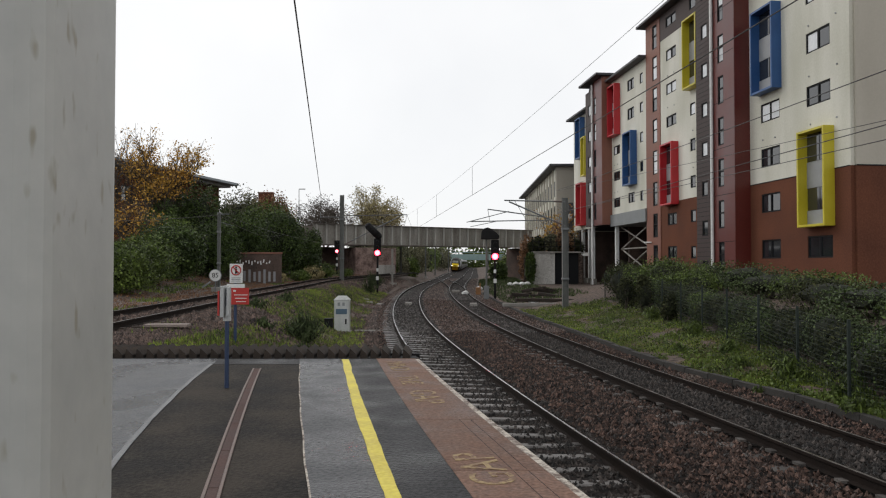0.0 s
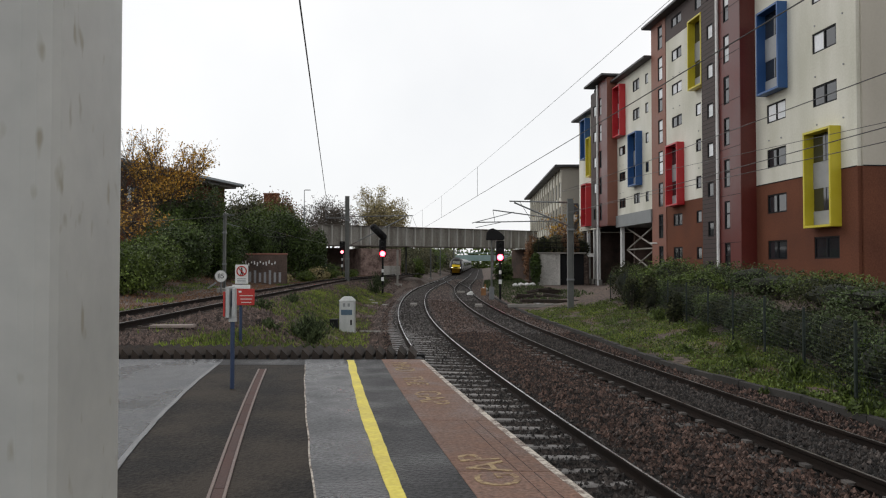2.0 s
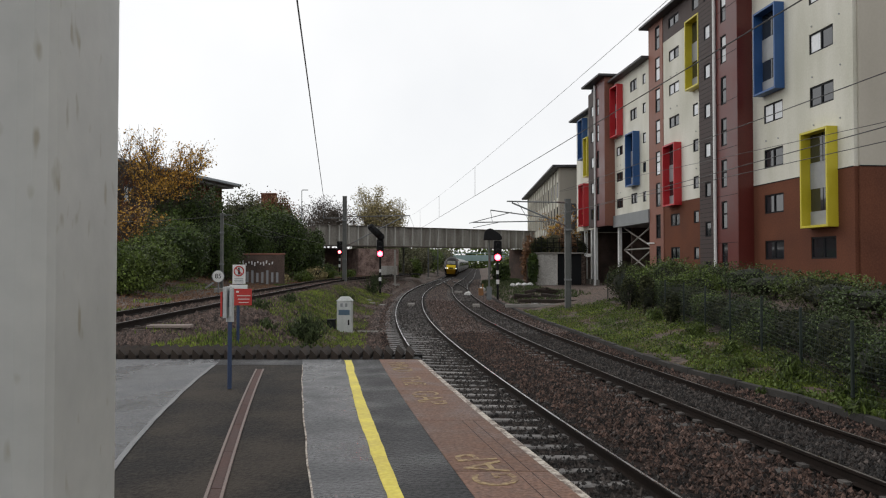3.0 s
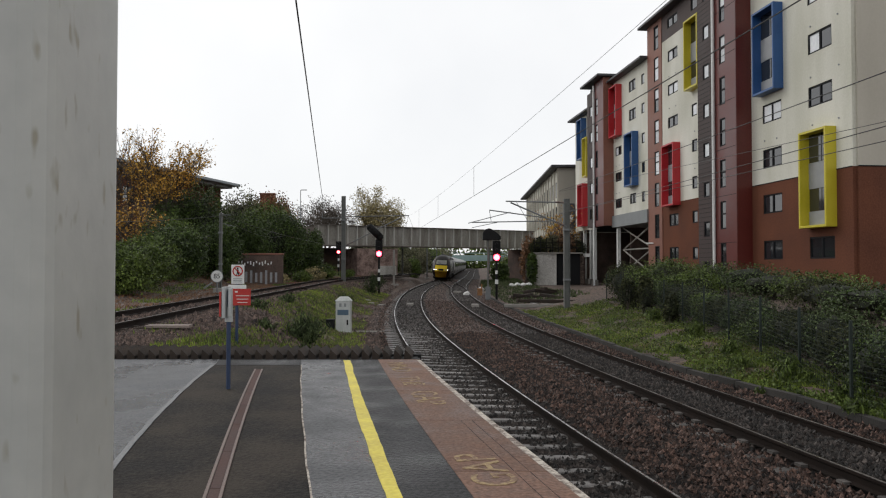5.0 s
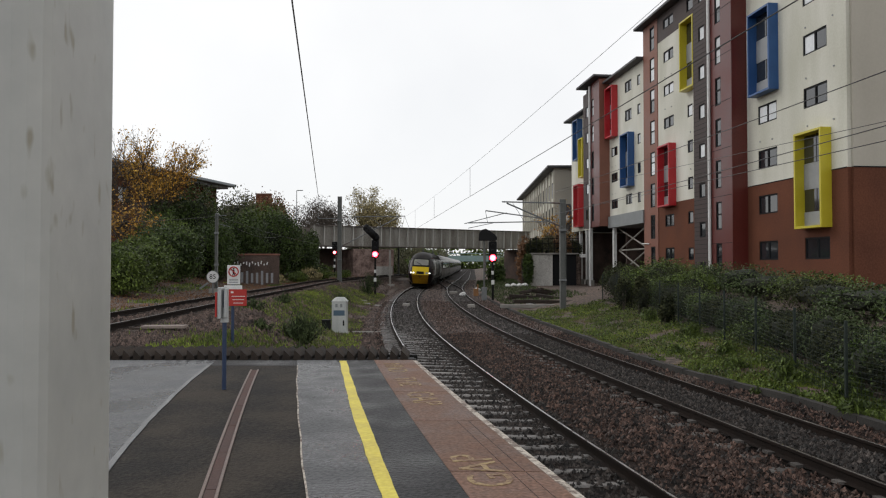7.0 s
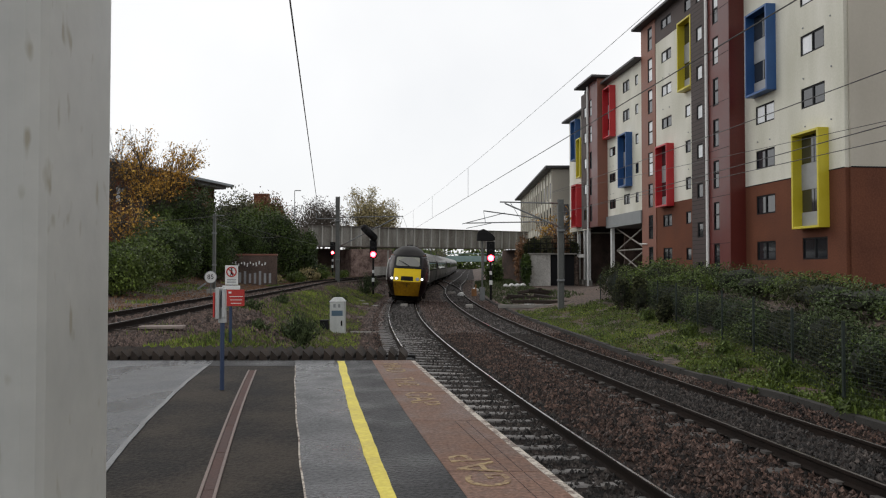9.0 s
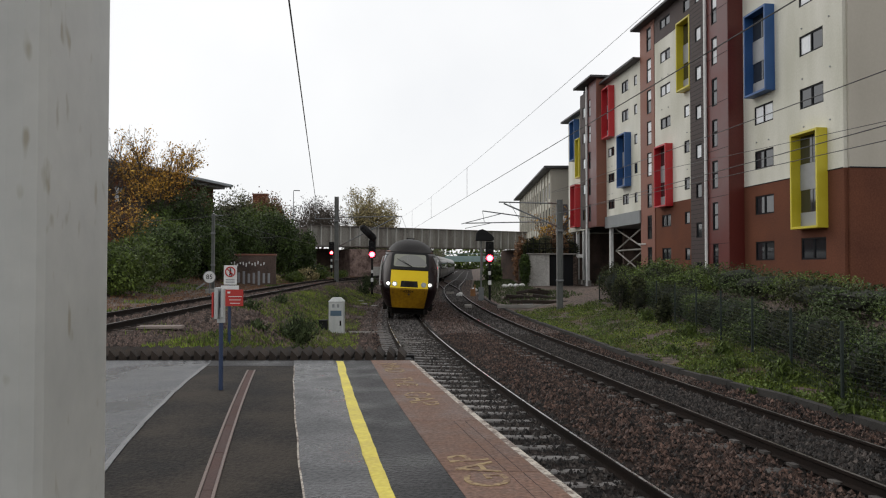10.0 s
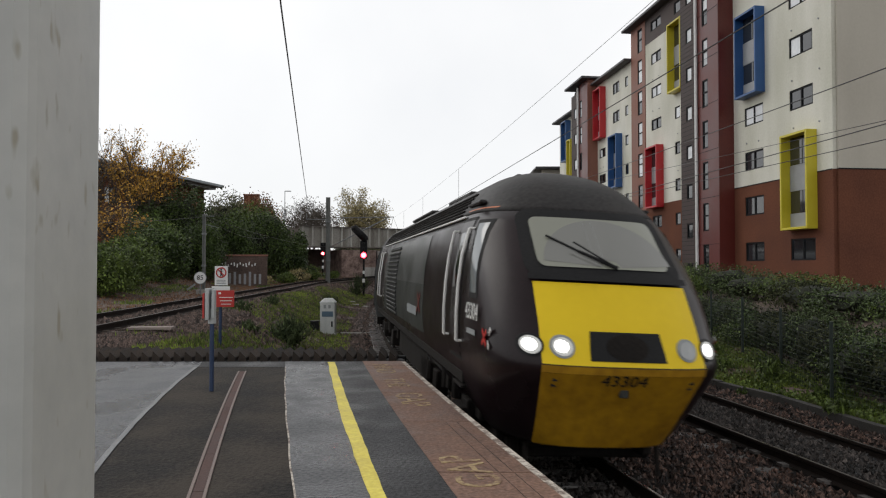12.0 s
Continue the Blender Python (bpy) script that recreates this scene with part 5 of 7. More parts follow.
def bed_height(x, y):
    row = bed_row(y)
    return level(y) + float(np.interp(x, [r[0] for r in row], [r[1] for r in row]))


rng = np.random.default_rng(11)
ya, fa = scatter(125000, 4.5, 52, 0, 1, rng, 1.8)
xa = np.array([near_line(y) - 1.5 + f * (kerb_x(y) - 0.03 - near_line(y) + 1.5) for y, f in zip(ya, fa)])
keep = []
for x, y in zip(xa, ya):
    o1, o2 = x - near_line(y), x - far_line(y)
    on_rail = min(abs(abs(o1) - 0.755), abs(abs(o2) - 0.755)) < 0.09
    four_foot = abs(o1) < 1.2 and random.random() < 0.45
    keep.append(not on_rail and not four_foot)
keep = np.array(keep)
xa, ya = xa[keep], ya[keep]
za = np.array([bed_height(x, y) for x, y in zip(xa, ya)]) + rng.uniform(-0.035, 0.045, len(xa))
oily = np.array([min(abs(x - near_line(y)), abs(x - far_line(y)) + 0.3) < 1.05 + 0.35 * noise.noise(Vector((x * 2, y * 2, 0))) for x, y in zip(xa, ya)])
stones("ballast", np.stack([xa, ya, za], 1)[~oily], 0.034, "reddish brown and grey crushed stone ballast", M["ballast"])
stones("ballast", np.stack([xa, ya, za], 1)[oily], 0.034, "dark oil-stained ballast between the rails", M["ballast_oily"])

ya, fa = scatter(32000, 28, 120, 0, 1, rng, 1.5)
xa = np.array([near_line(y) - 1.9 + f * (kerb_x(y) - 0.05 - near_line(y) + 1.9) for y, f in zip(ya, fa)])
ok = np.array([min(abs(abs(x - near_line(y)) - 0.755), abs(abs(x - far_line(y)) - 0.755)) > 0.12 for x, y in zip(xa, ya)])
xa, ya = xa[ok], ya[ok]
za = np.array([bed_height(x, y) for x, y in zip(xa, ya)])
oily = np.array([min(abs(x - near_line(y)), abs(x - far_line(y))) < 1.0 for x, y in zip(xa, ya)])
stones("ballast", np.stack([xa, ya, za], 1)[~oily], 0.06, "coarse brown ballast further along the tracks", M["ballast_far"])
stones("ballast", np.stack([xa, ya, za], 1)[oily], 0.06, "grey coarse ballast between the rails further along", M["ballast_grey"])

# gravel of the left side
ya, fa = scatter(62000, 12.9, 60, 0, 1, rng, 1.5)
xa = np.array([side_line(y) - 1.6 + f * (near_line(y) - 1.2 - side_line(y) + 1.6) for y, f in zip(ya, fa)])
ok = np.array([abs(abs(x - side_line(y)) - 0.755) > 0.1 for x, y in zip(xa, ya)])
xa, ya = xa[ok], ya[ok]
za = np.array([ground_height(x, y) for x, y in zip(xa, ya)]) + 0.015
stones("gravel", np.stack([xa, ya, za], 1), 0.034, "brown gravel strewn over the ground beside the side line", M["gravel"])

ya, fa = scatter(9000, 18, 85, 0, 1, rng, 1.2)
xa = np.array([side_line(y) - 1.8 + f * (near_line(y) - 1.4 - side_line(y) + 1.8) for y, f in zip(ya, fa)])
ok = np.array([abs(abs(x - side_line(y)) - 0.755) > 0.15 for x, y in zip(xa, ya)])
xa, ya = xa[ok], ya[ok]
za = np.array([ground_height(x, y) for x, y in zip(xa, ya)]) + 0.02
stones("rubble", np.stack([xa, ya, za], 1), 0.075, "coarse pinkish stones on the gravel beside the side line", M["gravel"])

# bed under the rails, near black as the shade in the stones' gaps
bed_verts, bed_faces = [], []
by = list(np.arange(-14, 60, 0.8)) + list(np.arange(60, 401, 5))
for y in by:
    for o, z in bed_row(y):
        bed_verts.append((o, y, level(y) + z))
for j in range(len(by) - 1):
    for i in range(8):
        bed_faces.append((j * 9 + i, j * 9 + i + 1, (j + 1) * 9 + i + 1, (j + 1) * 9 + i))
tagged(raw("ballast_bed", bed_verts, bed_faces, M["ballast_bed"], smooth=True), "stony ballast bed under the rails, blackened as shade between stones", "ballast", kind="structure")


def grass_patch(name, pts, size, mat, label, up=1.6, seed=3):
    g = np.random.default_rng(seed)
    n = len(pts)
    blades = []
    for k in range(3):
        d = g.normal(0, 0.35, (n, 3))
        d[:, 2] = np.abs(d[:, 2]) + up * g.uniform(0.4, 1.0, n)
        d *= (size * g.uniform(0.5, 1.2, n))[:, None]
        w = np.stack([g.normal(0, 1, n), g.normal(0, 1, n), np.zeros(n)], 1)
        w *= size * 0.18 / np.linalg.norm(w, axis=1)[:, None]
        p = pts + g.normal(0, size * 0.5, (n, 3)) * np.array([1, 1, 0])
        mid = p + d * 0.55 + g.normal(0, size * 0.1, (n, 3))
        blades.append(np.stack([p - w, p + w, mid + w * 0.8, mid - w * 0.8, p + d], 1))
    v = np.concatenate(blades)
    k = np.arange(len(v))[:, None] * 5
    me = bpy.data.meshes.new(name)
    me.from_pydata(v.reshape(-1, 3).tolist(), [], (k + np.array([0, 1, 2, 3])).tolist() + (k + np.array([3, 2, 4])).tolist())
    me.materials.append(mat)
    ob = new(name, me)
    return tagged(ob, label, "grass", kind="stuff")


def fence_x(y):
    return float(np.interp(y, [4, 9, 12, 13, 17.3, 24.6, 34.8, 40], [9.0, 7.8, 7.3, 7.25, 7.8, 8.4, 8.86, 8.6]))


yg, fg = scatter(34000, 7, 40, 0, 1, rng, 1.3)
xg = np.array([kerb_x(y) + 0.22 + f * (fence_x(y) + 0.6 - kerb_x(y) - 0.22) for y, f in zip(yg, fg)])
zg = np.array([ground_height(x, y) for x, y in zip(xg, yg)])
lush = np.array([noise.noise(Vector((x * 1.1, y * 0.8, 21.0))) + 0.4 * noise.noise(Vector((x * 3.5, y * 3.0, 4.0))) for x, y in zip(xg, yg)]) > -0.27
grass_patch("grass", np.stack([xg, yg, zg], 1)[lush], 0.045, M["grass"], "rough green grass and weeds between kerb and fence")
dry = np.array([noise.noise(Vector((x * 0.6, y * 0.45, 9.0))) for x, y in zip(xg, yg)]) > 0.04
grass_patch("dry_grass", np.stack([xg, yg, zg], 1)[dry][:5000], 0.055, M["grass_dry"], "straw-coloured grass between kerb and fence", seed=14)
pts = leaf_quads(np.stack([xg, yg, zg + 0.05 + 0.08 * rng.random(len(zg))], 1)[lush][:16000], 0.055, rng, 1.2, 1.5)
tagged(quads_object("ground_cover", pts, M["leaf_mid"]), "low leafy weeds beside the fence", "weeds", kind="stuff")

# tufts on the left verge, in patches
yg, fg = scatter(42000, 13, 62, 0, 1, rng, 1.4)
xg = np.array([side_line(y) + 1.3 + f * (near_line(y) - 2.0 - side_line(y) - 1.3) for y, f in zip(yg, fg)])
dens = 0.42 * np.exp(-((xg + 5.5) / 1.1) ** 2) * (yg > 27) + np.array([noise.noise(Vector((x * 0.35, y * 0.22, 3.0))) for x, y in zip(xg, yg)]) + 0.30 * (yg < 20) * (xg > -5.2) - 0.28 * (xg < -5.2) * (yg < 24) - 0.28 * (xg > -2.6)
ok = dens + 0.18 * rng.normal(0, 1, len(dens)) + 0.12 * (yg > 30) > 0.20
xg, yg = xg[ok], yg[ok]
zg = np.array([ground_height(x, y) for x, y in zip(xg, yg)])
half = len(xg) * 5 // 6
grass_patch("grass", np.stack([xg, yg, zg], 1)[:half], 0.065, M["grass"], "patches of green grass and moss on the gravel", seed=8)
grass_patch("dry_grass", np.stack([xg, yg, zg], 1)[half:], 0.06, M["grass_dry"], "dry straw-coloured tufts on the gravel", seed=9)
# litter of fallen leaves and weeds on the far bank
yg, fg = scatter(16000, 17, 90, 0, 1, rng, 1.3)
xg = np.array([side_line(y) - 1.4 - f * 7 for y, f in zip(yg, fg)])
zg = np.array([ground_height(x, y) for x, y in zip(xg, yg)])
green = np.array([noise.noise(Vector((x * 0.4, y * 0.25, 5.0))) for x, y in zip(xg, yg)]) > 0.22
grass_patch("bank_weeds", np.stack([xg, yg, zg], 1)[~green], 0.075, M["leaf_brown"], "brown weeds and fallen leaves on the bank of the side line", up=0.7, seed=10)
grass_patch("bank_grass", np.stack([xg, yg, zg], 1)[green], 0.075, M["grass"], "rough grass on the bank of the side line", seed=11)
yg, fg = scatter(4200, 45, 110, 0, 1, rng)
xg = np.array([far_line(y) + 2.4 + f * 5 for y, f in zip(yg, fg)])
zg = np.array([ground_height(x, y) for x, y in zip(xg, yg)])
grass_patch("verge_weeds", np.stack([xg, yg, zg], 1), 0.12, M["leaf_weed"], "weeds on the verge by the signal", seed=12)

# dark spiky weeds in the gravel
def make_weed(x, y, r, h, n, seed, mat="leaf_weed", label="dark spiky weed growing in the gravel"):
    w = thing("weed", label, "weed", Matrix.Translation((x, y, ground_height(x, y))), group="weeds")
    g = np.random.default_rng(seed)
    vs = []
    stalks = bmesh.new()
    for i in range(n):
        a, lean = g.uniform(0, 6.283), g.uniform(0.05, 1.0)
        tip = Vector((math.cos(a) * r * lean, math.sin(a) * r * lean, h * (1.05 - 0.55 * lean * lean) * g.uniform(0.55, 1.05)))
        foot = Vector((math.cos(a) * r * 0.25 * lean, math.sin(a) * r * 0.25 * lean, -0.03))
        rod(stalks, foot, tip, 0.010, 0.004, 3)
        ks = np.linspace(0.18, 1.0, 16)
        p = np.array([foot.lerp(tip, k)[:] for k in ks]) + g.normal(0, 0.018, (16, 3))
        vs.append(leaf_quads(p, 0.042, g, 4.2, 1.4))
    quads_object("leaves", np.concatenate(vs), M[mat], w)
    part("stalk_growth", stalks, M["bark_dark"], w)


for i, (x, y, r, h, n) in enumerate(((-4.15, 21.9, 0.8, 0.85, 130), (-3.75, 19.8, 0.3, 0.26, 22), (-6.2, 24.5, 0.5, 0.35, 30), (-5.0, 20.6, 0.4, 0.3, 26), (-5.75, 58, 0.8, 1.6, 80), (-6.0, 66, 0.9, 1.2, 80), (-4.6, 34, 0.5, 0.4, 30), (-5.6, 41, 0.7, 0.6, 40), (-6.4, 30, 0.5, 0.4, 26))):
    make_weed(x, y, r, h, n, 40 + i)

for i, (x, y, r, h, n) in enumerate(((7.25, 15.4, 0.38, 0.45, 50), (6.9, 17.4, 0.3, 0.3, 36), (7.5, 13.6, 0.4, 0.4, 44), (7.4, 19.0, 0.35, 0.35, 36), (6.6, 20.5, 0.25, 0.2, 24), (7.9, 23.0, 0.4, 0.4, 36), (6.3, 14.6, 0.2, 0.18, 20), (8.0, 28.5, 0.4, 0.5, 36), (6.9, 12.2, 0.3, 0.3, 30))):
    make_weed(x, y, r, h, n, 60 + i, "leaf_mid", "leafy green weed in the grass by the fence")

# scrap by the tracks
sr = thing("scrap_rail", "short rusty length of rail lying on the gravel", "scrap rail", Matrix.Translation((-8.3, 41, ground_height(-8.3, 41) + 0.06)) @ Matrix.Rotation(radians(-14), 4, "Z"))
part("rail", boxes(((0, 0, 0), (1.3, 0.07, 0.10)), ((0, 0, -0.05), (1.3, 0.13, 0.03)), w=0.006), M["rail_side"], sr)
for x, y, rot in ((-4.75, 47.5, 8), (-4.0, 46.8, -12), (-5.2, 49.5, 30)):
    tl = thing("trough_lid", "broken pale concrete cable trough lid on the ground", "trough lid", Matrix.Translation((x, y, ground_height(x, y) + 0.06)) @ pose(0, 0, 0, 6, 4, rot), group="trough lids")
    part("slab", boxes(((0, 0, 0), (0.42, 0.3, 0.07)), w=0.012), M["concrete"], tl)

# ---- trees and bushes ----
LAUREL = "dense dark green evergreen bush on the railway bank"
for i, (x, y, rx, ry, h, n, mat, size) in enumerate((
        (-13.6, 30.5, 1.5, 1.4, 1.85, 6500, "leaf_mid", 0.085), (-14.2, 33.5, 1.7, 1.6, 2.0, 6500, "leaf_mid", 0.085), (-16.0, 33.5, 1.8, 1.7, 2.0, 5000, "leaf_mid", 0.09), (-15.2, 37.5, 1.7, 1.7, 2.5, 6500, "leaf_mid", 0.09),
        (-15.6, 42, 1.9, 2.0, 3.3, 9000, "leaf_dark", 0.10), (-17.4, 46, 2.2, 2.2, 3.7, 9000, "leaf_mid", 0.10), (-15.4, 49, 1.9, 2.0, 3.7, 9000, "leaf_dark", 0.10),
        (-18.6, 55, 2.5, 2.2, 6.7, 11000, "leaf_dark", 0.12), (-19.9, 52, 1.5, 1.8, 4.9, 6000, "leaf_dark", 0.12), (-16.4, 60, 2.2, 2.2, 5.2, 9500, "leaf_dark", 0.12), (-14.3, 64, 2.3, 2.3, 5.6, 11000, "leaf_dark", 0.12), (-16.4, 68, 3.0, 2.6, 6.4, 11000, "leaf_mid", 0.13),
        (-13.0, 68, 1.6, 2.0, 4.4, 7000, "leaf_dark", 0.12), (-14.6, 77, 1.8, 2.0, 2.6, 3600, "leaf_mid", 0.14))):
    make_bush(x, y, ground_height(x, y) - 0.1, rx, ry, h, n, M[mat], size, 100 + i, LAUREL)
for i, (x, y, r, h) in enumerate(((-11.3, 58.5, 0.8, 0.9), (-11.0, 62.5, 0.9, 1.2), (-10.9, 67, 1.0, 1.0), (-11.6, 72, 1.1, 1.5), (-12.6, 55.5, 0.8, 0.8), (-9.6, 73, 0.7, 0.9))):
    make_bush(x, y, ground_height(x, y) - 0.05, r, r, h, 1100, M["leaf_olive" if i % 3 == 1 else "leaf_mid"], 0.10, 140 + i, "low straggling scrub beside the side line")
make_bush(-20.2, 73, 1.5, 2.3, 1.8, 8.3, 7000, M["leaf_autumn"], 0.15, 131, "tall mixed shrub with yellowing leaves on the bank")
make_bush(-18.6, 80, 1.5, 2.9, 2.4, 8.6, 8000, M["leaf_brown"], 0.16, 130, "tall brownish shrub behind the evergreen bushes")

make_tree(-20.5, 52.5, 1.8, 10.3, 0.46, 21, M["leaf_gold"], 6200, 0.115, "autumn tree with thin golden-orange foliage", 0.24, bare=0.52, tuft=0.2)
make_tree(-24.2, 53, 1.8, 11.4, 0.6, 22, M["leaf_brown"], 150, 0.16, "nearly bare tree with a few brown leaves", 0.16)
make_tree(-18.3, 42.5, 1.8, 5.0, 0.7, 27, M["leaf_gold"], 1300, 0.10, "small autumn tree with orange leaves", 0.10, bare=0.3, tuft=0.2)
make_tree(-13.0, 132, 1.5, 15.6, 0.85, 23, M["leaf_olive"], 12000, 0.20, "rounded autumn tree with pale olive twigs beyond the bridge", 0.3)
make_tree(-20.5, 128, 1.5, 13.4, 0.8, 24, M["bark"], 4500, 0.2, "bare brown tree beyond the bridge", 0.22)
make_tree(-24.5, 138, 1.5, 14.4, 0.85, 25, M["bark"], 4500, 0.2, "bare brown tree beyond the bridge", 0.25)
make_tree(13.0, 83, 0.3, 9.4, 0.6, 26, M["leaf_gold"], 700, 0.2, "slender autumn tree beside the bridge abutment", 0.12)

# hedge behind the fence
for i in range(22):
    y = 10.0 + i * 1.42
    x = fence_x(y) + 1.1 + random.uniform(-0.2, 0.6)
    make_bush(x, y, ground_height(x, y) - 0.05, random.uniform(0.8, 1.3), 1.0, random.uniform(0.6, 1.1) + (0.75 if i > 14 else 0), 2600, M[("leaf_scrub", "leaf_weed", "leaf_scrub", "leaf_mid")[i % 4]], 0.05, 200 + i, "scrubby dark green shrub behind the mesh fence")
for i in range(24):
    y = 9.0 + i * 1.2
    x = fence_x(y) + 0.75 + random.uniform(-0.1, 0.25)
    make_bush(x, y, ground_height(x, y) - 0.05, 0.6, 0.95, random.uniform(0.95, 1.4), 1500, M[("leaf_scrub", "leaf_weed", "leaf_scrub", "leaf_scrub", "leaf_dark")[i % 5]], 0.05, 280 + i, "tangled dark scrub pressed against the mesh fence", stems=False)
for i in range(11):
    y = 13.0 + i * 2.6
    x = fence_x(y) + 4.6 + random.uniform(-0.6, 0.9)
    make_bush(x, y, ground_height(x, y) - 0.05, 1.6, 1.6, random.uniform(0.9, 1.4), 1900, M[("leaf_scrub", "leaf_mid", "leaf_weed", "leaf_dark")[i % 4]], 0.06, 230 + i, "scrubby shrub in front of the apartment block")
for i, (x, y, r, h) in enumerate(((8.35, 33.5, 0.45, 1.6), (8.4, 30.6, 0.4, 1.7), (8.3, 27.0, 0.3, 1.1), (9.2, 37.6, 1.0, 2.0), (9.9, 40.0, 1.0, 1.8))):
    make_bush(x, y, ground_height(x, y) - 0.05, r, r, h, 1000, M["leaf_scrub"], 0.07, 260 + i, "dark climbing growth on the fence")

for i, (x, y, h) in enumerate(((9.9, 33.6, 2.1), (11.0, 35.2, 1.8), (10.6, 31.0, 1.5))):
    make_bush(x, y, ground_height(x, y) - 0.05, 1.2, 1.2, h, 3200, M["leaf_mid"], 0.07, 270 + i, "leafy green shrub rising behind the mesh fence")

fence = thing("fence", "weathered green mesh fence on steel posts, overgrown", "fence")
fp = None
yy = 8.0
ys_f = []
while yy < 40:
    ys_f.append(yy)
    m = Matrix.Translation((fence_x(yy), yy, ground_height(fence_x(yy), yy) - 0.1))
    if fp is None:
        fp = part("post", boxes(((0, 0, 0.80), (0.05, 0.05, 1.60)), w=0.006), M["fence_green"], fence, m=m)
    else:
        twin(fp, m, fence)
    yy += 2.6
for a, b in zip(ys_f[:-1], ys_f[1:]):
    bm = bmesh.new()
    za, zb = ground_height(fence_x(a), a), ground_height(fence_x(b), b)
    for k in range(15):
        z = 0.06 + 0.096 * k
        rod(bm, (fence_x(a), a, za + z), (fence_x(b), b, zb + z), 0.003, 0.003, 3)
    for i in range(1, 26):
        f = i / 26
        x, y, z = fence_x(a) + (fence_x(b) - fence_x(a)) * f, a + (b - a) * f, za + (zb - za) * f
        rod(bm, (x, y, z + 0.05), (x, y, z + 1.40), 0.003, 0.003, 3)
    part("mesh_panel", bm, M["fence_green"], fence)

# ---- buildings on the left ----
lb = thing("office_building", "brick office building with a grey overhanging metal roof behind the trees", "building", Matrix.Translation((-25.3, 82.0, 1.0)) @ Matrix.Rotation(math.atan2(-32, -7.5), 4, "Z"))
wins = [(2.0 + 3.2 * i, 1.2 + 3.0 * j, 1.6, 1.5, 2) for i in range(10) for j in range(3)]
holed_wall("wall", 0, 36, 0, 10.2, 0, M["brick"], [w[:4] for w in wins], lb)
for w in wins:
    window(lb, *w[:4], 0, 2)
# near-black filler for the building's unlit inside
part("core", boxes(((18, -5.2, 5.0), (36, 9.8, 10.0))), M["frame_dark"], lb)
part("end_wall", boxes(((-0.1, -5.0, 5.1), (0.2, 10.3, 10.2))), M["brick"], lb)
part("roof", boxes(((18, -4.4, 10.50), (38.4, 12.9, 0.30)), w=0.05), M["roof_teal"], lb, "grey-green metal roof")
part("fascia", boxes(((18, 0.6, 10.22), (37.4, 1.4, 0.24))), M["slab_grey"], lb)
part("clerestory", boxes(((18, -4.8, 10.2), (36, 9.0, 0.5))), M["frame_dark"], lb)

ch = thing("house", "brick house with a broad chimney stack behind the bushes", "house", Matrix.Translation((-21.1, 86.5, 1.4)))
part("wall", boxes(((-1.5, 2.5, 3.2), (7.0, 5.0, 6.4)), w=0.02), M["brick"], ch)
bm = bmesh.new()
for p in ((-5.2, -0.3, 6.4), (2.2, -0.3, 6.4), (2.2, 5.3, 6.4), (-5.2, 5.3, 6.4), (-5.2, 2.5, 8.4), (2.2, 2.5, 8.4)):
    bm.verts.new(p)
bm.verts.ensure_lookup_table()
for q in ((0, 1, 5, 4), (2, 3, 4, 5), (0, 4, 3), (1, 2, 5), (3, 2, 1, 0)):
    bm.faces.new([bm.verts[i] for i in q])
part("roof", bm, M["roof_dark"], ch)
stack = part("chimney", boxes(((0.1, 0.6, 8.4), (1.7, 0.9, 2.3)), w=0.02), M["brick"], ch, "broad brick chimney stack")
part("chimney_cap", boxes(((0.1, 0.6, 9.6), (1.85, 1.05, 0.14)), w=0.02), M["clad_brown"], stack)

gw = thing("garden_wall", "low brick wall with sprayed graffiti beside the side line", "wall", Matrix.Translation((-16.2, 51.0, 1.0)) @ Matrix.Rotation(radians(6), 4, "Z"))
part("brickwork", boxes(((2.45, 0, 1.1), (4.9, 0.35, 2.2)), w=0.02), M["wall_old"], gw)
part("coping", boxes(((2.45, 0, 2.25), (5.0, 0.45, 0.12)), w=0.02), M["clad_brown"], gw)
for i in range(12):
    part("graffiti_stroke", boxes(((1.9 + 0.2 * i, -0.182, 1.62 + 0.08 * math.sin(i * 2.3)), (0.09, 0.006, 0.20 + 0.08 * math.sin(i * 1.7)), Matrix.Rotation(radians(25 * math.sin(i * 3.1)), 3, "Y"))), M["white_paint"], gw)
for i in range(7):
    part("paint_smear", boxes(((2.4 + 0.34 * i, -0.180, 0.62), (0.16, 0.004, 0.8 + 0.2 * math.sin(i * 2)))), M["spandrel"], gw)

# far buildings on the right
wb = thing("warehouse", "tall pale rendered building with pilasters and a dark roof edge", "building", Matrix.Translation((13.7, 88.0, 0.3)) @ Matrix.Rotation(math.atan2(42, 0.8), 4, "Z"))
wwins = [(1.3 + 3.0 * i, 1.5 + 3.0 * j, 1.5, 1.9, 1) for i in range(13) for j in range(4)]
holed_wall("wall", 0, 42, 0, 13.9, 0, M["render_white"], [w[:4] for w in wwins], wb)
for w in wwins:
    window(wb, *w[:4], 0, 1)
# unlit interior, put in as a near-black box
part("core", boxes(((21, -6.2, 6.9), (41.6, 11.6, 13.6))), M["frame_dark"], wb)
# end wall and pilasters take the render with shade in its colour
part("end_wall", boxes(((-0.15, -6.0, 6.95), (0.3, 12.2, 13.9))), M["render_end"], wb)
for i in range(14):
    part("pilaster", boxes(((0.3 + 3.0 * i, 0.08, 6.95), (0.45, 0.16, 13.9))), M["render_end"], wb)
part("roof", boxes(((20.8, -5.6, 14.05), (43.4, 13.2, 0.3)), w=0.05), M["roof_dark"], wb)
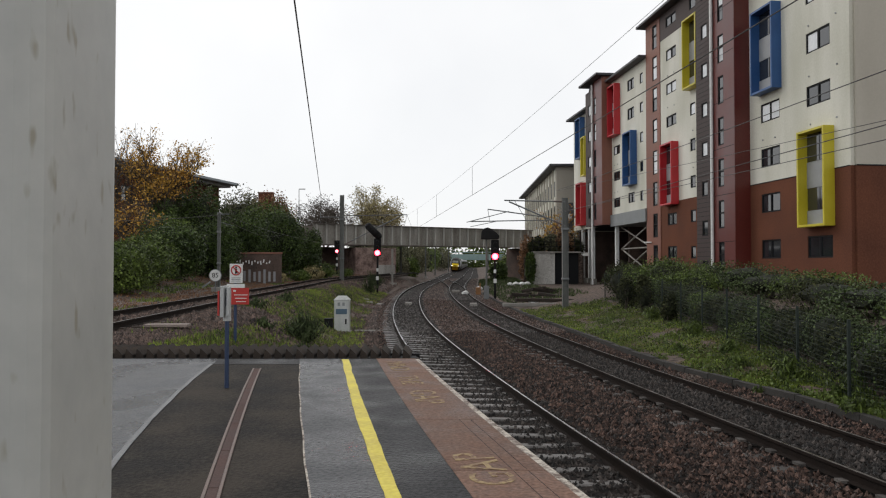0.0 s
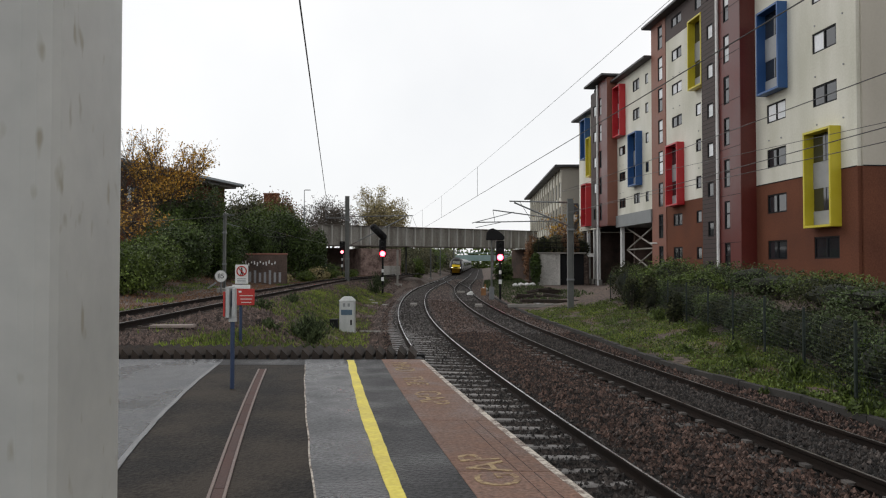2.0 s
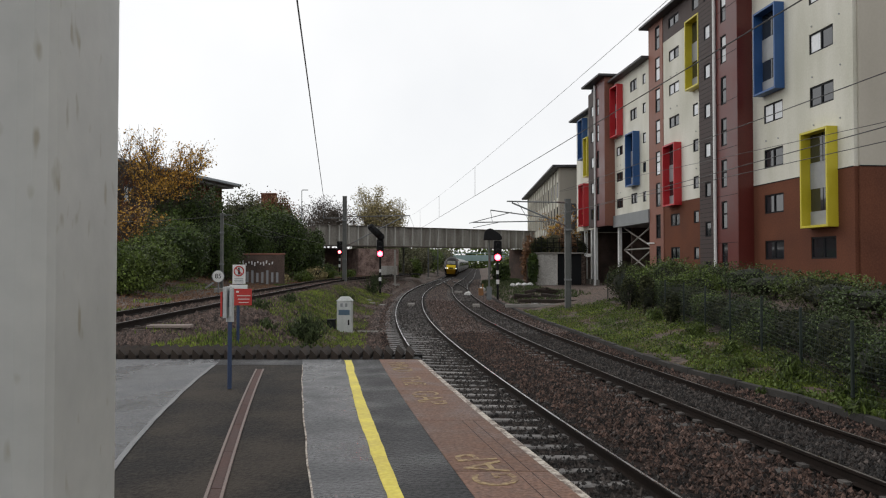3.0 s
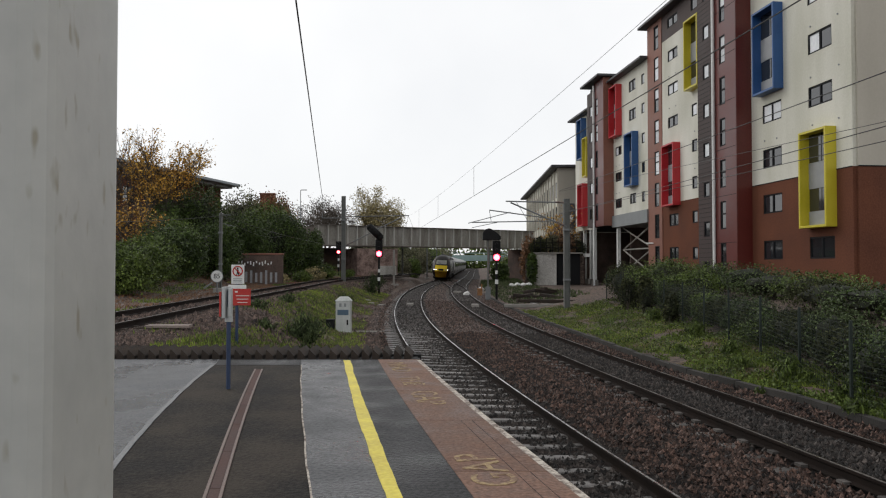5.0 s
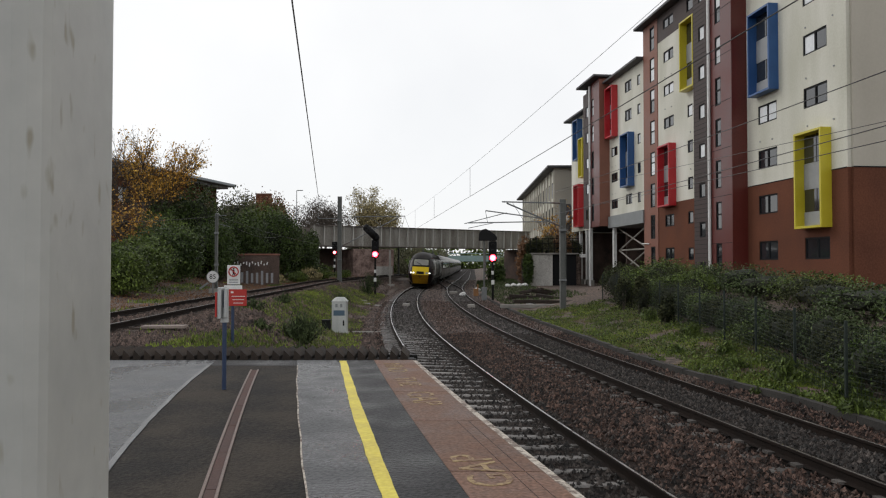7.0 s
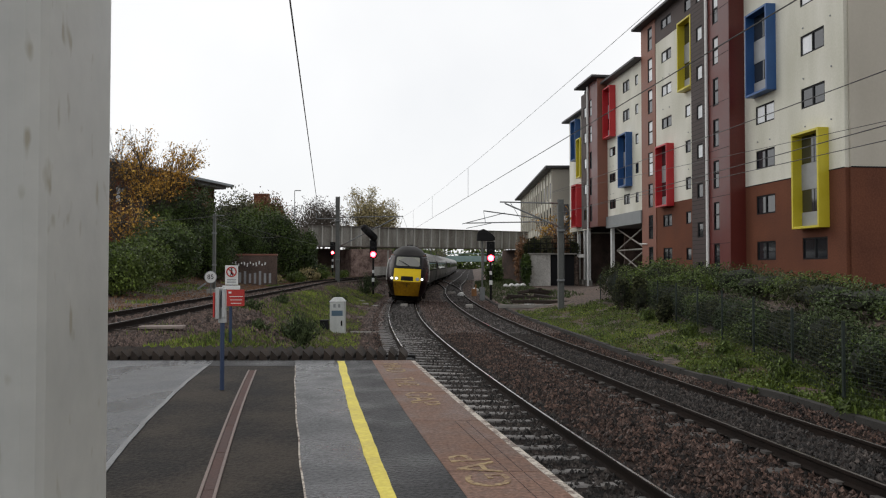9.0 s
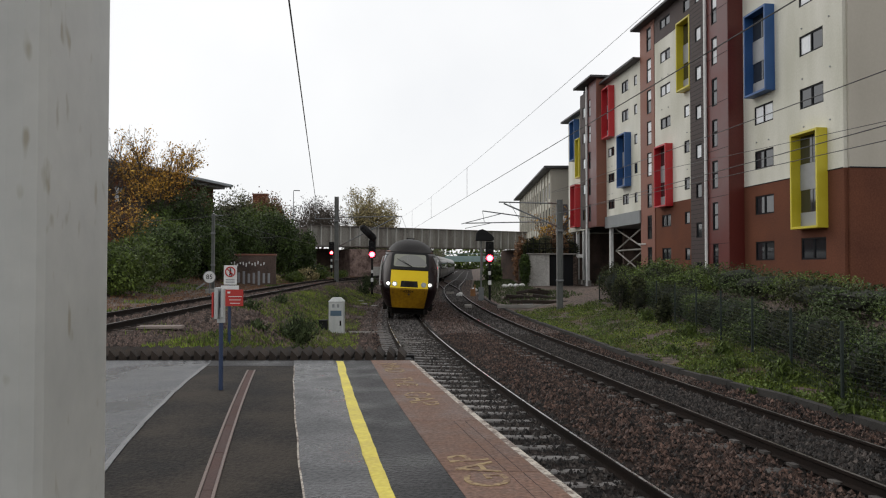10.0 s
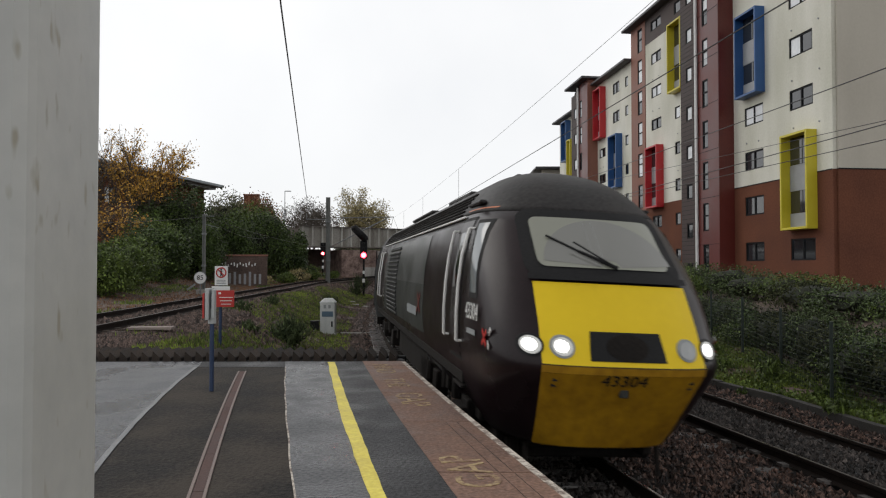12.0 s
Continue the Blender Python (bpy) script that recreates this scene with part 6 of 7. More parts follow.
hs = thing("house", "small dark-roofed house with a white gable wall", "house", Matrix.Translation((13.9, 84.6, 0.3)))
part("wall", boxes(((0.8, 1.0, 3.2), (1.6, 2.0, 6.4))), M["render_white"], hs)
bm = bmesh.new()
box(bm, (0.8, 1.0, 7.9), (1.9, 2.3, 3.0), None, 0.4)
part("roof", bm, M["roof_dark"], hs)
part("window", boxes(((0.75, -0.02, 5.0), (0.6, 0.06, 1.7))), M["pane"], hs)
part("dormer", boxes(((0.6, -0.1, 7.6), (0.55, 0.6, 0.8)), w=0.03), M["white_paint"], hs)

rw = thing("retaining_wall", "pale stained concrete retaining wall beside the bridge", "wall", Matrix.Translation((9.1, 74.0, 0.0)))
part("wall_slab", boxes(((1.05, 0, 1.8), (2.2, 0.4, 3.7)), w=0.03), M["wall_pale"], rw)
# solid slab coloured near black in place of a shaded opening
part("wall_slab", boxes(((3.4, 0.4, 1.8), (2.4, 0.4, 3.7)), w=0.03), M["frame_dark"], rw, "near-black panel standing in for the shaded doorway")
part("coping", boxes(((2.3, 0.1, 3.72), (4.9, 0.9, 0.14)), w=0.02), M["concrete"], rw)
bf = thing("board_fence", "dark weathered board fence beside the retaining wall", "fence", Matrix.Translation((8.25, 75.2, 0.05)))
for k in range(6):
    part("board", boxes(((0.1 + 0.18 * k, 0.02 * (k % 2), 1.6 + 0.06 * math.sin(k * 2.1)), (0.165, 0.05, 3.2))), M["timber"], bf)
part("rail", boxes(((0.55, 0.08, 0.9), (1.1, 0.07, 0.1)), ((0.55, 0.08, 2.5), (1.1, 0.07, 0.1))), M["timber"], bf)
pr = thing("railing", "dark steel railing along the top of the retaining wall", "railing", Matrix.Translation((9.0, 74.2, 3.78)))
for k in range(9):
    part("upright", boxes(((0.1 + 0.6 * k, 0, 0.75), (0.06, 0.06, 1.5))), M["frame_dark"], pr)
for z in (0.5, 1.0, 1.48):
    part("rail", boxes(((2.5, 0, z), (5.0, 0.05, 0.06))), M["frame_dark"], pr)
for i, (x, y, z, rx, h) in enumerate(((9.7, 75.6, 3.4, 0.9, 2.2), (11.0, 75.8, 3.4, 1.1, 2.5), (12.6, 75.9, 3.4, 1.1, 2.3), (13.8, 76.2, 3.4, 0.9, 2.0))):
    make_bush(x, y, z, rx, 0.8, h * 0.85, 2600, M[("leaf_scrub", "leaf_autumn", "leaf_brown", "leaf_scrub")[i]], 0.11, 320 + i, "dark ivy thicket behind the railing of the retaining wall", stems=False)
earth = thing("earth_bank", "dark earth bank behind the retaining wall", "bank", Matrix.Translation((9.0, 74.3, 0.0)), kind="structure")
part("earth", boxes(((2.6, 1.6, 1.75), (5.4, 2.8, 3.5)), w=0.2), M["ground"], earth)
for i, (x, y, rx, h) in enumerate(((8.75, 73.4, 0.5, 3.2), (8.9, 77, 1.0, 5.0), (6.9, 93, 1.2, 2.2), (12.4, 78, 1.3, 6.0))):
    make_bush(x, y, ground_height(x, y), rx, rx, h, 1800, M["leaf_brown" if i % 2 else "leaf_dark"], 0.18, 300 + i, "ivy and brambles round the bridge abutment")
road = thing("service_road", "grey tarmac service road under the apartment block", "road", kind="structure")
part("tarmac", boxes(((13.5, 61, 0.33), (9.0, 22, 0.06))), M["road_grey"], road)

# lumber and bags by the signal
for i, (x, y, z, ln, rot, tip) in enumerate(((5.2, 42.0, 0.10, 3.6, 4, 0), (6.3, 43.2, 0.10, 2.8, -7, 1), (5.6, 45.2, 0.10, 2.4, 14, 2), (6.9, 46.6, 0.14, 1.9, -38, 6), (5.9, 49.6, 0.12, 2.6, -22, 3), (6.9, 50.2, 0.26, 2.2, 34, 9), (6.3, 51.0, 0.42, 2.0, -48, -8), (7.5, 51.6, 0.20, 1.7, 62, 5), (5.4, 51.2, 0.16, 1.6, 25, -6))):
    z += ground_height(x, y)
    tb = thing("timber_baulk", "old dark railway timber lying in the weeds", "timber", Matrix.Translation((x, y, z)) @ pose(0, 0, 0, 0, tip, rot), group="old railway timbers")
    part("baulk", boxes(((0, 0, 0), (ln, 0.3, 0.2)), w=0.02), M["concrete" if i == 0 else "guard_timber"], tb)
for i, (x, y) in enumerate(((6.5, 71), (7.05, 71.3), (7.6, 71), (8.2, 71.4), (5.35, 43.5), (-6.5, 95), (3.5, 70), (1.9, 62))):
    g = thing("rubbish_bag", "crumpled white plastic sack on the ballast", "sack", Matrix.Translation((x, y, ground_height(x, y) + 0.15)), group="white sacks")
    bm = bmesh.new()
    bmesh.ops.create_icosphere(bm, subdivisions=2, radius=0.3)
    for v in bm.verts:
        v.co *= 1 + 0.35 * noise.noise(v.co * 4 + Vector((i, 0, 0)))
        v.co.z *= 0.65
    part("sack", bm, M["white_paint"], g)
rr = thing("relay_unit", "rusty orange relay unit beside the far track", "track equipment", Matrix.Translation((2.9, 60.5, 0.0)))
part("unit", boxes(((0, 0, 0.3), (0.4, 0.4, 0.6)), ((0.15, 0, 0.75), (0.1, 0.2, 0.4)), w=0.02), M["rust_orange"], rr)

# ---- the distance beyond the bridge ----
fbm = thing("far_bridge", "pale green steel bridge in the distance", "bridge", Matrix.Translation((0, 250, 0)))
part("girder", boxes(((14, 0, 5.2), (50, 0.5, 2.0)), w=0.03), M["teal_steel"], fbm)
part("parapet", boxes(((14, 0.4, 6.9), (50, 0.2, 0.25))), M["teal_steel"], fbm)
for x in (-9, 26):
    part("pier", boxes(((x, 0, 2.2), (2.0, 3.0, 5.0))), M["concrete"], fbm)
# the autumn scrub's pale colour stands in for haze over the distance
for i, (x, y, rx, ry, h, mat) in enumerate(((-7.6, 104, 1.2, 1.6, 2.6, "leaf_mid"), (-6.6, 112, 1.5, 2.0, 3.0, "leaf_autumn"), (-5.2, 120, 1.3, 2.0, 3.2, "leaf_mid"), (-9.5, 114, 2.6, 4.0, 5.5, "leaf_autumn"), (-6.4, 128, 2.2, 5.0, 5.0, "leaf_autumn"), (-5.4, 150, 2.6, 8.0, 5.8, "leaf_autumn"), (-3.6, 178, 3.0, 10.0, 6.5, "leaf_mid"), (-0.8, 215, 3.2, 12, 7.0, "leaf_autumn"),
                                            (12.0, 118, 3.0, 6.0, 3.6, "leaf_mid"), (15.5, 150, 4.0, 9.0, 5.0, "leaf_autumn"), (19, 190, 4.0, 10.0, 6.0, "leaf_mid"), (-16, 150, 6.0, 8.0, 9.0, "leaf_autumn"), (-14, 190, 8, 9, 10, "leaf_mid"))):
    make_bush(x, y, ground_height(x, y) - 0.2, rx, ry, h, 4200, M[mat], 0.22, 400 + i, "mixed trackside scrub beyond the bridge")
g = np.random.default_rng(77)
wv = []
for k in range(70):
    cx, cy = g.uniform(-260, 260), g.uniform(330, 470)
    hh = g.uniform(5, 11)
    d = g.normal(0, 1, (260, 3))
    d /= np.linalg.norm(d, axis=1)[:, None]
    p = d * np.array([9, 7, hh * 0.55]) * (0.8 + 0.3 * g.random((260, 1))) + np.array([cx, cy, hh * 0.5 + 1])
    wv.append(leaf_quads(p[p[:, 2] > 0], 1.6, g))
tagged(quads_object("far_woods", np.concatenate(wv), M["leaf_mid"]), "hazy line of far trees on the horizon", "woods", kind="stuff")
lampost = thing("street_lamp", "slim grey street lamp on the road above the bridge", "street lamp", Matrix.Translation((-22.0, 112.0, ground_height(-22, 112) - 0.1)))
part("pole", rods(((0, 0, 0), (0, 0, 12.6), 0.09, 0.05, 8)), M["galvanised"], lampost)
part("lamp_head", boxes(((0.5, 0, 12.6), (0.9, 0.2, 0.12)), w=0.02), M["galvanised"], lampost)

# ---- the train ----
def lut(table, v):
    return float(np.interp(v, [t[0] for t in table], [t[1] for t in table]))


HALF = [(0.50, 1.00), (0.66, 1.10), (0.9, 1.22), (1.3, 1.31), (1.6, 1.335), (2.0, 1.335), (2.4, 1.315), (2.8, 1.25), (3.05, 1.17), (3.25, 1.06), (3.42, 0.92), (3.55, 0.77), (3.65, 0.60), (3.73, 0.40), (3.77, 0.22), (3.79, 0.02)]
FRONT = [(0.50, 8.30), (0.9, 8.56), (1.34, 8.88), (1.42, 8.90), (1.8, 8.68), (2.23, 8.36), (2.3, 8.29), (2.5, 8.07), (3.0, 7.54), (3.12, 7.40), (3.3, 7.17), (3.45, 6.94), (3.58, 6.64), (3.68, 6.26), (3.75, 5.80), (3.79, 5.2)]
NOSE_DEPTH, NOSE_POWER = 1.35, 3.0


def nose_y(x, z):
    k = min(1.0, abs(x) / lut(HALF, z))
    return lut(FRONT, z) - NOSE_DEPTH * (1 - (1 - k ** NOSE_POWER) ** (1 / NOSE_POWER))


def side_x(y, z):
    q = max(0.0, min(1.0, 1 - (lut(FRONT, z) - y) / NOSE_DEPTH))
    return lut(HALF, z) * (1 - q ** NOSE_POWER) ** (1 / NOSE_POWER)


def skin(point, na, nb, off):
    """A sheet over a grid of surface points, set proud by off."""
    bm = bmesh.new()
    pts = [[point(i / na, j / nb) for i in range(na + 1)] for j in range(nb + 1)]
    rows = []
    for j in range(nb + 1):
        row = []
        for i in range(na + 1):
            du = pts[j][min(i + 1, na)] - pts[j][max(i - 1, 0)]
            dv = pts[min(j + 1, nb)][i] - pts[max(j - 1, 0)][i]
            n = du.cross(dv).normalized()
            if n.dot(pts[j][i] - Vector((0, 4, 1.6))) < 0:
                n = -n
            row.append(bm.verts.new(pts[j][i] + n * off))
        rows.append(row)
    for j in range(nb):
        for i in range(na):
            bm.faces.new((rows[j][i], rows[j][i + 1], rows[j + 1][i + 1], rows[j + 1][i]))
    return bm


def nose_patch(z0, z1, low, top, off, na=16, nb=10):
    return skin(lambda a, b: (lambda z, w: Vector(((2 * a - 1) * w, nose_y((2 * a - 1) * w, z), z)))(z0 + (z1 - z0) * b, low + (top - low) * b), na, nb, off)


def rounded_patch(z0, z1, low, top, off, r, nb=14, na=18):
    """A sheet of the nose's skin with rounded corners."""
    def half(z):
        w = low + (top - low) * (z - z0) / (z1 - z0)
        d = min(z - z0, z1 - z)
        return w - (r - math.sqrt(max(0.0, r * r - (r - d) ** 2)) if d < r else 0.0)
    zs = [z0 + (z1 - z0) * (0.5 - 0.5 * math.cos(math.pi * j / nb)) for j in range(nb + 1)]
    return skin(lambda a, b: (lambda z: Vector(((2 * a - 1) * half(z), nose_y((2 * a - 1) * half(z), z), z)))(zs[round(b * nb)]), na, nb, off)


def round_patch(cx, cz, rx, rz, off, n=20):
    """A round piece of the nose's skin."""
    bm = bmesh.new()
    c = bm.verts.new((cx, nose_y(cx, cz) + off * 1.3, cz))
    ring = [bm.verts.new((cx + rx * math.cos(a), nose_y(cx + rx * math.cos(a), cz + rz * math.sin(a)) + off, cz + rz * math.sin(a))) for a in (2 * math.pi * i / n for i in range(n))]
    base = [bm.verts.new(v.co - Vector((0, off + 0.03, 0))) for v in ring]
    for i in range(n):
        j = (i + 1) % n
        bm.faces.new((c, ring[i], ring[j]))
        bm.faces.new((ring[i], base[i], base[j], ring[j]))
    return bm


def side_patch(sx, y0, y1, z0, z1, off, na=8, nb=8, lean=0.0):
    def point(a, b):
        z = z0 + (z1 - z0) * b
        y = y0 + (y1 - y0) * a + lean * b
        return Vector((sx * side_x(y, z), y, z))
    return skin(point, na, nb, off)


def slices(zs, back_of):
    bm = bmesh.new()
    n, rows = 18, []
    for z in zs:
        w = lut(HALF, z)
        pts = [(w, back_of(z)), (w, 3.0)]
        for i in range(2 * n + 1):
            a = math.pi * i / (2 * n)
            k = math.copysign(abs(math.cos(a)) ** 0.7, math.cos(a))
            pts.append((w * k, nose_y(w * k, z)))
        pts += [(-w, 3.0), (-w, back_of(z))]
        rows.append([bm.verts.new((x, y, z)) for x, y in pts])
    for p, q in zip(rows[:-1], rows[1:]):
        for i in range(len(p) - 1):
            bm.faces.new((p[i], p[i + 1], q[i + 1], q[i]))
        bm.faces.new((p[-1], p[0], q[0], q[-1]))
    bm.faces.new(rows[0])
    bm.faces.new(list(reversed(rows[-1])))
    return bm


def make_bogie(parent, y, wheel_r=0.51, gap=1.3):
    b = part("bogie", boxes(((-1.0, y, 0.62), (0.16, 3.6, 0.26)), ((1.0, y, 0.62), (0.16, 3.6, 0.26)), ((0, y, 0.66), (1.9, 0.5, 0.3)),
                            *[((sx * 1.08, y + k, 0.50), (0.2, 0.42, 0.40)) for sx in (-1, 1) for k in (-gap, gap)],
                            *[((sx * 1.08, y + k, 0.70), (0.14, 0.3, 0.3)) for sx in (-1, 1) for k in (-0.3, 0.3)], w=0.02), M["underframe"], parent)
    for k in (-gap, gap):
        bm = bmesh.new()
        for sx in (-0.755, 0.755):
            rod(bm, (sx - 0.065, 0, 0), (sx + 0.065, 0, 0), wheel_r, n=24)
            s = math.copysign(1, sx)
            rod(bm, (sx - s * 0.065, 0, 0), (sx - s * 0.09, 0, 0), wheel_r + 0.028, n=24)
        rod(bm, (-0.9, 0, 0), (0.9, 0, 0), 0.085, n=10)
        part("wheelset", bm, M["rust"], b, m=Matrix.Translation((0, y + k, wheel_r)))
    for sx in (-1, 1):
        for k in (-0.45, 0.45):
            part("spring", rods(((sx * 1.1, y + k, 0.55), (sx * 1.1, y + k, 0.95), 0.1)), M["underframe"], b)


def make_power_car():
    car = thing("locomotive", "streamlined diesel power car with a yellow nose and dark maroon body", "train")
    zs = [0.50, 0.56, 0.66, 0.8, 0.95, 1.1, 1.22, 1.34, 1.42, 1.55, 1.7, 1.9, 2.1, 2.3, 2.5, 2.65, 2.8, 2.92, 3.05]
    part("body", slices(zs, lambda z: -8.85 if z > 0.96 else 6.9), M["train_maroon"], car, "", True)
    part("roof", slices([3.05, 3.12, 3.2, 3.28, 3.35, 3.42, 3.48, 3.54, 3.6, 3.65, 3.69, 3.73, 3.76, 3.78, 3.79], lambda z: -8.85), M["train_roof"], car, "sooty dark grey roof dome", True)
    panel = part("nose_panel", nose_patch(1.425, 2.23, 0.86, 0.85, 0.006), M["train_yellow"], car, "bright yellow warning panel", True)
    low = part("nose_valance", nose_patch(0.51, 1.342, 0.74, 0.86, 0.006), M["train_yellow_low"], car, "dirty yellow lower valance, darkened for underside shade", True)
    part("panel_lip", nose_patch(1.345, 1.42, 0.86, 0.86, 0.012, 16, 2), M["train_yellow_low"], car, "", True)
    part("grille_plate", nose_patch(1.47, 1.75, 0.40, 0.37, 0.012), M["black_paint"], panel, "black recessed coupling grille", True)
    part("coupling_cover", round_patch(0, 1.61, 0.22, 0.13, 0.02), M["underframe"], panel)
    sur = part("windscreen_surround", rounded_patch(2.27, 3.07, 0.90, 0.86, 0.010, 0.16), M["black_paint"], car, "", True)
    part("windscreen", rounded_patch(2.385, 2.965, 0.75, 0.735, 0.020, 0.09), M["windscreen"], sur, "large one-piece windscreen, pale with the sky put into its tint", True)
    part("windscreen_seal", nose_patch(2.235, 2.30, 0.88, 0.88, 0.035, 16, 2), M["black_paint"], sur, "", True)
    for x in (0.02, 0.12):
        part("windscreen_bar", rods(*[((x, nose_y(x, z) + 0.024, z), (x, nose_y(x, z + 0.17) + 0.024, z + 0.17), 0.008, 0.008, 4) for z in (2.43, 2.60, 2.77)]), M["slab_grey"], sur)
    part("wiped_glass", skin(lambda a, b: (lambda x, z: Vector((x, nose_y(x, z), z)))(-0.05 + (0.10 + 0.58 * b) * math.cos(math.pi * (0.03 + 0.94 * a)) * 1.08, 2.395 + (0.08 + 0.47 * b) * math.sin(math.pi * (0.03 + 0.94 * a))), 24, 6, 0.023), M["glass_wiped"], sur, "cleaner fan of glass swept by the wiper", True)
    y1, y2 = nose_y(-0.10, 2.41) + 0.06, nose_y(0.55, 2.76) + 0.06
    part("wiper", rods(((-0.10, y1, 2.41), (0.28, (y1 + y2) / 2, 2.58), 0.022, 0.018, 6), ((0.28, (y1 + y2) / 2, 2.58), (0.60, y2, 2.75), 0.014, 0.012, 6), ((-0.02, y1, 2.45), (0.35, (y1 + y2) / 2 + 0.01, 2.68), 0.01, 0.01, 5)), M["black_paint"], sur, "black windscreen wiper")
    for x, lit in ((0.955, True), (0.66, True), (-0.66, False), (-0.955, True)):
        ring = part("headlight_bezel", round_patch(x, 1.60, 0.122, 0.112, 0.018), M["black_paint" if abs(x) > 0.8 else "slab_grey"], car)
        part("headlight", round_patch(x, 1.60, 0.097, 0.088, 0.03), M["lens_lit" if lit else "lens_off"], ring, "lit white headlight" if lit else "unlit grey lamp lens")
        if lit:
            part("bulb_glow", round_patch(x + 0.012, 1.603, 0.066, 0.060, 0.036), M["lens_core"], ring)
    tilt = math.degrees(math.atan2(8.88 - 8.56, 1.34 - 0.9))
    lettering("43304", 0.195, Matrix.Translation((0.03, nose_y(0, 1.275) + 0.012, 1.275)) @ pose(0, 0, 0, 90 + tilt, 0, 180), M["black_paint"], low, "number")
    part("jumper_socket", boxes(((0.0, nose_y(0, 1.15) + 0.01, 1.15), (0.09, 0.05, 0.09)), w=0.01), M["train_grey"], low)
    for sx in (-1, 1):
        part("lifting_hole", boxes(((sx * 0.72, nose_y(0.72, 1.27), 1.27), (0.05, 0.02, 0.03)), ((sx * 0.72, nose_y(0.72, 1.21), 1.21), (0.05, 0.02, 0.03))), M["black_paint"], low)
    for sx in (-1, 1):
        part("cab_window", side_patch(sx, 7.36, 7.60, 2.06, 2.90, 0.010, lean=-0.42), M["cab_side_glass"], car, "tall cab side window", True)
        part("cab_window_seal", side_patch(sx, 7.30, 7.66, 2.0, 2.95, 0.004, lean=-0.44), M["black_paint"], car, "", True)
        door = part("cab_door", side_patch(sx, 6.02, 6.74, 1.25, 2.95, 0.012), M["train_maroon"], car, "", True)
        part("door_seal", side_patch(sx, 5.97, 6.79, 1.2, 3.0, 0.004), M["black_paint"], door)
        part("door_window", side_patch(sx, 6.16, 6.60, 2.1, 2.8, 0.02), M["coach_glass"], door)
        for y in (5.90, 6.86):
            pts = [(sx * (side_x(y, z) + 0.07), y, z) for z in (1.45, 1.8, 2.15, 2.5, 2.84)]
            part("handrail", rods(*[(a, b, 0.021, 0.021, 6) for a, b in zip(pts[:-1], pts[1:])], (pts[0], (pts[0][0] - sx * 0.07, y, 1.45), 0.018), (pts[-1], (pts[-1][0] - sx * 0.07, y, 2.84), 0.018)), M["handrail"], car, "long white handrail")
        part("side_panel", side_patch(sx, 3.2, -5.4, 1.22, 2.92, 0.005, 12, 8), M["train_grey"], car, "grey centre side panel", True)
        part("side_band", side_patch(sx, 3.2, -5.4, 2.06, 2.92, 0.009, 12, 6), M["train_coach"], car, "", True)
        grille = part("radiator_grille", side_patch(sx, -1.7, -4.4, 1.2, 2.86, 0.012), M["black_paint"], car, "slatted radiator grille")
        for k in range(16):
            z = 1.26 + k * 0.103
            part("slat", boxes(((sx * (side_x(-3, z) + 0.018), -3.05, z), (0.03, 2.66, 0.045)), w=0.006), M["train_grey"], grille)
        for y in (-6.3, -7.1):
            pts = [(sx * (side_x(y, z) + 0.07), y, z) for z in (1.5, 2.15, 2.8)]
            part("handrail", rods(*[(a, b, 0.019, 0.019, 6) for a, b in zip(pts[:-1], pts[1:])], (pts[0], (pts[0][0] - sx * 0.07, y, 1.5), 0.016), (pts[-1], (pts[-1][0] - sx * 0.07, y, 2.8), 0.016)), M["handrail"], car, "long white handrail")
        part("rear_door", side_patch(sx, -6.4, -7.0, 1.25, 2.9, 0.008), M["train_maroon"], car, "", True)
        # roof-edge air vents
        for k in range(6):
            z = 3.09 + 0.062 * k
            part("roof_vent", boxes(((sx * (lut(HALF, z) + 0.002), -1.2, z), (0.05, 13.6, 0.028)), w=0.006), M["underframe"], car)
        part("gutter", boxes(((sx * (lut(HALF, 3.04) + 0.02), -0.6, 3.03), (0.045, 13.4, 0.03)), w=0.006), M["handrail"], car)
        part("cantrail_stripe", side_patch(sx, 7.05, 6.0, 3.10, 3.118, 0.006, 8, 1), M["stripe_orange"], car, "thin orange line round the roof edge")
        part("cab_scoop", boxes(((sx * (lut(HALF, 3.2) + 0.0), 6.3, 3.2), (0.10, 0.75, 0.05)), w=0.015), M["train_roof"], car)
        part("mirror", boxes(((sx * 1.24, 7.24, 2.2), (0.06, 0.03, 0.16)), w=0.01), M["black_paint"], car)
        a = math.degrees(math.atan2(side_x(6.9, 1.84) - side_x(7.7, 1.84), 0.8))
        lettering("43304", 0.27, Matrix.Translation((sx * (side_x(7.5, 1.84) + 0.014), 7.5, 1.84)) @ pose(0, 0, 0, 90, 0, 90 + a if sx > 0 else -90 - a), M["handrail"], car, "number", "white painted number")
        mark = part("emblem", bmesh.new(), M["sign_red"], car, "red and white cross-shaped emblem")
        bm = bmesh.new()
        yc, zc = 8.05, 1.60
        for turn in (38, -38):
            box(bm, (sx * (side_x(yc, zc) + 0.012), yc, zc), (0.006, 0.25, 0.05), Matrix.Rotation(radians(turn), 3, "X"))
        bm.to_mesh(mark.data)
        bm.free()
        part("emblem_tip", boxes(((sx * (side_x(yc + 0.11, zc + 0.06) + 0.018), yc + 0.11, zc + 0.07), (0.006, 0.10, 0.05), Matrix.Rotation(radians(38), 3, "X")), ((sx * (side_x(yc + 0.11, zc) + 0.018), yc + 0.11, zc - 0.07), (0.006, 0.10, 0.05), Matrix.Rotation(radians(-38), 3, "X"))), M["handrail"], mark)
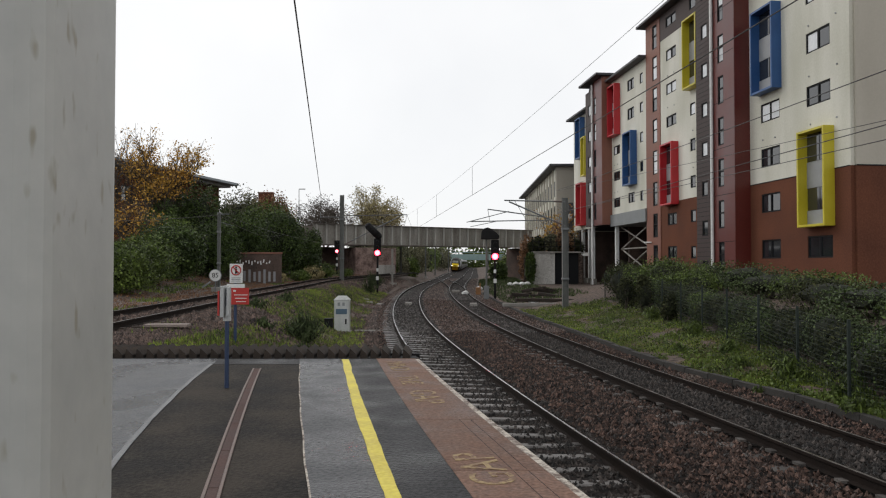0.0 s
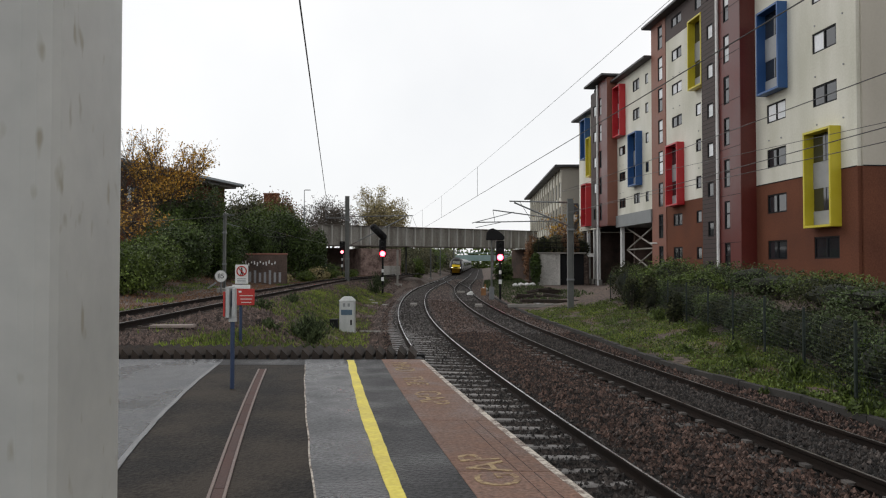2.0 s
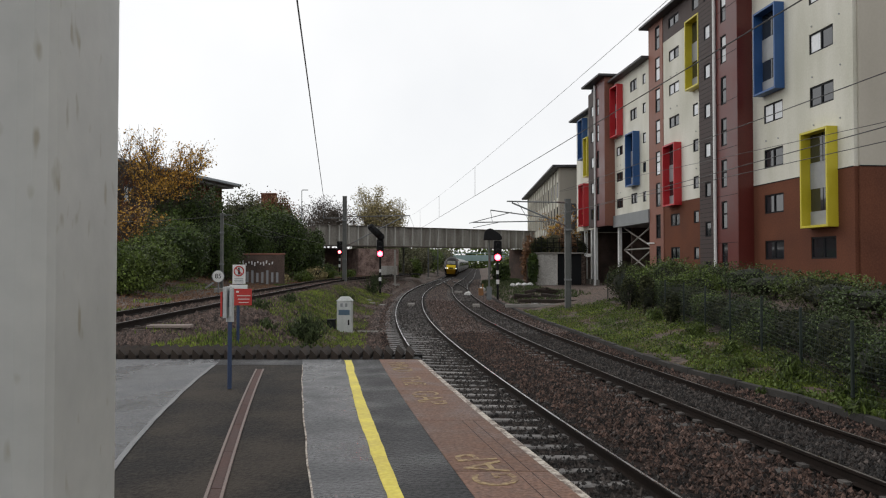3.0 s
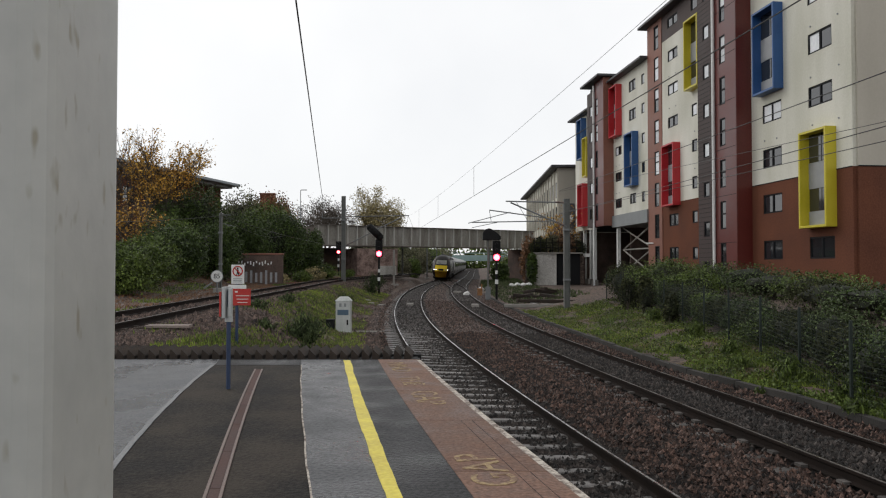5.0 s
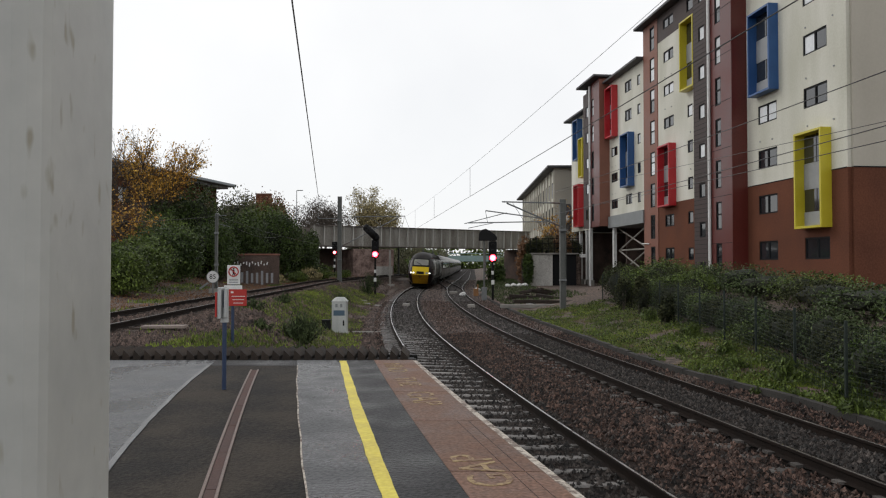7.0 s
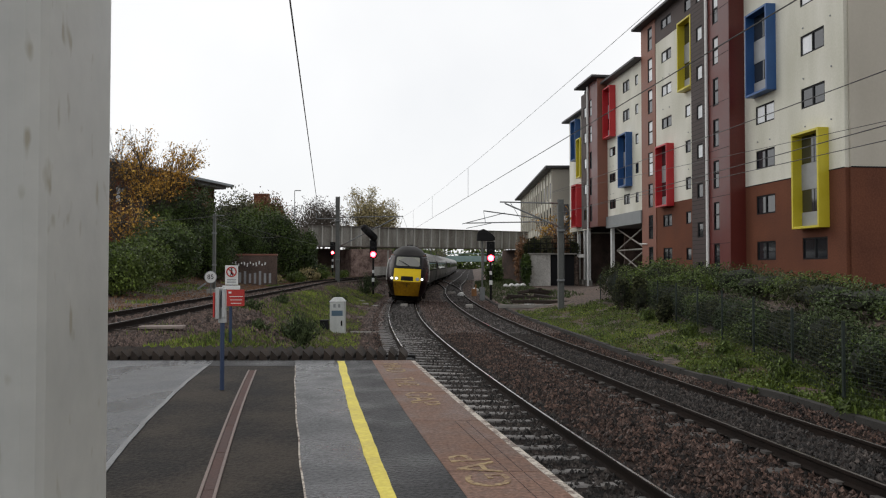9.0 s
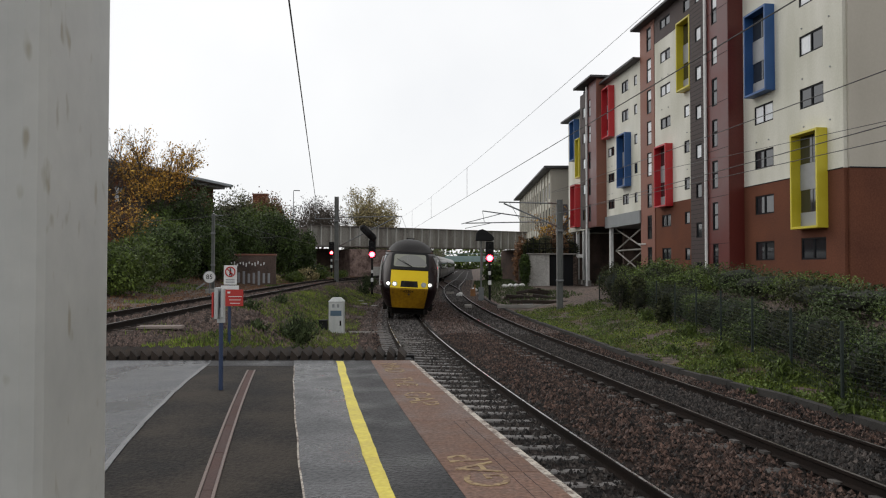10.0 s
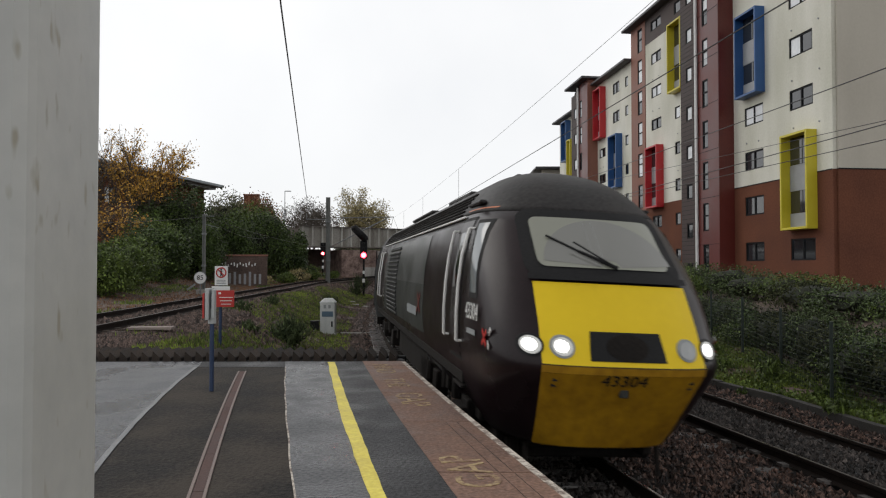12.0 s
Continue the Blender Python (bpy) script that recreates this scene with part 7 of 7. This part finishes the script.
        part("side_lettering", boxes(((sx * (side_x(7.3, 1.62) + 0.01), 7.5, 1.62), (0.005, 0.48, 0.06))), M["slab_grey"], car)
        part("side_lettering", boxes(((sx * (side_x(2, 1.55) + 0.014), 1.6, 1.55), (0.005, 1.5, 0.16))), M["slab_grey"], car)
        part("emblem", boxes(((sx * (side_x(2, 1.7) + 0.014), 2.65, 1.72), (0.005, 0.5, 0.09), Matrix.Rotation(radians(40), 3, "X")), ((sx * (side_x(2, 1.7) + 0.014), 2.65, 1.72), (0.005, 0.5, 0.09), Matrix.Rotation(radians(-40), 3, "X"))), M["clad_maroon"], car)
        part("sole_bar", boxes(((sx * 1.2, -1.0, 0.98), (0.12, 15.4, 0.16)), w=0.02), M["underframe"], car)
        part("cab_step", boxes(((sx * 1.16, 6.4, 0.86), (0.22, 0.6, 0.04)), ((sx * 1.16, 6.4, 0.58), (0.22, 0.6, 0.04)), ((sx * 1.07, 6.4, 0.75), (0.03, 0.66, 0.5)), w=0.008), M["underframe"], car)
        part("guard_iron", rods(((sx * 0.76, 7.9, 0.55), (sx * 0.76, 8.0, 0.12), 0.03)), M["underframe"], car)
    part("fuel_tank", boxes(((0, 0.3, 0.62), (2.3, 5.0, 0.62)), ((0.9, 2.4, 0.55), (0.5, 1.0, 0.4)), ((-0.9, 2.4, 0.55), (0.5, 1.0, 0.4)), w=0.05), M["underframe"], car)
    part("floor", boxes(((0, -1.0, 0.99), (2.5, 15.4, 0.1))), M["underframe"], car)
    part("roof_hump", boxes(((0, 1.2, 3.77), (0.9, 2.4, 0.10)), ((0, -4.0, 3.76), (1.1, 4.0, 0.08)), w=0.03), M["train_roof"], car)
    part("horn_cover", boxes(((0, 4.6, 3.80), (0.42, 0.5, 0.10)), w=0.03), M["train_roof"], car)
    # gear-like boxes added to block light and blacken the space below the nose
    part("underframe_gear", boxes(((0, 6.7, 0.42), (1.4, 1.7, 0.22)), ((0, 6.95, 0.34), (1.9, 0.9, 0.34)), ((0, 5.2, 0.30), (1.2, 3.4, 0.22)), ((0.80, 7.0, 0.38), (0.14, 1.2, 0.28)), ((-0.80, 7.0, 0.38), (0.14, 1.2, 0.28)), w=0.03), M["underframe"], car)
    part("gangway", boxes(((0, -8.95, 2.2), (1.1, 0.3, 2.2)), w=0.03), M["underframe"], car)
    make_bogie(car, 5.2)
    make_bogie(car, -5.2)
    return car


def make_coach():
    c = thing("railway_coach", "grey railway coach with a dark window band and pale roof", "railway coach", group="coaches of the train")

    def shell(prof, ya, yb, name, mat, label=""):
        bm = bmesh.new()
        a = [bm.verts.new((x, ya, z)) for x, z in prof]
        b = [bm.verts.new((x, yb, z)) for x, z in prof]
        for i in range(len(prof)):
            j = (i + 1) % len(prof)
            bm.faces.new((a[i], a[j], b[j], b[i]))
        bm.faces.new(a)
        bm.faces.new(list(reversed(b)))
        return part(name, bm, mat, c, label)

    low = [(1.20, 0.7), (1.33, 1.2), (1.335, 2.0), (1.315, 2.4), (1.25, 2.8), (1.17, 3.05)]
    top = [(1.17, 3.05), (1.02, 3.3), (0.78, 3.52), (0.44, 3.68), (0, 3.74)]
    shell(low + [(-x, z) for x, z in reversed(low)], 11.35, -11.35, "body", M["train_coach"])
    shell(top + [(-x, z) for x, z in reversed(top[:-1])], 11.35, -11.35, "roof", M["coach_roof"], "pale grey weathered roof")
    for sx in (-1, 1):
        band = part("window_band", boxes(((sx * 1.305, 0, 2.37), (0.05, 18.6, 0.86), Matrix.Rotation(radians(-6 * sx), 3, "Y"))), M["black_paint"], c)
        for k in range(8):
            part("window", boxes(((sx * 1.328, -8.0 + k * 2.28, 2.38), (0.02, 1.9, 0.66), Matrix.Rotation(radians(-6 * sx), 3, "Y"))), M["coach_glass"], band)
        for y in (-10.5, 10.5):
            part("coach_door", boxes(((sx * 1.318, y, 2.0), (0.04, 0.8, 1.9)), w=0.01), M["train_maroon"], c)
    part("gangway", boxes(((0, 11.45, 2.2), (1.0, 0.25, 2.1)), ((0, -11.45, 2.2), (1.0, 0.25, 2.1))), M["underframe"], c)
    part("equipment_box", boxes(((0, 0, 0.62), (2.3, 7.0, 0.4)), w=0.04), M["underframe"], c)
    make_bogie(c, 8.0, 0.46)
    make_bogie(c, -8.0, 0.46)
    return c


M["coach_roof"] = material("coach_roof", (0.22, 0.22, 0.22), (0.36, 0.36, 0.35), 0.5, scale=0.6, fine=15, bump=0.02)
power_car = make_power_car()
coach = make_coach()
coaches = [coach] + [copy_thing(coach, Matrix()) for _ in range(5)]
cars = [(power_car, 5.2, 8.9)] + [(c, 8.0, 11.5) for c in coaches]

# arc length along the near line
LINE_Y = np.arange(-60, 520, 0.5)
LINE_P = np.array([(near_line(y), y, level(y)) for y in LINE_Y])
LINE_S = np.concatenate([[0], np.cumsum(np.linalg.norm(np.diff(LINE_P, axis=0), axis=1))])


def on_line(s):
    return Vector([float(np.interp(s, LINE_S, LINE_P[:, i])) for i in range(3)])


# where the train's nose is along the line (seconds, metres)
NOSE = [(0, 192.5), (2.5, 146.5), (5.0, 104.5), (7.0, 74.8), (9.5, 39.6), (10.0, 33.3), (11.0, 20.2), (11.5, 13.55), (12.0, 7.2)]
nose_at = spline(NOSE)


def car_pose(s, half):
    a, b = on_line(s - half), on_line(s + half)
    fwd = (a - b).normalized()
    m = fwd.to_track_quat("Y", "Z").to_matrix().to_4x4()
    return Matrix.Translation((a + b) / 2) @ m @ Matrix.Rotation(-CANT, 4, "Y") @ Matrix.Translation((-0.2, 0, 0))


def motions():
    offset = 0.0
    for ob, half, reach in cars:
        rows = []
        for i in range(0, 49):
            t = i * 0.25
            s = float(np.interp(nose_at(t), LINE_Y, LINE_S)) + offset + reach
            rows.append((t, car_pose(s, half)))
        walk(ob, rows)
        offset += 2 * reach


motions()
